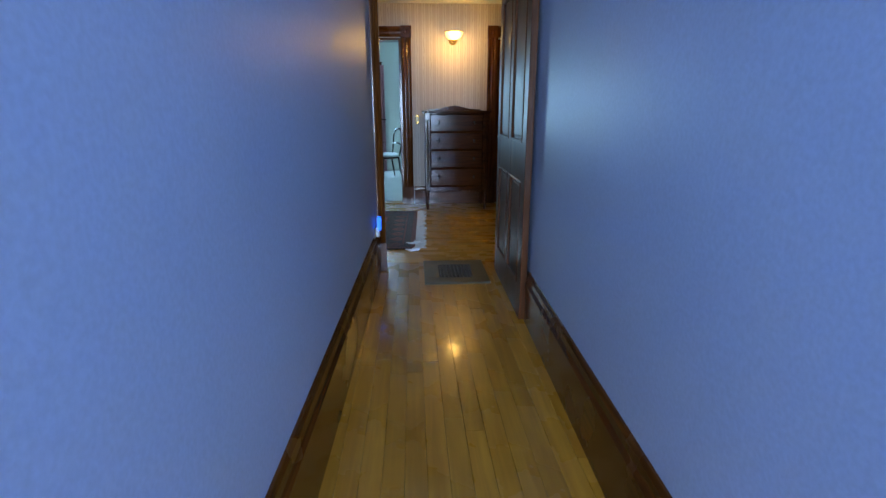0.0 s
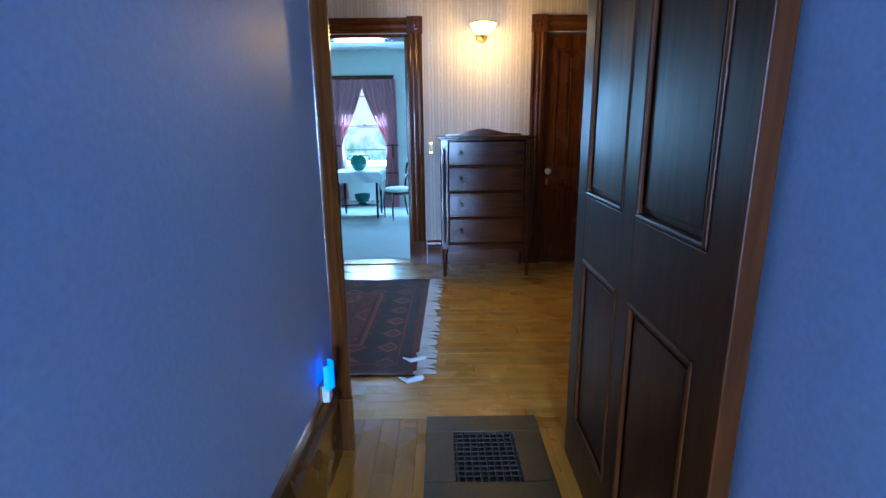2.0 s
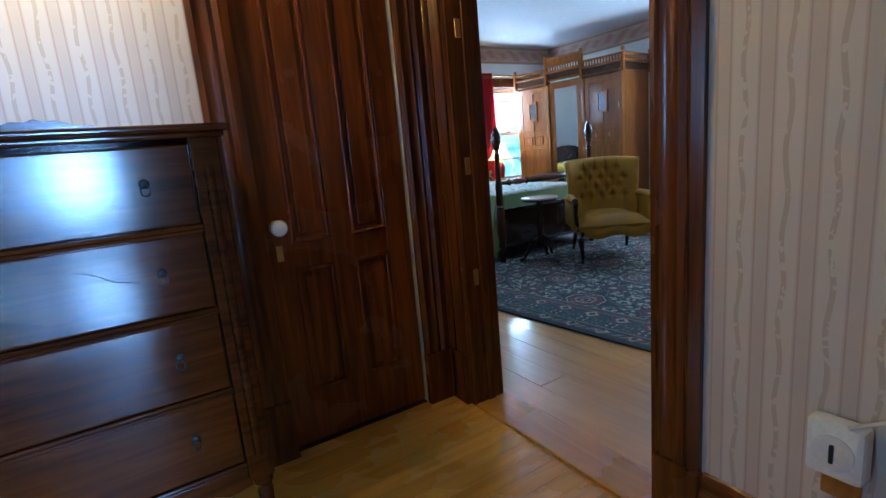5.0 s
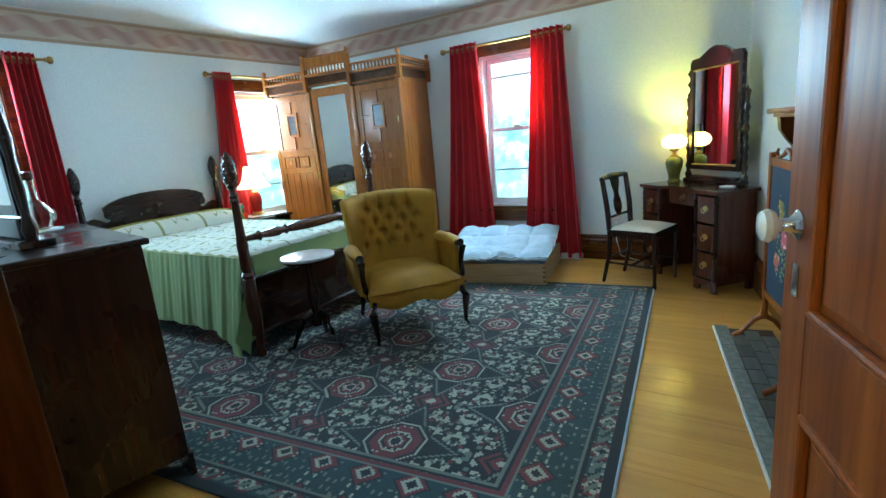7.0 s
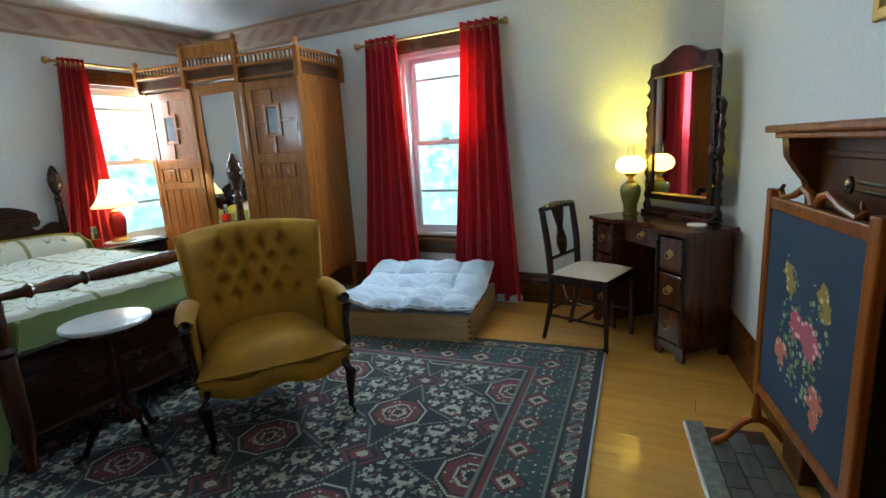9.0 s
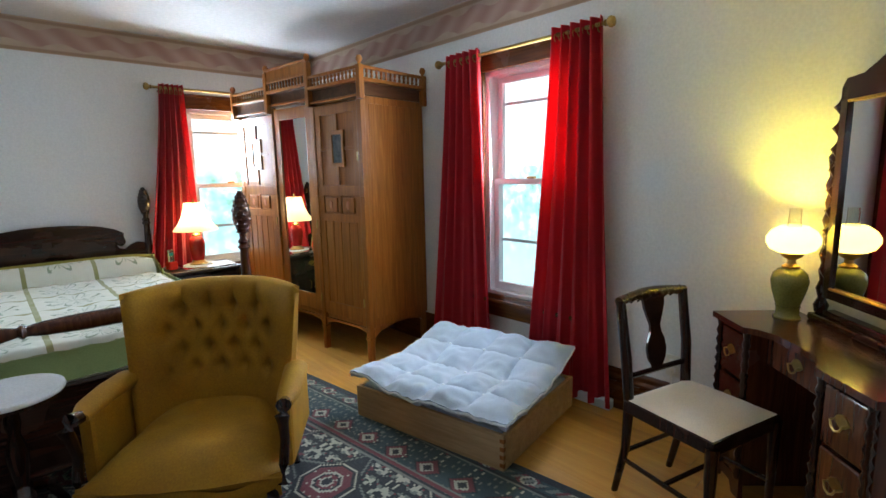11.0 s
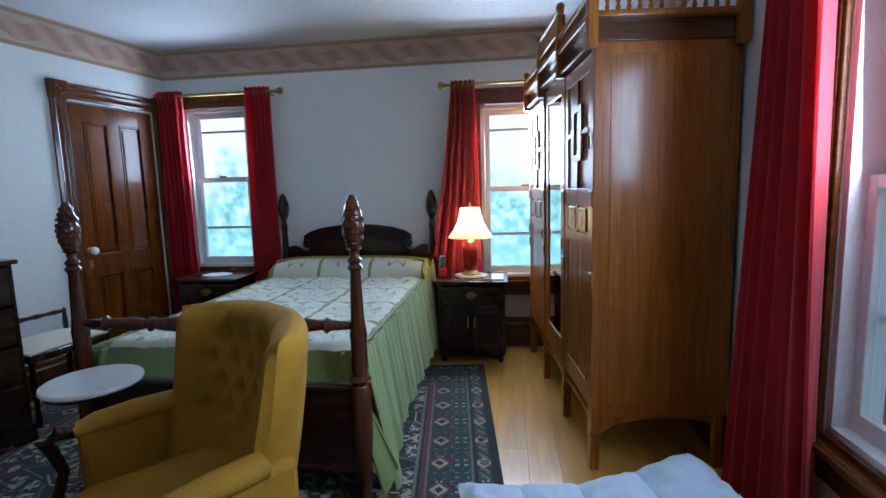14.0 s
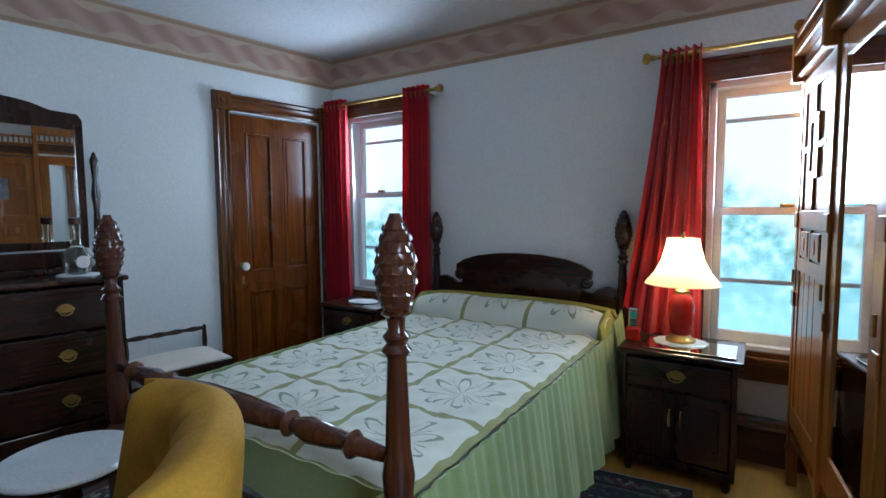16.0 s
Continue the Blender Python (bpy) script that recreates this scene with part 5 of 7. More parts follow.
hb = [(-0.60, 0.3), (-0.60, 0.86), (-0.55, 0.87), (-0.50, 0.85), (-0.46, 0.82), (-0.42, 0.83), (-0.40, 0.87), (-0.42, 0.91), (-0.46, 0.91), (-0.46, 0.95), (-0.40, 0.985), (-0.3, 1.015), (-0.15, 1.035), (0, 1.04)]
hb = hb + [(-x, z) for x, z in hb[::-1][1:]]
part("headboard", Shape().prism(hb, LEN - 0.015, LEN + 0.015), M_MAHOG_X, bed, "scrolled dark headboard")
for sx in (-1, 1):
    mm = Matrix.Translation((sx * 0.43, LEN - 0.016, 0.885)) @ Matrix.Rotation(radians(90), 4, "X")
    part("scroll", Shape().lathe([(0.038, -0.01), (0.038, 0.006), (0.026, 0.012), (0.014, 0.006), (0, 0.012)], m=mm, seg=18), M_MAHOG, bed)
part("footboard", Shape().box((-HW + 0.03, -0.016, 0.16), (HW - 0.03, 0.016, 0.52), 0.006), M_MAHOG_X, bed)
part("foot_moulding", Shape().tube([(-HW + 0.03, -0.02, 0.165), (HW - 0.03, -0.02, 0.165)], 0.014, 8).tube([(-HW + 0.03, -0.02, 0.515), (HW - 0.03, -0.02, 0.515)], 0.012, 8), M_MAHOG_X, bed)
rail = [(-0.60, 0.016), (-0.52, 0.022), (-0.50, 0.034), (-0.48, 0.02), (-0.42, 0.028), (-0.36, 0.033), (-0.30, 0.02), (-0.285, 0.034), (-0.27, 0.022), (-0.22, 0.03), (-0.1, 0.037), (0, 0.038)]
rail = rail + [(-x, q) for x, q in rail[::-1][1:]]
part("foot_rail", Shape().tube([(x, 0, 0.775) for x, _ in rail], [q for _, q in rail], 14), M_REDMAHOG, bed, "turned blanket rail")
for sx in (-1, 1):
    part("side_rail", Shape().box((sx * HW - 0.014, 0.03, 0.24), (sx * HW + 0.014, LEN - 0.03, 0.40), 0.006), M_MAHOG, bed)
part("mattress", Shape().box((-0.58, 0.04, 0.38), (0.58, LEN - 0.04, 0.625), 0.06), M_LINEN, bed, "white mattress")

# bedspread: a quilted top, hanging green sides and a bolster roll
M_QUILT = quilt_top("cream_appliqued_quilting", 0.5)
sp = thing("bedspread", "cream quilted bedspread with leaf applique and hanging green sides", "bedspread", pose(4.325, 8.66, 0))


def quilt(u, v):
    x, y = (u - 0.5) * 1.22, v * 1.62
    edge = max(0.0, abs(x) - 0.55)
    puff = 0.006 * math.sin(x * 46) * math.sin(y * 46) + 0.005 * noise.noise((x * 5, y * 5, 0))
    sash = min(abs(((x / 0.40 + 0.5) % 1) - 0.5), abs((y / 0.40) % 1 - 0.5)) < 0.06
    return (x, y, 0.668 - edge * 0.35 - (0.006 if sash else 0) + puff - 0.03 * max(0, 0.06 - y) / 0.06)


part("quilted_top", Shape().sheet(quilt, 64, 80, 0.012), M_QUILT, sp, "cream quilting with green leaf sprays")


def side(sx):
    def fn(u, v):
        y = -0.02 + u * 2.02
        flare = 0.035 + 0.10 * v * (0.7 + 0.5 * math.exp(-((u - 0.0) / 0.12) ** 2))
        fold = (0.003 + 0.009 * v) * math.sin(u * 60 + 1.5 * math.sin(u * 9)) + 0.004 * math.sin(u * 210)
        low = 0.16 - 0.12 * math.exp(-(u / 0.08) ** 2)
        z = 0.655 + (low - 0.655) * v
        if u > 0.82:
            z += 0.10 * (u - 0.82) / 0.18 * (1 - v)
        return (sx * (0.595 + flare + fold), y, z)
    return Shape().sheet(fn, 130, 16, 0.008)


for sx in (-1, 1):
    part("side_drop", side(sx), M_GREEN, sp, "sage green quilted side hanging in folds")
    part("corner_drop", Shape().sheet(lambda u, v: (sx * (0.55 + 0.12 * v + 0.10 * u * v), -0.03 - 0.05 * v * (1 - u) + 0.02 * math.sin(9 * u), 0.65 - (0.50 + 0.1 * (1 - abs(2 * u - 1))) * v), 14, 16, 0.008), M_GREEN, sp)


def foot_band(u, v):
    x = (u - 0.5) * 1.2
    return (x, -0.005 - 0.02 * v, 0.65 - 0.13 * v + 0.004 * math.sin(u * 60))


part("foot_band", Shape().sheet(foot_band, 40, 6, 0.008), M_GREEN, sp)


def bolster(u, v):
    a = math.pi * (1.02 * v - 0.02)
    x = (u - 0.5) * 1.24
    e = 1 - 0.35 * (abs(2 * u - 1)) ** 6
    return (x, 1.76 - 0.145 * math.cos(a) * e, 0.645 + 0.145 * math.sin(a) * e + 0.006 * noise.noise((x * 6, v * 4, 2)))


part("bolster_roll", Shape().sheet(bolster, 50, 24, 0.01), M_QUILT, sp, "bolster rolled in the quilted cover")
part("pillow_back", Shape().sheet(lambda u, v: ((u - 0.5) * 1.26, 1.84 + 0.16 * v, 0.70 + 0.10 * math.sin(math.pi * min(1, 0.5 + 0.5 * v)) * (1 - 0.3 * abs(2 * u - 1) ** 4) - 0.08 * v), 40, 10, 0.02), M_OLIVE, sp, "olive cotton turned over the pillow")
for sx in (-1, 1):
    part("pillow_end", Shape().sheet(lambda u, v: (sx * (0.60 + 0.07 * v), 1.62 + 0.36 * u + 0.02 * math.sin(10 * u), 0.78 - 0.06 * abs(2 * u - 1) - (0.30 + 0.1 * u) * v), 14, 10, 0.01), M_OLIVE, sp)


def nightstand(m, w, d, h, label):
    n = thing("nightstand", label, "nightstand", m, group="bedside cabinets")
    part("body", Shape().box((-w, -d, 0.08), (-w + 0.022, 0, h - 0.03), 0.003).box((w - 0.022, -d, 0.08), (w, 0, h - 0.03), 0.003).box((-w, -0.015, 0.08), (w, 0, h - 0.03)).box((-w, -d, 0.06), (w, 0, 0.10), 0.004).box((-w + 0.02, -d + 0.01, h - 0.2), (w - 0.02, -0.01, h - 0.185)), M_MAHOG, n)
    part("top", Shape().box((-w - 0.022, -d - 0.022, h - 0.028), (w + 0.022, 0.003, h), 0.009), M_MAHOG_X, n, "polished top")
    dr = part("drawer", Shape().box((-w + 0.026, -d - 0.008, h - 0.18), (w - 0.026, -0.03, h - 0.045), 0.006), M_MAHOG_X, n)
    pull(dr, 0, -d - 0.008, h - 0.105, 0.07)
    for sx in (-1, 1):
        x0, x1 = sorted((sx * 0.003, sx * (w - 0.026)))
        dd = part("door", Shape().box((x0, -d - 0.006, 0.115), (x1, -d + 0.014, h - 0.195), 0.004).box((x0 + 0.04, -d - 0.011, 0.16), (x1 - 0.04, -d - 0.002, h - 0.24), 0.005), M_MAHOG, n)
        part("handle", Shape().tube([(sx * 0.025, -d - 0.006, h * 0.5 - 0.04), (sx * 0.025, -d - 0.022, h * 0.5 - 0.03), (sx * 0.025, -d - 0.022, h * 0.5 + 0.03), (sx * 0.025, -d - 0.006, h * 0.5 + 0.04)], 0.005, 8), M_BRASS, dd, "brass handle")
        for y in (-d + 0.03, -0.03):
            part("foot", Shape().lathe([(0.014, 0.0), (0.022, 0.02), (0.02, 0.07)], (sx * (w - 0.035), y, 0), 10), M_MAHOG, n)
    return n


nightstand(pose(5.29, 10.70, 0), 0.25, 0.40, 0.63, "dark nightstand with brass pulls under the bedside lamp")
nightstand(pose(3.17, 10.70, 0), 0.25, 0.38, 0.65, "dark nightstand beside the bed with a doily on top")
single("glass_tray", Shape().box((-0.20, -0.12, 0), (0.20, 0.12, 0.006), 0.003), M_MIRROR, "flat glossy glass tray on the nightstand", "tray", pose(5.33, 10.44, 0.633))


def doily(name, m, rx, ry, label):
    pts = []
    s = Shape()
    for k in range(48):
        a = 2 * math.pi * k / 48
        q = 1 + 0.035 * math.cos(12 * a)
        pts.append((rx * q * math.cos(a), ry * q * math.sin(a)))
    n = len(pts)
    s.add([(x, y, 0) for x, y in pts] + [(x * 0.97, y * 0.97, 0.005) for x, y in pts], [tuple(range(n))[::-1], tuple(range(n, 2 * n))] + [(i, (i + 1) % n, (i + 1) % n + n, i + n) for i in range(n)])
    return single(name, s, M_LINEN, label, "doily", m)


doily("doily", pose(5.28, 10.50, 0.640), 0.125, 0.105, "round cream doily under the bedside lamp")
doily("doily", pose(3.17, 10.48, 0.653), 0.12, 0.09, "round white lace doily on the nightstand")
l = thing("bedside_lamp", "lit table lamp with red ceramic body and cream shade", "table lamp", pose(5.28, 10.50, 0.646))
part("base", Shape().lathe([(0.07, 0), (0.07, 0.01), (0.055, 0.018), (0.045, 0.035)], seg=24), M_BRASS, l, "brass foot")
part("body", Shape().lathe([(0.042, 0.033), (0.05, 0.06), (0.06, 0.13), (0.062, 0.18), (0.05, 0.225), (0.03, 0.245)], seg=24), M_REDCERAMIC, l, "glossy red ceramic body")
part("neck", Shape().lathe([(0.034, 0.243), (0.036, 0.255), (0.018, 0.27), (0.012, 0.33), (0.012, 0.36)], seg=16), M_BRASS, l)
sh = Shape()
sh.lathe([(0.175, 0.29), (0.165, 0.305), (0.13, 0.35), (0.10, 0.41), (0.082, 0.48), (0.075, 0.52)], seg=32)
sh.f = sh.f[:-2]
part("shade", sh, M_SHADE, l, "lit cream bell shade")
part("finial", Shape().lathe([(0.004, 0.50), (0.01, 0.53), (0.005, 0.55), (0, 0.555)], seg=12), M_BRASS, l)
ph = thing("cordless_phone", "cordless phone standing in a red charging base", "telephone", pose(5.06, 10.46, 0.632, 0, 0, 8))
part("charging_base", Shape().box((-0.035, -0.04, 0), (0.035, 0.04, 0.07), 0.012), M_REDPAINT, ph)
hs = part("handset", Shape().box((-0.024, -0.012, 0.04), (0.024, 0.016, 0.17), 0.01), M_CHROME, ph, "silver handset")
part("screen", Shape().box((-0.016, -0.0145, 0.115), (0.016, -0.011, 0.145), 0.002), M_TEALJUG, hs)
for i in range(3):
    part("key", Shape().box((-0.016, -0.0145, 0.075 + 0.012 * i), (0.016, -0.011, 0.083 + 0.012 * i), 0.002), M_BLACK, hs)


# curtains on rods
def red_curtain(m, w_top, w_low, h, skew, label, seed):
    """A pleated panel: narrow at the rod, wider and slanting below; local x along the wall, y into the room."""
    c = thing("red_curtain", label, "curtain", m, group="red curtains")
    folds = 5

    def fn(u, v):
        w = w_top + (w_low - w_top) * v ** 1.2
        x = (u - 0.5) * w + skew * v ** 1.3
        ph = u * 2 * math.pi * folds + seed
        deep = 0.034 * (1 - 0.25 * v) * math.sin(ph + 0.5 * math.sin(2.3 * v + seed)) + 0.012 * v * math.sin(2.3 * ph)
        return (x, 0.085 + deep, h * (1 - v) + 0.02)
    part("cloth", Shape().sheet(fn, 90, 34, 0.004), M_RED, c)
    for k in range(folds * 2):
        u = (k + 0.5) / (folds * 2)
        ring = [(-w_top / 2 + u * w_top, 0.085 + 0.022 * math.cos(a), h - 0.035 + 0.022 * math.sin(a)) for a in [2 * math.pi * i / 12 for i in range(13)]]
        part("grommet", Shape().tube(ring, 0.004, 5), M_BRASS, c)
    return c


def curtain_rod(m, length, label):
    r = thing("curtain_rod", label, "curtain rod", m, group="curtain rods")
    part("rod", Shape().tube([(0, 0.085, 0), (length, 0.085, 0)], 0.011, 10), M_BRASS, r)
    for x, k in ((0, -1), (length, 1)):
        mm = Matrix.Translation((x, 0.085, 0)) @ Matrix.Rotation(radians(90 * k), 4, "Y")
        part("end_knob", Shape().lathe([(0.011, 0), (0.018, 0.008), (0.012, 0.016), (0.026, 0.03), (0.03, 0.042), (0.024, 0.056), (0.0, 0.064)], m=mm, seg=14), M_BRASS, r, "brass ball end")
    for x in (0.06, length - 0.06):
        part("bracket", Shape().tube([(x, 0.002, -0.02), (x, 0.05, -0.02), (x, 0.085, -0.012)], 0.007, 6), M_BRASS, r)
    return r


curtain_rod(pose(6.56, 7.44, 2.13, 0, 0, 90), 1.24, "brass curtain rod with ball ends over the east window")
red_curtain(pose(6.56, 8.47, 0, 0, 0, 90), 0.30, 0.64, 2.15, 0.06, "deep red grommet curtain hanging to the floor", 0.4)
red_curtain(pose(6.56, 7.60, 0, 0, 0, 90), 0.30, 0.58, 2.15, 0.02, "deep red grommet curtain hanging to the floor", 1.9)
curtain_rod(pose(6.20, 10.74, 2.11, 0, 0, 180), 1.10, "brass curtain rod with ball ends over the window")
red_curtain(pose(5.235, 10.74, 0.35, 0, 0, 180), 0.18, 0.46, 1.77, 0.10, "red curtain falling behind the nightstand, lit from outside", 0.9)
curtain_rod(pose(3.70, 10.74, 2.14, 0, 0, 180), 1.02, "brass curtain rod with ball ends over the window")
red_curtain(pose(3.54, 10.74, 0, 0, 0, 180), 0.2, 0.25, 2.16, 0.01, "deep red grommet curtain hanging straight", 2.7)
red_curtain(pose(2.76, 10.74, 0, 0, 0, 180), 0.2, 0.26, 2.16, -0.01, "deep red grommet curtain beside the closet door", 3.3)

# wardrobe of three bays; local front faces -y
wd = thing("wardrobe", "golden oak three-door wardrobe with a mirror and spindled cornice", "wardrobe", pose(6.446, 9.823, 0, 0, 0, -83.5) @ Matrix.Diagonal((0.95, 1, 1, 1)))
WD, HT = 0.605, 1.905
for nm, lo, hi in (("side_board", (-0.885, -WD + 0.02, 0.26), (-0.86, 0, HT)), ("side_board", (0.86, -WD + 0.02, 0.26), (0.885, 0, HT)), ("back_board", (-0.86, -0.02, 0.29), (0.86, -0.002, HT - 0.02)), ("bottom_board", (-0.86, -WD + 0.02, 0.255), (0.86, -0.002, 0.29)), ("top_board", (-0.86, -WD + 0.02, HT - 0.02), (0.86, -0.002, HT))):
    part(nm, Shape().box(lo, hi, 0.003), M_OAK, wd)
part("side_panel", Shape().box((0.884, -WD + 0.06, 0.33), (0.889, -0.05, HT - 0.05), 0.002), M_OAK, wd, "plain veneered side")
for x in (-0.885, -0.3, 0.3, 0.885):
    k = -1 if x > 0 else 1
    xx = x if abs(x) < 0.5 else x + k * 0.022
    s = Shape().box((xx - 0.024, -WD - 0.012, 0.24), (xx + 0.024, -WD + 0.03, HT + 0.02), 0.005)
    s.box((xx - 0.028, -WD - 0.018, 0.86), (xx + 0.028, -WD - 0.008, 0.93), 0.006).box((xx - 0.028, -WD - 0.018, 1.22), (xx + 0.028, -WD - 0.008, 1.29), 0.006)
    part("stile", s, M_OAK, wd)
    part("leg", Shape().prism([(xx - 0.024, 0.25), (xx + 0.024, 0.25), (xx + 0.016, 0.0), (xx - 0.016, 0.0)], -WD - 0.01, -WD + 0.032).box((xx - 0.029, -WD - 0.016, 0.17), (xx + 0.029, -WD + 0.036, 0.19), 0.004), M_OAK, wd)
    if abs(x) > 0.5:
        part("leg", Shape().box((xx - 0.02, -0.05, 0), (xx + 0.02, -0.01, 0.26), 0.004), M_OAK, wd)
for x0, x1 in ((-0.86, -0.33), (-0.27, 0.27), (0.33, 0.86)):
    part("lower_arch", Shape().prism([(x0, 0.26), (x0, 0.20), (x0 + 0.03, 0.225), (x0 + 0.12, 0.243), (x1 - 0.12, 0.243), (x1 - 0.03, 0.225), (x1, 0.20), (x1, 0.26)], -WD - 0.002, -WD + 0.018), M_OAK, wd)
part("lower_arch", Shape().prism([(-0.56, 0.26), (-0.56, 0.18), (-0.5, 0.22), (-0.35, 0.245), (-0.2, 0.245), (-0.08, 0.22), (-0.03, 0.18), (-0.03, 0.26)], 0, 0.015, Matrix.Translation((0.872, 0, 0)) @ Matrix.Rotation(radians(90), 4, "Z")), M_OAK, wd)


def panelled_door(x0, x1):
    y = -WD
    d = part("door", Shape().box((x0, y, 0.30), (x1, y + 0.022, HT - 0.03), 0.003), M_OAK, wd)
    w = x1 - x0
    fr = Shape()
    for lo, hi in ((0.0, 0.065), (w - 0.065, w)):
        fr.box((x0 + lo, y - 0.008, 0.30), (x0 + hi, y + 0.002, HT - 0.03), 0.003)
    for a, b in ((0.30, 0.40), (1.03, 1.09), (1.22, 1.30), (HT - 0.10, HT - 0.03)):
        fr.box((x0, y - 0.0085, a), (x1, y + 0.002, b), 0.003)
    part("door_frame", fr, M_OAK, d)
    for i in range(4):
        a = x0 + 0.07 + i * (w - 0.14) / 4
        part("board", Shape().box((a + 0.003, y - 0.004, 0.40), (a + (w - 0.14) / 4 - 0.003, y + 0.002, 1.03), 0.003), M_OAK, d)
    for i in (0, 1):
        a, b = (x0 + 0.09, x0 + w / 2 - 0.03) if i == 0 else (x0 + w / 2 + 0.03, x1 - 0.09)
        sq = part("square_panel", Shape().box((a, y - 0.012, 1.10), (b, y + 0.002, 1.21), 0.006), M_OAK, d)
        mm = Matrix.Translation(((a + b) / 2, y - 0.012, 1.155)) @ Matrix.Rotation(radians(90), 4, "X") @ Matrix.Diagonal((0.75, 1.2, 1, 1))
        part("inlay", Shape().lathe([(0.026, 0), (0.026, 0.002), (0.012, 0.004), (0, 0.004)], m=mm, seg=16), M_INLAY, sq, "reddish oval inlay")
    part("centre_bar", Shape().box((x0 + w / 2 - 0.018, y - 0.01, 1.09), (x0 + w / 2 + 0.018, y + 0.002, 1.22), 0.003), M_OAK, d)
    cx, cz = x0 + w / 2, 1.56
    pf = Shape()
    for lo, hi in (((-0.085, -0.12), (-0.055, 0.12)), ((0.055, -0.12), (0.085, 0.12)), ((-0.085, 0.10), (0.085, 0.13)), ((-0.085, -0.13), (0.085, -0.10))):
        pf.box((cx + lo[0], y - 0.013, cz + lo[1]), (cx + hi[0], y + 0.002, cz + hi[1]), 0.003)
    pf.box((cx - 0.012, y - 0.011, cz + 0.12), (cx + 0.012, y, HT - 0.10), 0.003).box((cx - 0.012, y - 0.011, 1.30), (cx + 0.012, y, cz - 0.12), 0.003)
    pf.box((x0 + 0.06, y - 0.011, cz - 0.012), (cx - 0.08, y, cz + 0.012), 0.003).box((cx + 0.08, y - 0.011, cz - 0.012), (x1 - 0.06, y, cz + 0.012), 0.003)
    part("cross_frame", pf, M_OAK, d)
    part("picture_panel", Shape().box((cx - 0.056, y - 0.006, cz - 0.1), (cx + 0.056, y - 0.001, cz + 0.1), 0.002), M_DARKPANEL, d, "small dark glazed picture panel")
    return d


panelled_door(-0.855, -0.328)
panelled_door(0.328, 0.855)
md = part("mirror_door", Shape().box((-0.272, -WD - 0.002, 0.30), (-0.19, -WD + 0.02, HT + 0.0), 0.004).box((0.19, -WD - 0.002, 0.30), (0.272, -WD + 0.02, HT + 0.0), 0.004).box((-0.2, -WD - 0.001, 0.30), (0.2, -WD + 0.02, 0.43), 0.004).box((-0.2, -WD - 0.001, HT - 0.09), (0.2, -WD + 0.02, HT), 0.004), M_OAK, wd)
part("mirror_glass", Shape().box((-0.195, -WD + 0.006, 0.42), (0.195, -WD + 0.012, HT - 0.08)), M_MIRROR, md, "tall bevelled mirror")
for x, z in ((-0.30, 1.0), (0.30, 1.0), (0.30, 0.42), (0.84, 1.5), (0.84, 0.45), (-0.84, 1.0)):
    part("hinge", Shape().tube([(x, -WD - 0.02, z - 0.03), (x, -WD - 0.02, z + 0.03)], 0.006, 8), M_BRASS, wd)
# cornice: dark coved band, rails and spindles, higher over the middle bay
for x0, x1, up in ((-0.885, -0.31, 0.0), (-0.29, 0.29, 0.10), (0.31, 0.885, 0.0)):
    z0 = HT + up * 0.35
    part("cove", Shape().box((x0, -WD - 0.01, z0), (x1, -WD + 0.03, z0 + 0.085), 0.004), M_OAK_D, wd, "dark recessed cornice band")
    part("cornice_rail", Shape().box((x0, -WD - 0.05, z0 + 0.085), (x1, -WD + 0.03, z0 + 0.112), 0.007).box((x0, -WD - 0.035, z0 - 0.012), (x1, -WD + 0.03, z0 + 0.006), 0.004), M_OAK, wd)
    part("top_rail", Shape().box((x0, -WD - 0.045, z0 + 0.165), (x1, -WD - 0.015, z0 + 0.188), 0.005), M_OAK, wd)
    n = 13
    for i in range(n):
        x = x0 + 0.03 + i * (x1 - x0 - 0.06) / (n - 1)
        part("spindle", Shape().lathe([(0.006, 0.11), (0.011, 0.125), (0.006, 0.138), (0.011, 0.152), (0.006, 0.167)], (x, -WD - 0.03, z0), 8), M_OAK, wd)
    if up:
        part("crest_panel", Shape().box((x0, -WD - 0.04, z0 + 0.186), (x1, -WD - 0.02, z0 + 0.265), 0.005), M_OAK, wd, "plain oak crest board")
        part("crest_rail", Shape().box((x0 - 0.02, -WD - 0.048, z0 + 0.262), (x1 + 0.02, -WD - 0.012, z0 + 0.28), 0.005), M_OAK, wd)
sd = Shape().box((0.865, -WD, HT), (0.895, 0, HT + 0.085), 0.004)
part("cove", sd, M_OAK_D, wd, "dark recessed cornice band")
part("cornice_rail", Shape().box((0.865, -WD - 0.05, HT + 0.085), (0.935, 0, HT + 0.112), 0.007).box((0.905, -WD - 0.045, HT + 0.165), (0.932, 0, HT + 0.188), 0.005), M_OAK, wd)
for i in range(13):
    part("spindle", Shape().lathe([(0.006, 0.11), (0.011, 0.125), (0.006, 0.138), (0.011, 0.152), (0.006, 0.167)], (0.918, -WD + 0.03 + i * 0.044, HT), 8), M_OAK, wd)
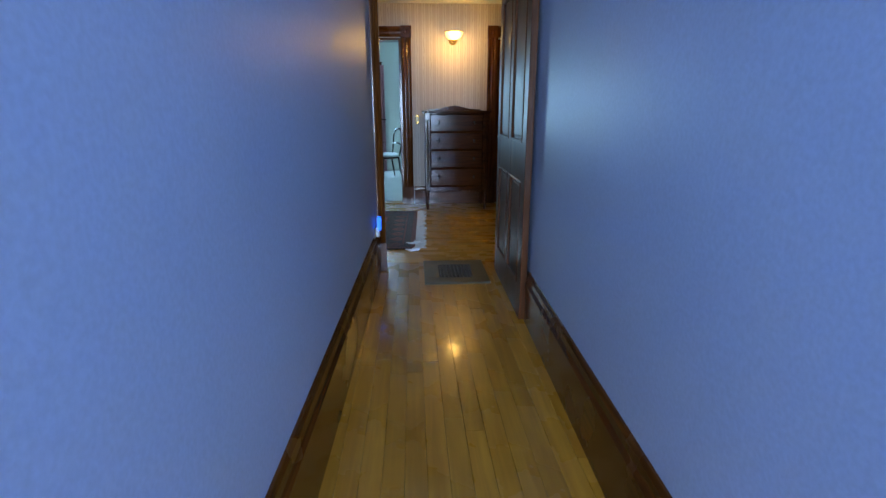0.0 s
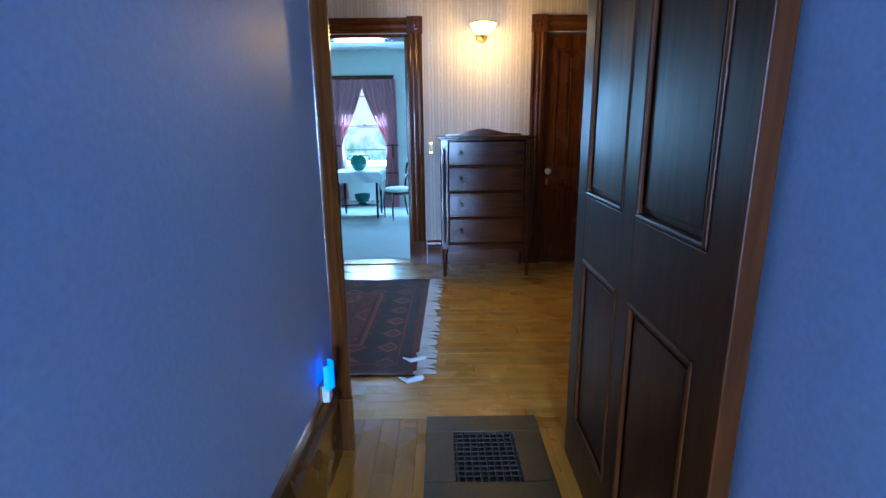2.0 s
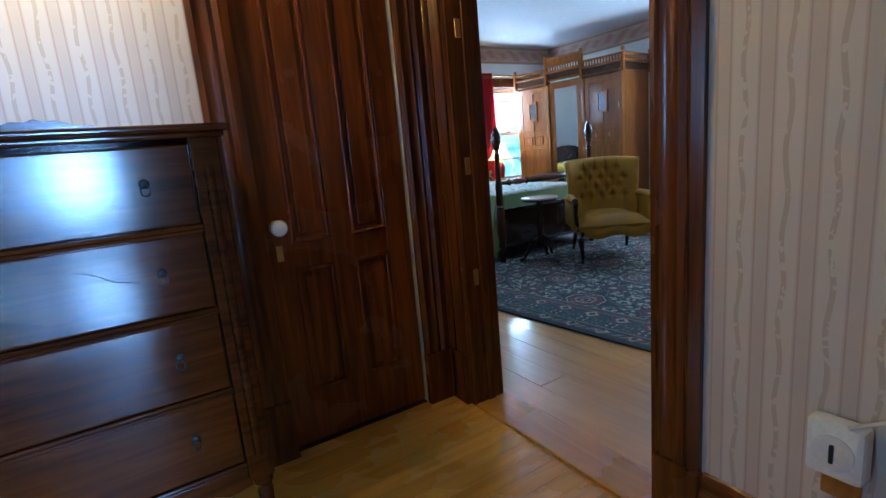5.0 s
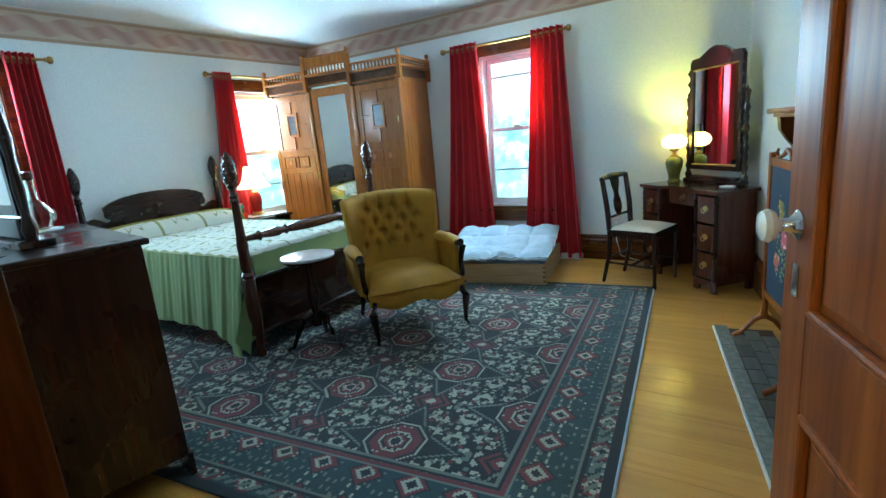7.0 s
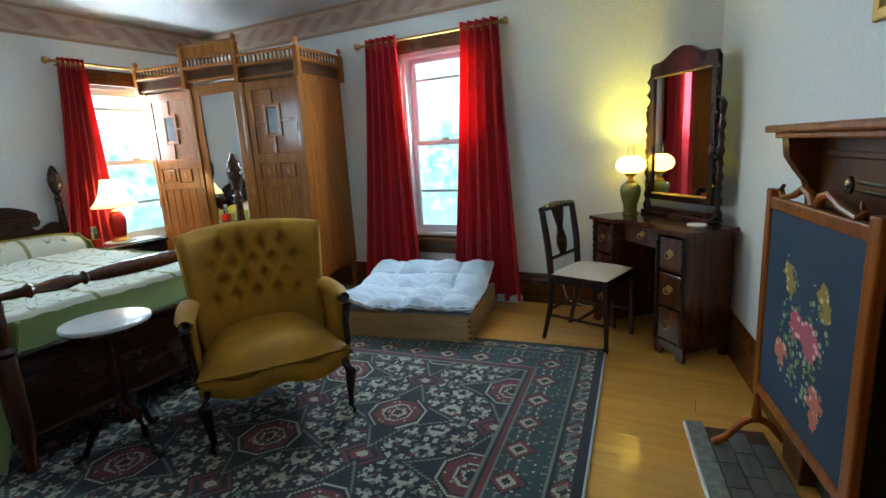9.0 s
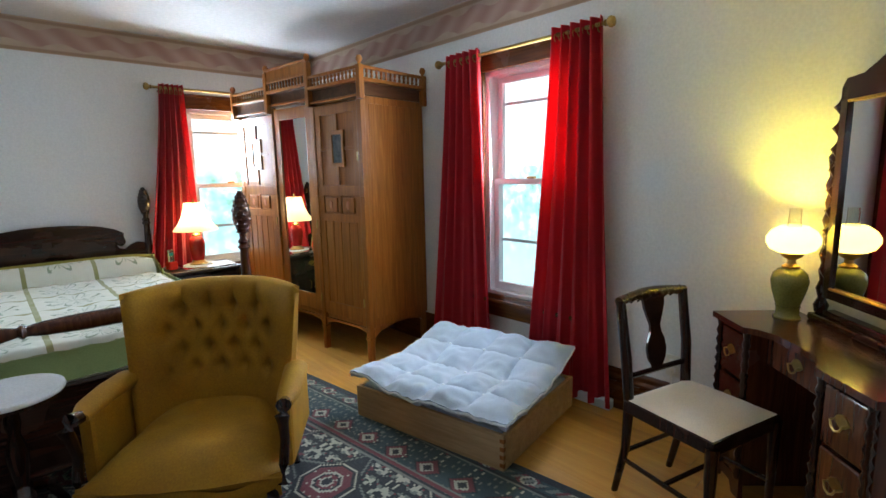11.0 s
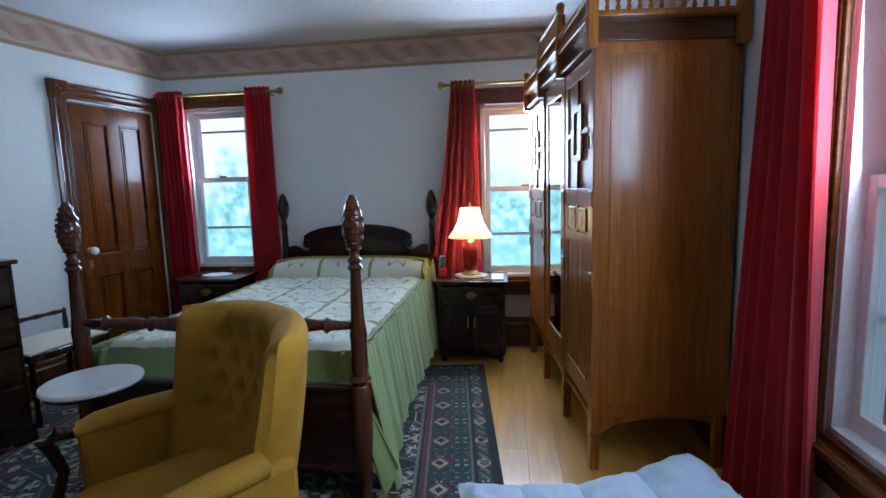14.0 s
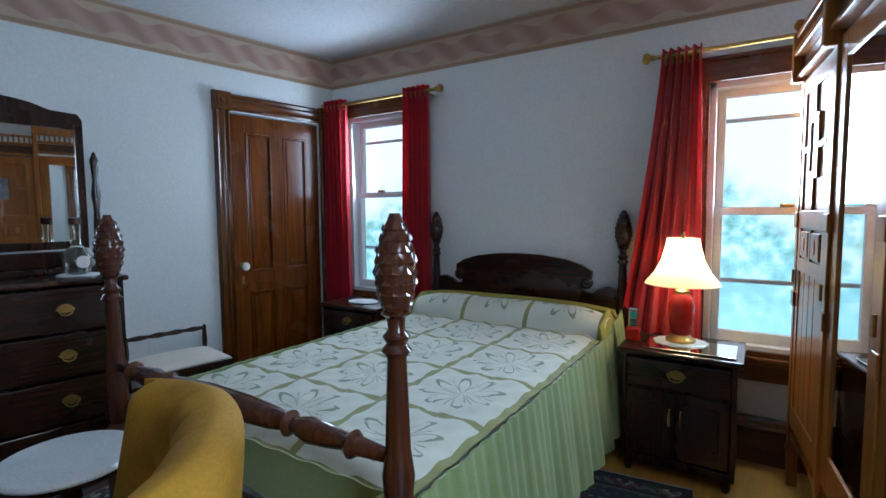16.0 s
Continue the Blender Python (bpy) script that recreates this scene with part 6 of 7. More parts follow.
for x, y, up in ((-0.885, -WD - 0.03, 0.0), (-0.3, -WD - 0.03, 0.1), (0.3, -WD - 0.03, 0.1), (0.915, -WD - 0.03, 0.0), (0.915, -0.02, 0.0)):
    s = Shape().box((x - 0.022, y - 0.022, HT - 0.03), (x + 0.022, y + 0.022, HT + 0.19 + up), 0.006)
    part("corner_post", s, M_OAK, wd)
    part("ball_finial", Shape().lathe([(0.018, 0.19), (0.01, 0.2), (0.022, 0.215), (0.024, 0.23), (0.014, 0.248), (0, 0.252)], (x, y, HT + up), 14), M_OAK, wd)

# small furniture round the bed
tb = thing("pedestal_table", "small round white marble table on a dark tripod", "side table", pose(3.97, 8.35, 0))
part("tabletop", Shape().lathe([(0.155, 0.605), (0.168, 0.608), (0.172, 0.616), (0.168, 0.625), (0.15, 0.627), (0.0, 0.627)], seg=36), M_MARBLE, tb, "white marble top")
part("ring", Shape().lathe([(0.15, 0.588), (0.158, 0.592), (0.158, 0.605), (0.14, 0.605)], seg=30), M_MAHOG, tb)
part("column", Shape().lathe([(0.03, 0.15), (0.038, 0.2), (0.022, 0.26), (0.034, 0.34), (0.036, 0.40), (0.018, 0.46), (0.026, 0.5), (0.02, 0.55), (0.05, 0.59)], seg=16), M_MAHOG, tb)
for k in range(3):
    a = radians(30 + 120 * k)
    c, q = math.cos(a), math.sin(a)
    part("leg", Shape().tube([(0.02 * c, 0.02 * q, 0.24), (0.09 * c, 0.09 * q, 0.21), (0.13 * c, 0.13 * q, 0.12), (0.17 * c, 0.17 * q, 0.04), (0.215 * c, 0.215 * q, 0.028)], [0.024, 0.024, 0.018, 0.014, 0.016], 8), M_MAHOG, tb)

# tufted armchair; front faces -y, origin under its middle
ac = thing("armchair", "gold velvet armchair with a button-tufted back and dark wooden arms", "armchair", pose(4.545, 8.04, 0, 0, 0, -36))
buttons = [((i + (0.5 if j % 2 else 0)) * 0.105 - 0.21, 0.56 + 0.085 * j) for j in range(4) for i in range(5 - j % 2)]


def rim_roll(a, v):
    """0 over the field of the back, rising to 1 round its padded rim."""
    e = min(1.0, math.hypot(max(0.0, v - 0.90) / 0.10, max(0.0, abs(a) - 0.84) / 0.16))
    return 1 - math.sqrt(max(0.0, 1 - e * e))


def back_face(a, v, front):
    wide = 0.305 + 0.055 * v
    wrap = 0.19 * abs(a) ** 2.6
    x = a * wide
    z = (0.36 + 0.56 * v if front else 0.26 + 0.66 * v) - 0.012 * abs(a) ** 3 + 0.015 * v * math.cos(a * 1.5)
    y = 0.195 + 0.10 * v - wrap if front else 0.295 + 0.10 * v - 0.175 * abs(a) ** 2.6 + 0.015 * math.sin(math.pi * v)
    return x, y, z


def back_front(u, v):
    a = (u - 0.5) * 2
    x, y, z = back_face(a, v, True)
    dent = 0.0
    for bx, bz in buttons:
        q = (x - bx) ** 2 + (z - bz) ** 2
        dent += 0.036 * math.exp(-q / 0.0006) + 0.013 * math.exp(-((x - bx) ** 2) / 0.0001) * math.exp(-q / 0.004)
        if bz > 0.80 and z > bz:
            dent += 0.011 * math.exp(-((x - bx) ** 2) / 0.00012)
    r = rim_roll(a, v)
    y += -0.024 * (1 - abs(a) ** 6) + dent * (1 - 0.6 * r)
    return x, y + (0.5 * (y + back_face(a, v, False)[1]) - y) * r, z


def back_rear(u, v):
    a = (u - 0.5) * 2
    x, y, z = back_face(a, v, False)
    r = rim_roll(a, v)
    return x, y + (0.5 * (y + back_face(a, v, True)[1]) - y) * r, z


bk = Shape().sheet(back_front, 64, 54)
n0, NU, NV = len(bk.v), 64, 54
rear = Shape().sheet(back_rear, 64, 54)
bk.v += rear.v
bk.f += [tuple(k + n0 for k in q)[::-1] for q in rear.f]
wv = NV + 1
rim = [(i * wv + NV, (i + 1) * wv + NV) for i in range(NU)] + [(j, j + 1) for j in range(NV)] + [(NU * wv + j + 1, NU * wv + j) for j in range(NV)] + [((i + 1) * wv, i * wv) for i in range(NU)]
bk.f += [(a, b, b + n0, a + n0) for a, b in rim]
back_part = part("backrest", bk, M_GOLD, ac, "button-tufted velvet back")
for bx, bz in buttons:
    v = (bz - 0.36) / 0.56
    a = bx / (0.305 + 0.055 * v)
    y = back_front(a / 2 + 0.5, v)[1]
    part("button", Shape().lathe([(0.011, 0), (0.009, 0.004), (0.0, 0.006)], m=Matrix.Translation((bx, y, bz)) @ Matrix.Rotation(radians(90), 4, "X"), seg=10), M_GOLD, back_part)


def seat_top(u, v):
    a, d = (u - 0.5) * 2, v
    x = a * (0.27 + 0.07 * (1 - d))
    y = -0.36 + 0.58 * d + 0.05 * abs(a) ** 2 * (1 - d)
    z = 0.335 + 0.095 * (1 - abs(a) ** 5) * (math.sin(math.pi * min(1, max(0.0, d * 1.6 + 0.04)) / 1.0 if d < 0.3 else math.pi / 2)) + 0.004 * noise.noise((x * 12, y * 12, 1))
    return (x, y, z)


part("seat", Shape().sheet(seat_top, 40, 40, 0.05), M_GOLD, ac, "sprung velvet seat")
part("seat_apron", Shape().sheet(lambda u, v: ((u - 0.5) * 2 * 0.335, -0.35 + 0.05 * (2 * u - 1) ** 2 - 0.012 * math.sin(math.pi * v), 0.26 - 0.035 * math.sin(2 * math.pi * u) ** 2 + 0.09 * v), 40, 8, 0.02).box((-0.31, -0.28, 0.24), (0.31, 0.22, 0.33), 0.01), M_GOLD, ac)
for sx in (-1, 1):
    arm = part("arm", Shape().tube([(sx * 0.335, 0.10, 0.57), (sx * 0.345, -0.02, 0.575), (sx * 0.35, -0.14, 0.57), (sx * 0.345, -0.21, 0.56)], [0.05, 0.048, 0.045, 0.03], 14, flat=0.75), M_GOLD, ac, "padded velvet arm")
    part("arm_panel", Shape().box((sx * 0.34 - 0.024, -0.20, 0.30), (sx * 0.34 + 0.024, 0.20, 0.56), 0.02), M_GOLD, arm)
    part("arm_knuckle", Shape().tube([(sx * 0.345, -0.19, 0.56), (sx * 0.35, -0.25, 0.572), (sx * 0.35, -0.285, 0.55), (sx * 0.348, -0.27, 0.522), (sx * 0.345, -0.245, 0.44), (sx * 0.34, -0.27, 0.36), (sx * 0.335, -0.30, 0.30)], [0.022, 0.028, 0.026, 0.02, 0.017, 0.018, 0.022], 10), M_MAHOG, arm, "carved dark wooden arm end")
    part("front_leg", Shape().tube([(sx * 0.30, -0.30, 0.28), (sx * 0.325, -0.335, 0.22), (sx * 0.315, -0.33, 0.12), (sx * 0.31, -0.335, 0.05), (sx * 0.325, -0.36, 0.018)], [0.03, 0.03, 0.018, 0.014, 0.02], 10), M_MAHOG, ac, "dark cabriole leg")
    part("rear_leg", Shape().tube([(sx * 0.25, 0.20, 0.28), (sx * 0.26, 0.25, 0.15), (sx * 0.27, 0.31, 0.012)], [0.024, 0.019, 0.015], 8), M_MAHOG, ac)

# low pine box with a tufted cushion under the east window
bx = thing("pet_bed_box", "low raw pine box used as a pet bed", "box", pose(5.895, 7.92, 0, 0, 0, 10))
for nm, lo, hi in (("front_board", (-0.40, -0.48, 0.012), (-0.38, 0.48, 0.19)), ("back_board", (0.38, -0.48, 0.012), (0.40, 0.48, 0.19)), ("end_board", (-0.38, -0.48, 0.012), (0.38, -0.46, 0.19)), ("end_board", (-0.38, 0.46, 0.012), (0.38, 0.48, 0.19)), ("bottom_board", (-0.38, -0.46, 0.014), (0.38, 0.46, 0.03))):
    part(nm, Shape().box(lo, hi, 0.004), M_BOX, bx)
for i in range(4):
    part("dovetail", Shape().box((-0.4015, -0.482, 0.03 + i * 0.04), (-0.385, -0.459, 0.05 + i * 0.04), 0.001), M_OAK, bx)
single("pet_mattress", Shape().box((-0.385, -0.465, 0.033), (0.375, 0.465, 0.205), 0.04), M_SPECK, "speckled grey mattress inside the box", "mattress", pose(5.895, 7.92, 0, 0, 0, 10))


def tufts(u, v):
    x, y = (u - 0.5) * 0.86, (v - 0.5) * 0.98
    n = 4.0
    du, dv = (u * n) % 1 - 0.5, (v * n) % 1 - 0.5
    puff = 0.046 * (math.cos(math.pi * du) * math.cos(math.pi * dv)) ** 0.55
    rim = min(u, 1 - u, v, 1 - v)
    puff *= min(1, rim / 0.06 + 0.25)
    lift = 0.10 * max(0, u - 0.55) / 0.45 + 0.05 * max(0, v - 0.75) * 4 * max(0, 0.4 - u) * 2.5
    crease = 0.018 * noise.noise((x * 7, y * 7, 4)) + 0.010 * (1 - abs(noise.noise((x * 14 + 3 * y, y * 14, 7))) * 2.2)
    sag = -0.018 * math.exp(-((u - 0.5) ** 2 + (v - 0.5) ** 2) / 0.06)
    return (x * (1 - 0.02 * math.sin(v * 9)), y, 0.245 + puff + lift + crease + sag)


cu = thing("pet_cushion", "pale grey tufted cushion lying rumpled in the box", "cushion", pose(5.90, 7.93, 0, 0, 0, 12))
part("cover", Shape().sheet(tufts, 72, 72, 0.035), M_GREY, cu)
loop = [tufts(0, i / 24) for i in range(25)] + [tufts(i / 24, 1) for i in range(1, 25)] + [tufts(1, 1 - i / 24) for i in range(1, 25)] + [tufts(1 - i / 24, 0) for i in range(1, 25)]
part("piping", Shape().tube([(x, y, z - 0.012) for x, y, z in loop], 0.006, 6), M_LINEN, cu, "white corded edge")
for i in range(1, 4):
    for j in range(1, 4):
        x, y, z = tufts(i / 4, j / 4)
        part("tuft_knot", Shape().lathe([(0.009, -0.004), (0.007, 0.003), (0, 0.005)], (x, y, z), 8), M_LINEN, cu)

# kneehole vanity across the corner; front faces -y
va = thing("vanity_table", "red mahogany kneehole vanity with turned corner columns", "vanity", pose(6.235, 6.215, 0, 0, 0, -135.4))
VW, VD, VH = 0.42, 0.33, 0.745
top_out = [(-VW - 0.02, 0.005), (-VW - 0.02, -VD - 0.02), (-0.20, -VD - 0.02), (-0.17, -VD + 0.02), (-0.1, -VD + 0.05), (0.1, -VD + 0.05), (0.17, -VD + 0.02), (0.20, -VD - 0.02), (VW + 0.02, -VD - 0.02), (VW + 0.02, 0.005)]
n = len(top_out)
s = Shape()
s.add([(x, y, VH - 0.025) for x, y in top_out] + [(x, y, VH) for x, y in top_out], [tuple(range(n))[::-1], tuple(range(n, 2 * n))] + [(i, (i + 1) % n, (i + 1) % n + n, i + n) for i in range(n)])
part("top", s, M_REDMAHOG, va, "polished shaped top")
for sx in (-1, 1):
    x0, x1 = sorted((sx * 0.195, sx * VW))
    ped = part("pedestal", Shape().box((x0, -VD + 0.01, 0.06), (x0 + 0.016, -0.005, VH - 0.025), 0.002).box((x1 - 0.016, -VD + 0.01, 0.06), (x1, -0.005, VH - 0.025), 0.002).box((x0, -0.02, 0.06), (x1, -0.005, VH - 0.025)).box((x0, -VD + 0.01, 0.06), (x1, -0.005, 0.09), 0.003).prism([(x0, 0.09), (x0, 0.0), (x0 + 0.05, 0.0), (x0 + 0.07, 0.045), (x1 - 0.07, 0.045), (x1 - 0.05, 0.0), (x1, 0.0), (x1, 0.09)], -VD + 0.004, -VD + 0.024), M_REDMAHOG, va)
    part("rear_foot", Shape().box((x1 - 0.04 if sx > 0 else x0, -0.045, 0), (x1 if sx > 0 else x0 + 0.04, -0.005, 0.07), 0.004), M_REDMAHOG, va)
    for i, (a, b) in enumerate(((0.10, 0.29), (0.305, 0.495), (0.51, 0.70))):
        dr = part("drawer", Shape().box((x0 + 0.028, -VD, a), (x1 - 0.028, -0.03, b), 0.006), M_REDMAHOG, ped)
        pull(va, (x0 + x1) / 2, -VD, (a + b) / 2 + 0.008, 0.05)
    for x in (x0 + 0.013, x1 - 0.013):
        prof = [(0.013, 0.09)]
        for k in range(14):
            z = 0.11 + k * 0.043
            prof += [(0.017, z), (0.010, z + 0.021)]
        prof += [(0.015, 0.718)]
        part("column", Shape().lathe(prof, (x, -VD + 0.002, 0), 10), M_MAHOG, ped, "barley-turned corner column")
part("kneehole_drawer", Shape().box((-0.18, -VD + 0.065, 0.60), (0.18, -0.03, 0.715), 0.006), M_REDMAHOG, va)
pull(va, 0, -VD + 0.065, 0.665, 0.05)
part("back_panel", Shape().box((-0.2, -0.02, 0.08), (0.2, -0.005, VH - 0.025)), M_MAHOG, va)

mr = thing("swing_mirror", "tall dark carved swing mirror standing on the vanity", "mirror", pose(6.24, 6.215, VH, 0, 0, -138.0))


def mirror_frame(w, z0, z1, crest):
    o = [(-w, z0), (-w, z1), (-w + 0.02, z1 + 0.03), (-w * 0.62, z1 + 0.035), (-w * 0.42, z1 + 0.06), (-w * 0.25, z1 + crest), (0, z1 + crest * 1.15), (w * 0.25, z1 + crest), (w * 0.42, z1 + 0.06), (w * 0.62, z1 + 0.035), (w - 0.02, z1 + 0.03), (w, z1), (w, z0)]
    s = Shape()
    i = w - 0.035
    hi = z1 - 0.05
    s.prism([(-w, z0), (-w, z1), (-i, z1), (-i, z0)], -0.02, 0.012).prism([(i, z0), (i, z1), (w, z1), (w, z0)], -0.02, 0.012)
    s.box((-i, -0.02, z0), (i, 0.012, z0 + 0.04), 0.004)
    s.prism([(-w, hi)] + o[1:-1] + [(w, hi)], -0.02, 0.012)
    return s, i, hi


fs, inner, hi = mirror_frame(0.275, 0.10, 0.92, 0.085)
f = part("frame", fs, M_MAHOG, mr, "scroll-topped dark frame")
part("glass", Shape().box((-inner, -0.008, 0.14), (inner, -0.002, hi)), M_MIRROR, f, "mirror glass")
for z in (hi - 0.004, 0.142):
    part("gilt_bead", Shape().tube([(-inner + 0.004, -0.018, z), (inner - 0.004, -0.018, z)], 0.006, 6), M_BRASS, f, "gilt beading")
part("base_rail", Shape().box((-0.31, -0.05, 0.0), (0.31, 0.04, 0.03), 0.008).box((-0.25, -0.03, 0.03), (0.25, 0.02, 0.055), 0.006), M_MAHOG, mr)
for sx in (-1, 1):
    prof = [(0.022, 0.03), (0.028, 0.06), (0.014, 0.09)]
    for k in range(7):
        prof += [(0.02 if k % 2 else 0.024, 0.13 + 0.07 * k), (0.013, 0.165 + 0.07 * k)]
    prof += [(0.02, 0.64), (0.024, 0.66), (0.0, 0.70)]
    part("upright", Shape().lathe(prof, (sx * 0.305, 0, 0), 12), M_MAHOG, mr, "turned upright")
    for k in range(9):
        part("carved_leaf", Shape().tube([(sx * 0.275, -0.012, 0.18 + k * 0.08), (sx * 0.292, -0.018, 0.21 + k * 0.08), (sx * 0.278, -0.014, 0.24 + k * 0.08)], [0.006, 0.013, 0.005], 6), M_MAHOG, f)

lp = thing("oil_lamp", "lit parlour lamp with opal shade, chimney and olive glass body", "table lamp", pose(6.40, 6.52, VH) @ Matrix.Scale(0.88, 4))
part("foot", Shape().lathe([(0.058, 0), (0.06, 0.008), (0.05, 0.02), (0.05, 0.05), (0.055, 0.06)], seg=8), M_OLIVEGLASS, lp, "stepped olive foot")
part("font", Shape().lathe([(0.048, 0.058), (0.055, 0.08), (0.072, 0.14), (0.078, 0.18), (0.07, 0.215), (0.05, 0.235), (0.035, 0.24)], seg=26), M_OLIVEGLASS, lp, "ribbed olive green glass body")
part("burner", Shape().lathe([(0.034, 0.238), (0.038, 0.25), (0.02, 0.262), (0.018, 0.28), (0.04, 0.295), (0.05, 0.31), (0.05, 0.318), (0.02, 0.318)], seg=22), M_BRASS, lp)
part("shade", Shape().lathe([(0.06, 0.315), (0.09, 0.33), (0.108, 0.36), (0.108, 0.385), (0.09, 0.415), (0.062, 0.435), (0.055, 0.44), (0.05, 0.43), (0.08, 0.40), (0.085, 0.36), (0.05, 0.325)], seg=32), M_OPAL, lp, "lit opal glass shade")
part("chimney", Shape().lathe([(0.03, 0.42), (0.026, 0.46), (0.024, 0.52), (0.022, 0.52), (0.024, 0.46), (0.027, 0.42)], seg=20), M_VASE, lp, "clear glass chimney")
doily("doily", pose(5.96, 6.11, VH + 0.002, 0, 0, 30), 0.055, 0.05, "small tan crocheted mat on the vanity")

# vase-backed chair; front faces -y
sc = thing("vanity_chair", "dark mahogany chair with vase splat and cream drop-in seat", "chair", pose(5.95, 6.69, 0, 0, 0, -15))


def chair_legs(o, w, d, h, top, mat):
    for sx in (-1, 1):
        part("front_leg", Shape().lathe([(0.012, 0.0), (0.016, 0.02), (0.013, 0.06), (0.017, 0.2), (0.022, 0.33), (0.024, h)], (sx * w, -d, 0), 12), mat, o)
        part("rear_leg", Shape().tube([(sx * w * 0.93, d + 0.06, 0.0), (sx * w * 0.93, d + 0.01, 0.22), (sx * w * 0.93, d, h), (sx * w * 0.98, d + 0.015, h + 0.2), (sx * w, d + 0.05, top - 0.03)], [0.014, 0.018, 0.022, 0.022, 0.02], 10), mat, o)
        part("side_stretcher", Shape().tube([(sx * w, -d, 0.17), (sx * w * 0.94, d + 0.015, 0.17)], 0.01, 8), mat, o)
    part("middle_stretcher", Shape().tube([(-w, 0, 0.17), (w, 0, 0.17)], 0.01, 8), mat, o)
    part("rear_stretcher", Shape().tube([(-w * 0.93, d + 0.02, 0.2), (w * 0.93, d + 0.02, 0.2)], 0.01, 8), mat, o)
    part("seat_frame", Shape().box((-w - 0.012, -d - 0.012, h - 0.03), (w + 0.012, -d + 0.018, h + 0.025), 0.005).box((-w - 0.01, -d, h - 0.03), (-w + 0.02, d + 0.01, h + 0.025), 0.005).box((w - 0.02, -d, h - 0.03), (w + 0.01, d + 0.01, h + 0.025), 0.005).box((-w, d - 0.015, h - 0.03), (w, d + 0.012, h + 0.025), 0.005), mat, o)


def pad(w, d, z, puff):
    def fn(u, v):
        a, b = 2 * u - 1, 2 * v - 1
        return (a * w, b * d, z + puff * (1 - abs(a) ** 4) * (1 - abs(b) ** 4))
    return Shape().sheet(fn, 22, 22, 0.012)


chair_legs(sc, 0.19, 0.185, 0.42, 0.875, M_MAHOG)
part("seat", pad(0.195, 0.188, 0.446, 0.032), M_SEAT, sc, "cream patterned seat pad")
crest = bow((-0.20, 0.235, 0.845), (0.20, 0.235, 0.845), 10, (0, 0.02, 0.012))
part("crest_rail", Shape().tube(crest, [0.02, 0.02, 0.021, 0.021, 0.022, 0.022, 0.022, 0.021, 0.021, 0.02, 0.02], 10), M_MAHOG, sc, "rope-turned crest rail")
for k in range(9):
    q = Vector(crest[1]).lerp(Vector(crest[-2]), k / 8)
    part("rope_bead", Shape().tube([q + Vector((-0.010, -0.004, -0.018)), q + Vector((0.0, -0.021, 0.003)), q + Vector((0.010, -0.004, 0.02))], 0.005, 6), M_MAHOG, sc)
part("lower_rail", Shape().tube([(-0.18, 0.195, 0.535), (0.18, 0.195, 0.535)], 0.012, 8), M_MAHOG, sc)
half = [(0.03, 0.53), (0.03, 0.55), (0.05, 0.58), (0.058, 0.62), (0.05, 0.66), (0.032, 0.69), (0.028, 0.72), (0.045, 0.76), (0.06, 0.80), (0.066, 0.84)]
vase_o = [(-x, z) for x, z in half] + [(x, z) for x, z in half[::-1]]
sl = Shape().prism(vase_o, -0.006, 0.006)
sl.v = [(x, y + 0.195 + (z - 0.53) * 0.13, z) for x, y, z in sl.v]
part("splat", sl, M_MAHOG, sc, "vase-shaped back splat")

# outlet beside the vanity
ou = thing("wall_outlet", "ivory double outlet with a lamp plug low on the wall", "outlet", pose(6.558, 7.03, 0.34, 0, 0, -90))
part("plate", Shape().box((-0.036, -0.005, -0.058), (0.036, 0, 0.058), 0.003), M_PLASTIC, ou)
for z in (-0.022, 0.022):
    part("socket", Shape().box((-0.016, -0.008, z - 0.014), (0.016, -0.004, z + 0.014), 0.003), M_WHITEPLASTIC, ou)
part("plug", Shape().box((-0.012, -0.03, -0.036), (0.012, -0.008, -0.01), 0.004), M_PLASTIC, ou)
single("lamp_cord", Shape().tube([(6.53, 7.03, 0.315), (6.52, 7.02, 0.2), (6.525, 6.98, 0.05), (6.53, 6.85, 0.012), (6.53, 6.7, 0.01)], 0.004, 6), M_PLASTIC, "ivory lamp flex hanging from the outlet", "cord")
single("baseboard_heater", Shape().box((6.47, 7.34, 0.0), (6.53, 8.72, 0.06), 0.01), M_SASH, "low white metal heating pipe cover under the window", "heater")

# dresser with mirror by the west wall; front faces -y
dr = thing("dresser", "very dark mahogany dresser with brass pulls", "dresser", pose(2.435, 8.50, 0, 0, 0, 79))
DW, DD, DH = 0.555, 0.45, 1.01
for x in (-DW, DW - 0.02):
    part("side_panel", Shape().box((x, -DD, 0.10), (x + 0.02, -0.002, DH - 0.025), 0.003), M_MAHOG, dr)
part("back_panel", Shape().box((-DW + 0.02, -0.02, 0.12), (DW - 0.02, -0.004, DH - 0.025)), M_MAHOG, dr)
part("bottom_board", Shape().box((-DW + 0.02, -DD + 0.01, 0.09), (DW - 0.02, -0.004, 0.12), 0.003), M_MAHOG, dr)
part("top", Shape().box((-DW - 0.02, -DD - 0.025, DH - 0.025), (DW + 0.02, 0.0, DH), 0.008), M_MAHOG_X, dr)
part("plinth", Shape().prism([(-DW - 0.01, 0.11), (-DW - 0.01, 0.0), (-DW + 0.09, 0.0), (-DW + 0.12, 0.05), (DW - 0.12, 0.05), (DW - 0.09, 0.0), (DW + 0.01, 0.0), (DW + 0.01, 0.11)], -DD - 0.012, -DD + 0.01), M_MAHOG_X, dr)
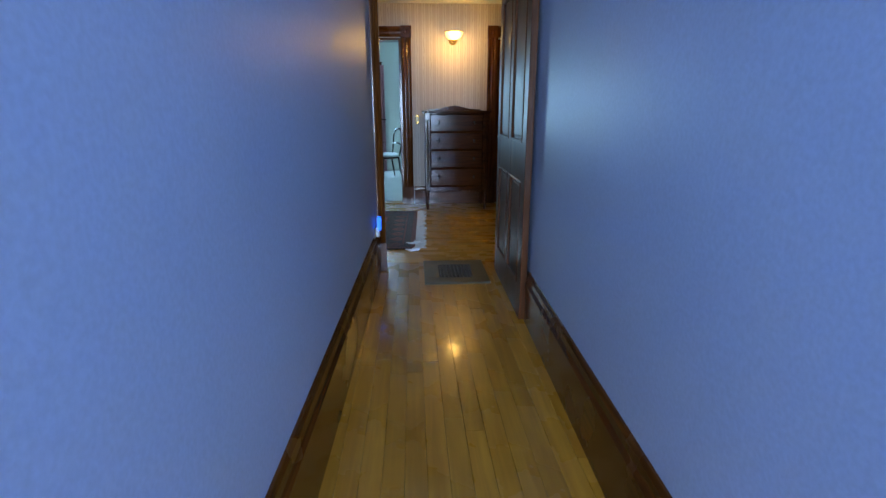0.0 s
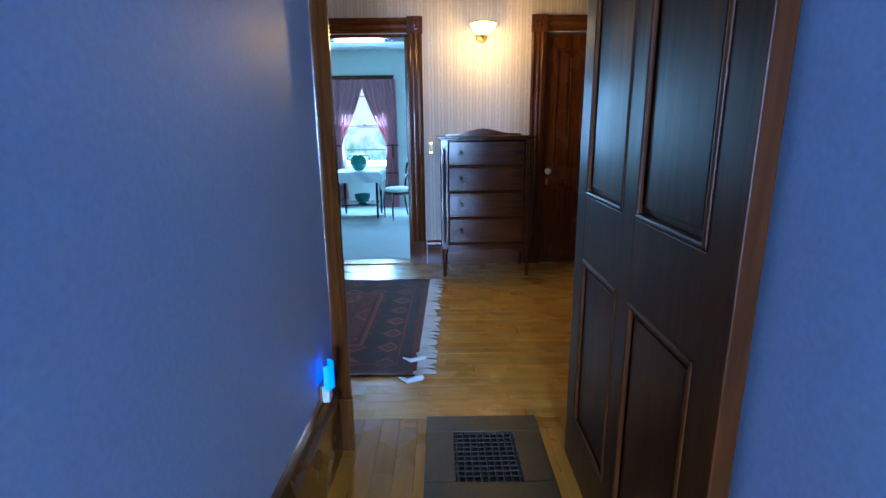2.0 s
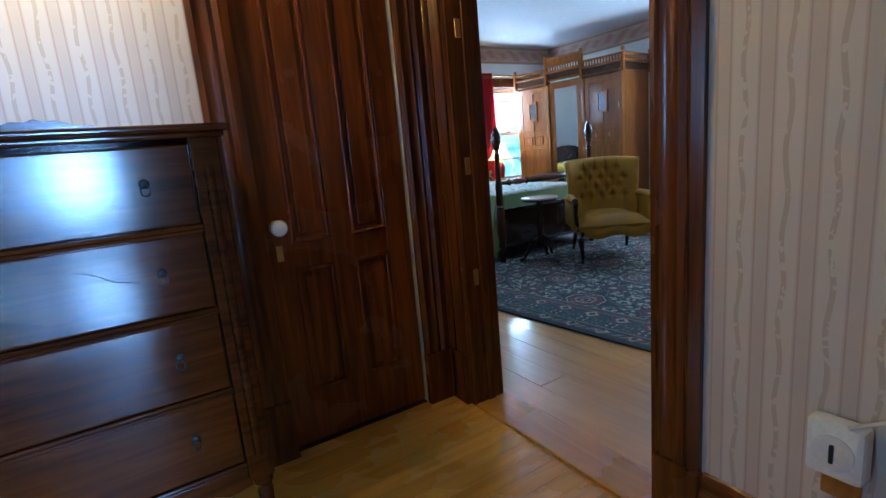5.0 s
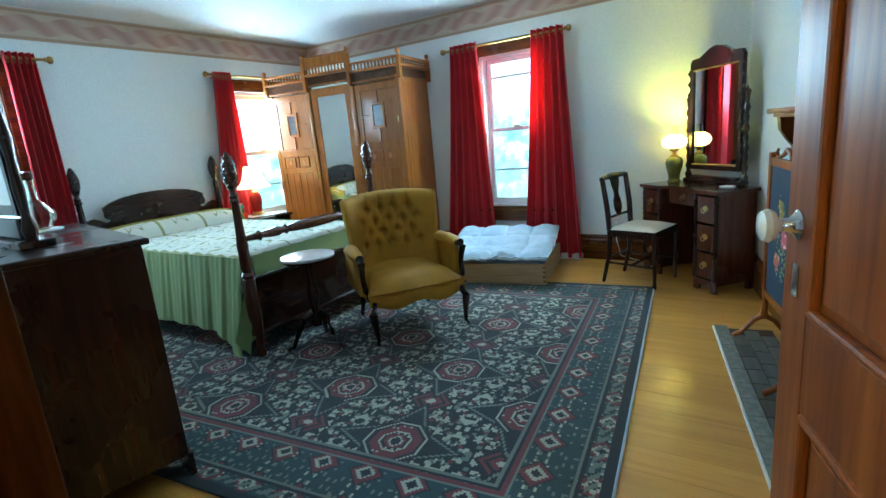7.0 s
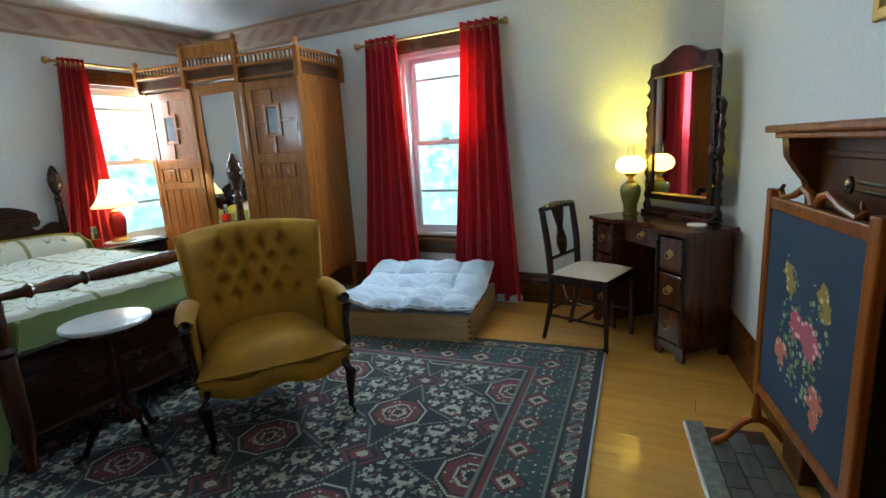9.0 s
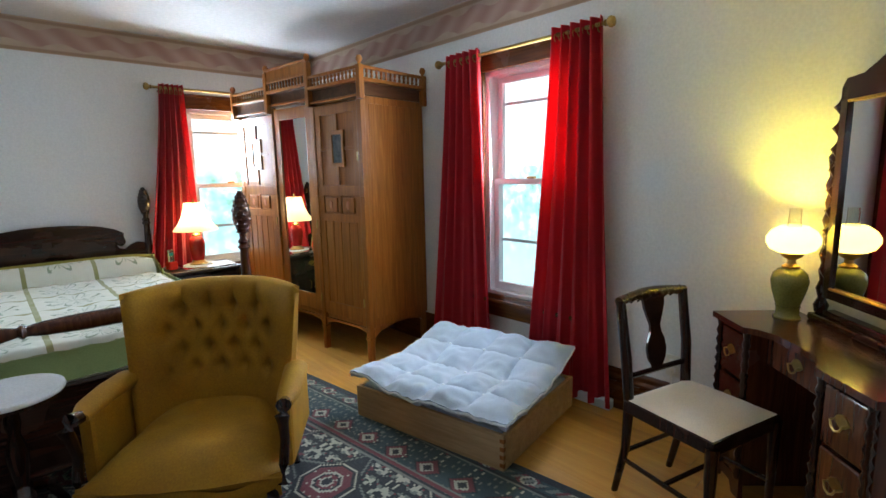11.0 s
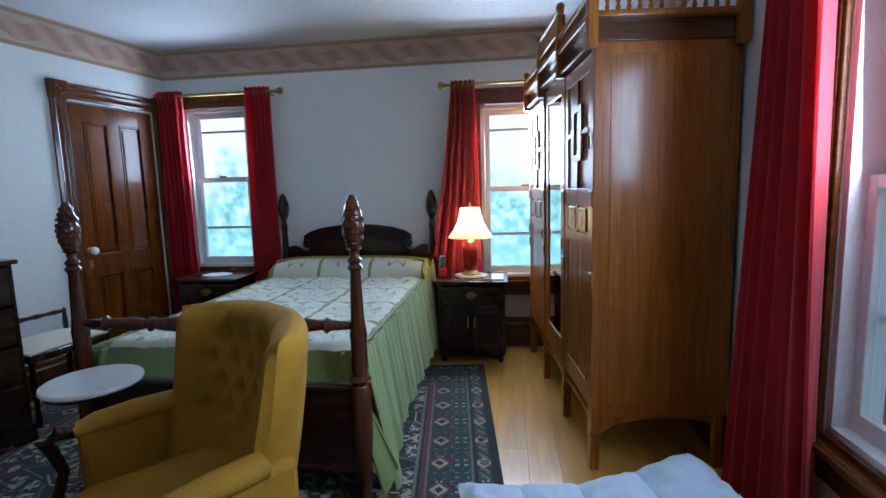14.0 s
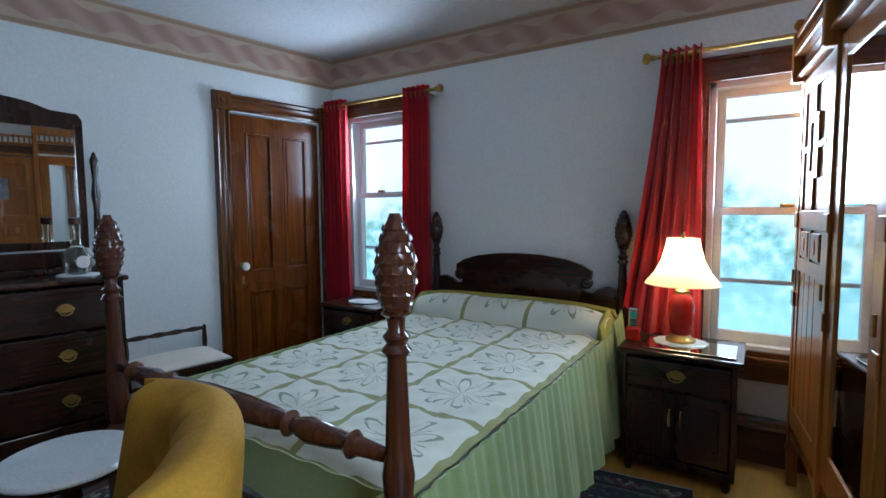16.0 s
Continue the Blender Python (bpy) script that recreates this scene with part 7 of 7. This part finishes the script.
for sx in (-1, 1):
    part("rear_foot", Shape().box((sx * (DW - 0.03) - 0.03, -0.06, 0), (sx * (DW - 0.03) + 0.03, -0.004, 0.1), 0.004), M_MAHOG, dr)
for i in range(4):
    a = 0.135 + i * 0.212
    d = part("drawer", Shape().box((-DW + 0.024, -DD - 0.008, a), (DW - 0.024, -0.03, a + 0.2), 0.006), M_MAHOG_X, dr)
    for x in (-0.32, 0.32):
        pull(d, x, -DD - 0.008, a + 0.105, 0.06)
dm = thing("dresser_mirror", "dark scroll-topped mirror swinging between turned posts", "mirror", pose(2.58, 8.61, DH, 0, 0, 87))
fs, inner, hi = mirror_frame(0.36, 0.12, 0.78, 0.07)
f = part("frame", fs, M_MAHOG, dm)
part("glass", Shape().box((-inner, -0.008, 0.16), (inner, -0.002, hi)), M_MIRROR, f, "mirror glass")
part("base_rail", Shape().box((-0.45, -0.06, 0), (0.45, 0.05, 0.03), 0.006).box((-0.36, -0.03, 0.03), (0.36, 0.02, 0.11), 0.008), M_MAHOG, dm)
for sx in (-1, 1):
    part("upright", Shape().lathe([(0.02, 0.03), (0.026, 0.07), (0.014, 0.12), (0.02, 0.22), (0.014, 0.32), (0.022, 0.40), (0.013, 0.48), (0.018, 0.54), (0.022, 0.58), (0.008, 0.62), (0, 0.63)], (sx * 0.41, 0, 0), 12), M_MAHOG, dm)
bt = thing("glass_bottle", "round clear glass bottle with a tall neck and dark stopper", "bottle", pose(2.80, 8.84, DH + 0.004))
part("bulb", Shape().lathe([(0.03, 0.0), (0.05, 0.01), (0.068, 0.05), (0.068, 0.08), (0.05, 0.115), (0.024, 0.14), (0.02, 0.2), (0.026, 0.245), (0.023, 0.245), (0.016, 0.2), (0.02, 0.145), (0.045, 0.11), (0.062, 0.078), (0.062, 0.052), (0.045, 0.016), (0.0, 0.012)], seg=26), M_VASE, bt)
part("medallion", Shape().lathe([(0.03, 0), (0.028, 0.003), (0, 0.004)], m=Matrix.Translation((0.066, 0.0, 0.065)) @ Matrix.Rotation(radians(90), 4, "Y"), seg=18), M_PORCELAIN, bt, "pale painted medallion")
part("stopper", Shape().lathe([(0.018, 0.24), (0.027, 0.246), (0.027, 0.275), (0.0, 0.28)], seg=16), M_REDMAHOG, bt)
doily("doily", pose(2.80, 8.84, DH + 0.001, 0, 0, 15), 0.09, 0.085, "small pale mat under the bottle")
st = thing("vanity_bench", "dark turned bench with a cream seat and low rail", "bench", pose(2.74, 9.34, 0, 0, 0, 80))
for sx in (-1, 1):
    for y in (-0.17, 0.17):
        part("leg", Shape().lathe([(0.012, 0.0), (0.018, 0.05), (0.012, 0.12), (0.02, 0.26), (0.014, 0.34), (0.022, 0.42)], (sx * 0.22, y, 0), 10), M_MAHOG, st)
    part("rail_post", Shape().lathe([(0.012, 0.42), (0.016, 0.50), (0.012, 0.56), (0.014, 0.585), (0, 0.60)], (sx * 0.22, 0.17, 0), 10), M_MAHOG, st)
part("seat_frame", Shape().box((-0.24, -0.19, 0.39), (0.24, 0.19, 0.44), 0.008), M_MAHOG, st)
part("seat", pad(0.235, 0.185, 0.45, 0.03), M_SEAT, st, "cream seat pad")
rl = [(-0.22, 0.01), (-0.15, 0.017), (-0.1, 0.01), (-0.05, 0.018), (0, 0.012), (0.05, 0.018), (0.1, 0.01), (0.15, 0.017), (0.22, 0.01)]
part("turned_rail", Shape().tube([(x, 0.17, 0.575) for x, _ in rl], [q for _, q in rl], 8), M_MAHOG, st)

# fireplace on the south wall; local y points into the room
ANG = math.degrees(math.atan2(S0[1] - S1[1], S0[0] - S1[0]))
FM = pose(FIRE_X, s_wall(FIRE_X), 0, 0, 0, ANG)
fp = thing("fireplace", "dark carved wooden mantelpiece round a black cast-iron firebox", "fireplace", FM)
part("mantel_shelf", Shape().box((-0.76, 0.002, 1.245), (0.76, 0.185, 1.27), 0.008).box((-0.73, 0.002, 1.225), (0.73, 0.16, 1.246), 0.006), M_DOOR, fp, "moulded mantel shelf")
part("frieze_board", Shape().box((-0.68, 0.002, 0.96), (0.68, 0.06, 1.226), 0.004).box((-0.55, 0.055, 1.165), (0.55, 0.075, 1.185), 0.005), M_DARKDOOR, fp)
part("carved_groove", Shape().box((-0.36, 0.058, 1.07), (0.36, 0.066, 1.082), 0.003).box((-0.36, 0.058, 1.095), (0.36, 0.066, 1.107), 0.003), M_MAHOG, fp)
for sx in (-1, 1):
    part("rosette", Shape().lathe([(0.028, 0), (0.024, 0.008), (0.012, 0.006), (0, 0.012)], m=Matrix.Translation((sx * 0.40, 0.06, 1.088)) @ Matrix.Rotation(radians(-90), 4, "X"), seg=12), M_MAHOG, fp)
    x0, x1 = sorted((sx * 0.52, sx * 0.68))
    part("pilaster", Shape().box((x0, 0.002, 0.02), (x1, 0.062, 0.96), 0.004).box((x0 - 0.006, 0.002, 0.02), (x1 + 0.006, 0.07, 0.20), 0.005).box((x0 + 0.03, 0.06, 0.26), (x1 - 0.03, 0.068, 0.91), 0.004), M_DARKDOOR, fp)
    part("bracket", Shape().prism([(0.06, 0.96), (0.072, 0.98), (0.076, 1.03), (0.09, 1.08), (0.12, 1.12), (0.148, 1.165), (0.155, 1.226), (0.06, 1.226)], sx * 0.64 - 0.03, sx * 0.64 + 0.03, Matrix(((0, 1, 0, 0), (1, 0, 0, 0), (0, 0, 1, 0), (0, 0, 0, 1)))), M_DARKDOOR, fp, "scrolled bracket")
for x0, x1, z0, z1 in ((-0.52, -0.36, 0.02, 0.80), (0.36, 0.52, 0.02, 0.80), (-0.52, 0.52, 0.80, 0.96)):
    part("tile_band", Shape().box((x0, 0.002, z0), (x1, 0.02, z1), 0.003), M_IRON, fp, "dark patterned metal band")
for i in range(9):
    cx = -0.46 + i * 0.115
    part("tile_ornament", Shape().tube([(cx - 0.03, 0.024, 0.85), (cx - 0.01, 0.026, 0.91), (cx + 0.02, 0.026, 0.92), (cx + 0.03, 0.024, 0.87), (cx + 0.005, 0.026, 0.865)], 0.007, 6), M_BRONZE, fp)
for sx in (-1, 1):
    for i in range(7):
        cz = 0.08 + i * 0.1
        part("tile_ornament", Shape().tube([(sx * 0.41, 0.024, cz), (sx * 0.46, 0.026, cz + 0.02), (sx * 0.48, 0.026, cz + 0.06), (sx * 0.44, 0.024, cz + 0.07), (sx * 0.43, 0.026, cz + 0.04)], 0.007, 6), M_BRONZE, fp)
arch = [(-0.355, 0.025, 0.02), (-0.355, 0.025, 0.72)] + [(0.355 * math.cos(a), 0.025, 0.72 + 0.065 * math.sin(a)) for a in [math.pi * (1 - i / 12) for i in range(13)]] + [(0.355, 0.025, 0.72), (0.355, 0.025, 0.02)]
part("brass_trim", Shape().tube(arch, 0.014, 8), M_BRONZE, fp, "beaded bronze firebox trim")
for nm, lo, hi2 in (("firebox_back", (-0.36, -0.42, -0.01), (0.36, -0.40, 0.80)), ("firebox_cheek", (-0.38, -0.42, -0.01), (-0.36, 0.0, 0.80)), ("firebox_cheek", (0.36, -0.42, -0.01), (0.38, 0.0, 0.80)), ("firebox_roof", (-0.38, -0.42, 0.80), (0.38, 0.0, 0.82)), ("firebox_floor", (-0.36, -0.42, -0.01), (0.36, 0.0, 0.008))):
    part(nm, Shape().box(lo, hi2, 0.003), M_SOOT_AND_SHADE, fp, "sooty black iron plate")
hearth = thing("hearth", "grey glazed tile hearth with a patterned border strip", "hearth", FM, kind="structure")
part("bed", Shape().box((-0.86, 0.075, -0.015), (0.88, 0.35, 0.003)), M_GAP, hearth)
M_TILE = timber("mottled_hearth_tile", (0.05, 0.05, 0.045), (0.15, 0.145, 0.125), 0, 2.0, 0.34, 0.2, True)
M_SCROLL = surface("pale_scrolled_border_tile", (0.10, 0.11, 0.10), (0.30, 0.31, 0.28), 26, 0.35, bump=0.25)
part("edging", Shape().box((-0.86, 0.372, -0.015), (0.90, 0.382, 0.011), 0.002), M_SASH, hearth, "thin pale edging strip")
tile_a = Shape().box((0.002, 0.002, -0.01), (0.146, 0.0715, 0.011), 0.0025).mesh("tile", M_TILE)
tile_b = Shape().box((0.0015, 0.0015, -0.01), (0.1465, 0.0685, 0.012), 0.002).mesh("border_tile", M_SCROLL)
for i in range(12):
    for j in range(3):
        x = -0.86 + i * 0.148 + (0.074 if j % 2 else 0)
        if x > 0.76:
            continue
        ob = new("tile", tile_a)
        ob.parent = hearth
        ob.location = (x, 0.079 + j * 0.0735, 0.0008 * random.random())
    ob = new("border_tile", tile_b)
    ob.parent = hearth
    ob.location = (-0.86 + i * 0.1475, 0.301, 0.0004 * random.random())

fsn = thing("fire_screen", "wooden fire screen with a navy needlepoint bouquet", "fire screen", pose(4.65, 5.80, 0, 0, 0, 12) @ Matrix.Diagonal((1.19, 1, 0.97, 1)))
M_NEEDLE = needlepoint("needlepoint_bouquet")
part("canvas", Shape().box((-0.265, -0.006, 0.30), (0.265, 0.006, 1.02)), M_NEEDLE, fsn, "navy needlepoint with roses")
s = Shape()
for lo, hi2 in (((-0.305, -0.014, 0.26), (-0.262, 0.014, 1.08)), ((0.262, -0.014, 0.26), (0.305, 0.014, 1.08)), ((-0.27, -0.012, 0.27), (0.27, 0.012, 0.312)), ((-0.27, -0.012, 1.01), (0.27, 0.012, 1.055))):
    s.box(lo, hi2, 0.006)
part("frame", s, M_DOOR, fsn)
for sx in (-1, 1):
    part("upright", Shape().lathe([(0.012, 0.13), (0.02, 0.16), (0.013, 0.2), (0.014, 0.27)], (sx * 0.284, 0, 0), 10), M_DOOR, fsn)
    for k in (-1, 1):
        part("foot", Shape().tube([(sx * 0.284, 0, 0.15), (sx * 0.284, k * 0.05, 0.12), (sx * 0.284, k * 0.10, 0.05), (sx * 0.284, k * 0.15, 0.018)], [0.016, 0.015, 0.012, 0.014], 8), M_DOOR, fsn)
    part("scroll", Shape().tube([(sx * 0.01, 0, 1.06), (sx * 0.03, 0, 1.09), (sx * 0.07, 0, 1.105), (sx * 0.13, 0, 1.075), (sx * 0.2, 0, 1.058), (sx * 0.225, 0, 1.085), (sx * 0.205, 0, 1.1)], [0.012, 0.014, 0.013, 0.011, 0.01, 0.01, 0.007], 8), M_DOOR, fsn)

pf = thing("framed_picture", "gilt framed picture with a wide cream mount", "picture", pose(4.41, s_wall(4.41), 1.78, 0, 0, ANG))
for lo, hi2 in (((-0.33, 0.002, -0.25), (-0.295, 0.025, 0.25)), ((0.295, 0.002, -0.25), (0.33, 0.025, 0.25)), ((-0.33, 0.002, -0.25), (0.33, 0.024, -0.215)), ((-0.33, 0.002, 0.215), (0.33, 0.024, 0.25))):
    part("frame_bar", Shape().box(lo, hi2, 0.007), M_BRASS, pf)
part("mount", Shape().box((-0.3, 0.004, -0.22), (0.3, 0.009, 0.22)), M_CARD, pf)
part("print", Shape().box((-0.19, 0.010, -0.12), (0.19, 0.011, 0.12)), M_GREENWALL, pf, "faded pale print")

# floor boards, laid one by one on shared meshes


def lay_boards(parent_name, label, x0, x1, y0, y1, width, along, mat, lengths):
    """Boards of one floor area; along: the axis they run."""
    f = thing(parent_name, label, "floor", kind="structure")
    meshes = {}
    a0, a1, c0, c1 = (y0, y1, x0, x1) if along == "y" else (x0, x1, y0, y1)
    row, c = 0, c0
    while c < c1 - 0.004:
        w = min(width, c1 - c)
        pos = a0 - random.random() * lengths * 0.6
        while pos < a1:
            ln = lengths * (0.8 + 0.1 * random.randint(0, 4))
            p0, p1 = max(pos, a0), min(pos + ln, a1)
            pos += ln
            if p1 - p0 < 0.02:
                continue
            key = (round(p1 - p0, 2), round(w, 3))
            if key not in meshes:
                d = key[0] / 2 - 0.0008
                lo, hi = ((0.0004, -d, -0.018), (w - 0.0004, d, 0.0)) if along == "y" else ((-d, 0.0004, -0.018), (d, w - 0.0004, 0.0))
                meshes[key] = Shape().box(lo, hi, 0.0009).mesh("plank", mat)
            ob = new("plank", meshes[key])
            ob.parent = f
            mid = (p0 + p1) / 2
            z = -0.0008 * random.random()
            ob.location = (c, mid, z) if along == "y" else (mid, c, z)
        c += width
        row += 1
    return f


M_PLANK_X = timber("honey_maple_plank_across", (0.50, 0.235, 0.022), (0.70, 0.38, 0.045), 0, 3.0, 0.26, 0.35, True)
lay_boards("floor_corridor", "honey-coloured varnished floorboards", -0.55, 0.74, -4.1, 4.06, 0.082, "y", M_PLANK, 2.2)
lay_boards("floor_hall", "honey-coloured varnished floorboards", -3.2, 1.87, 4.06, 6.76, 0.075, "x", M_PLANK_X, 2.0)
lay_boards("floor_bedroom", "wide pale pine floorboards", 1.9, 6.6, 5.1, 10.76, 0.15, "y", M_PINE, 2.6)
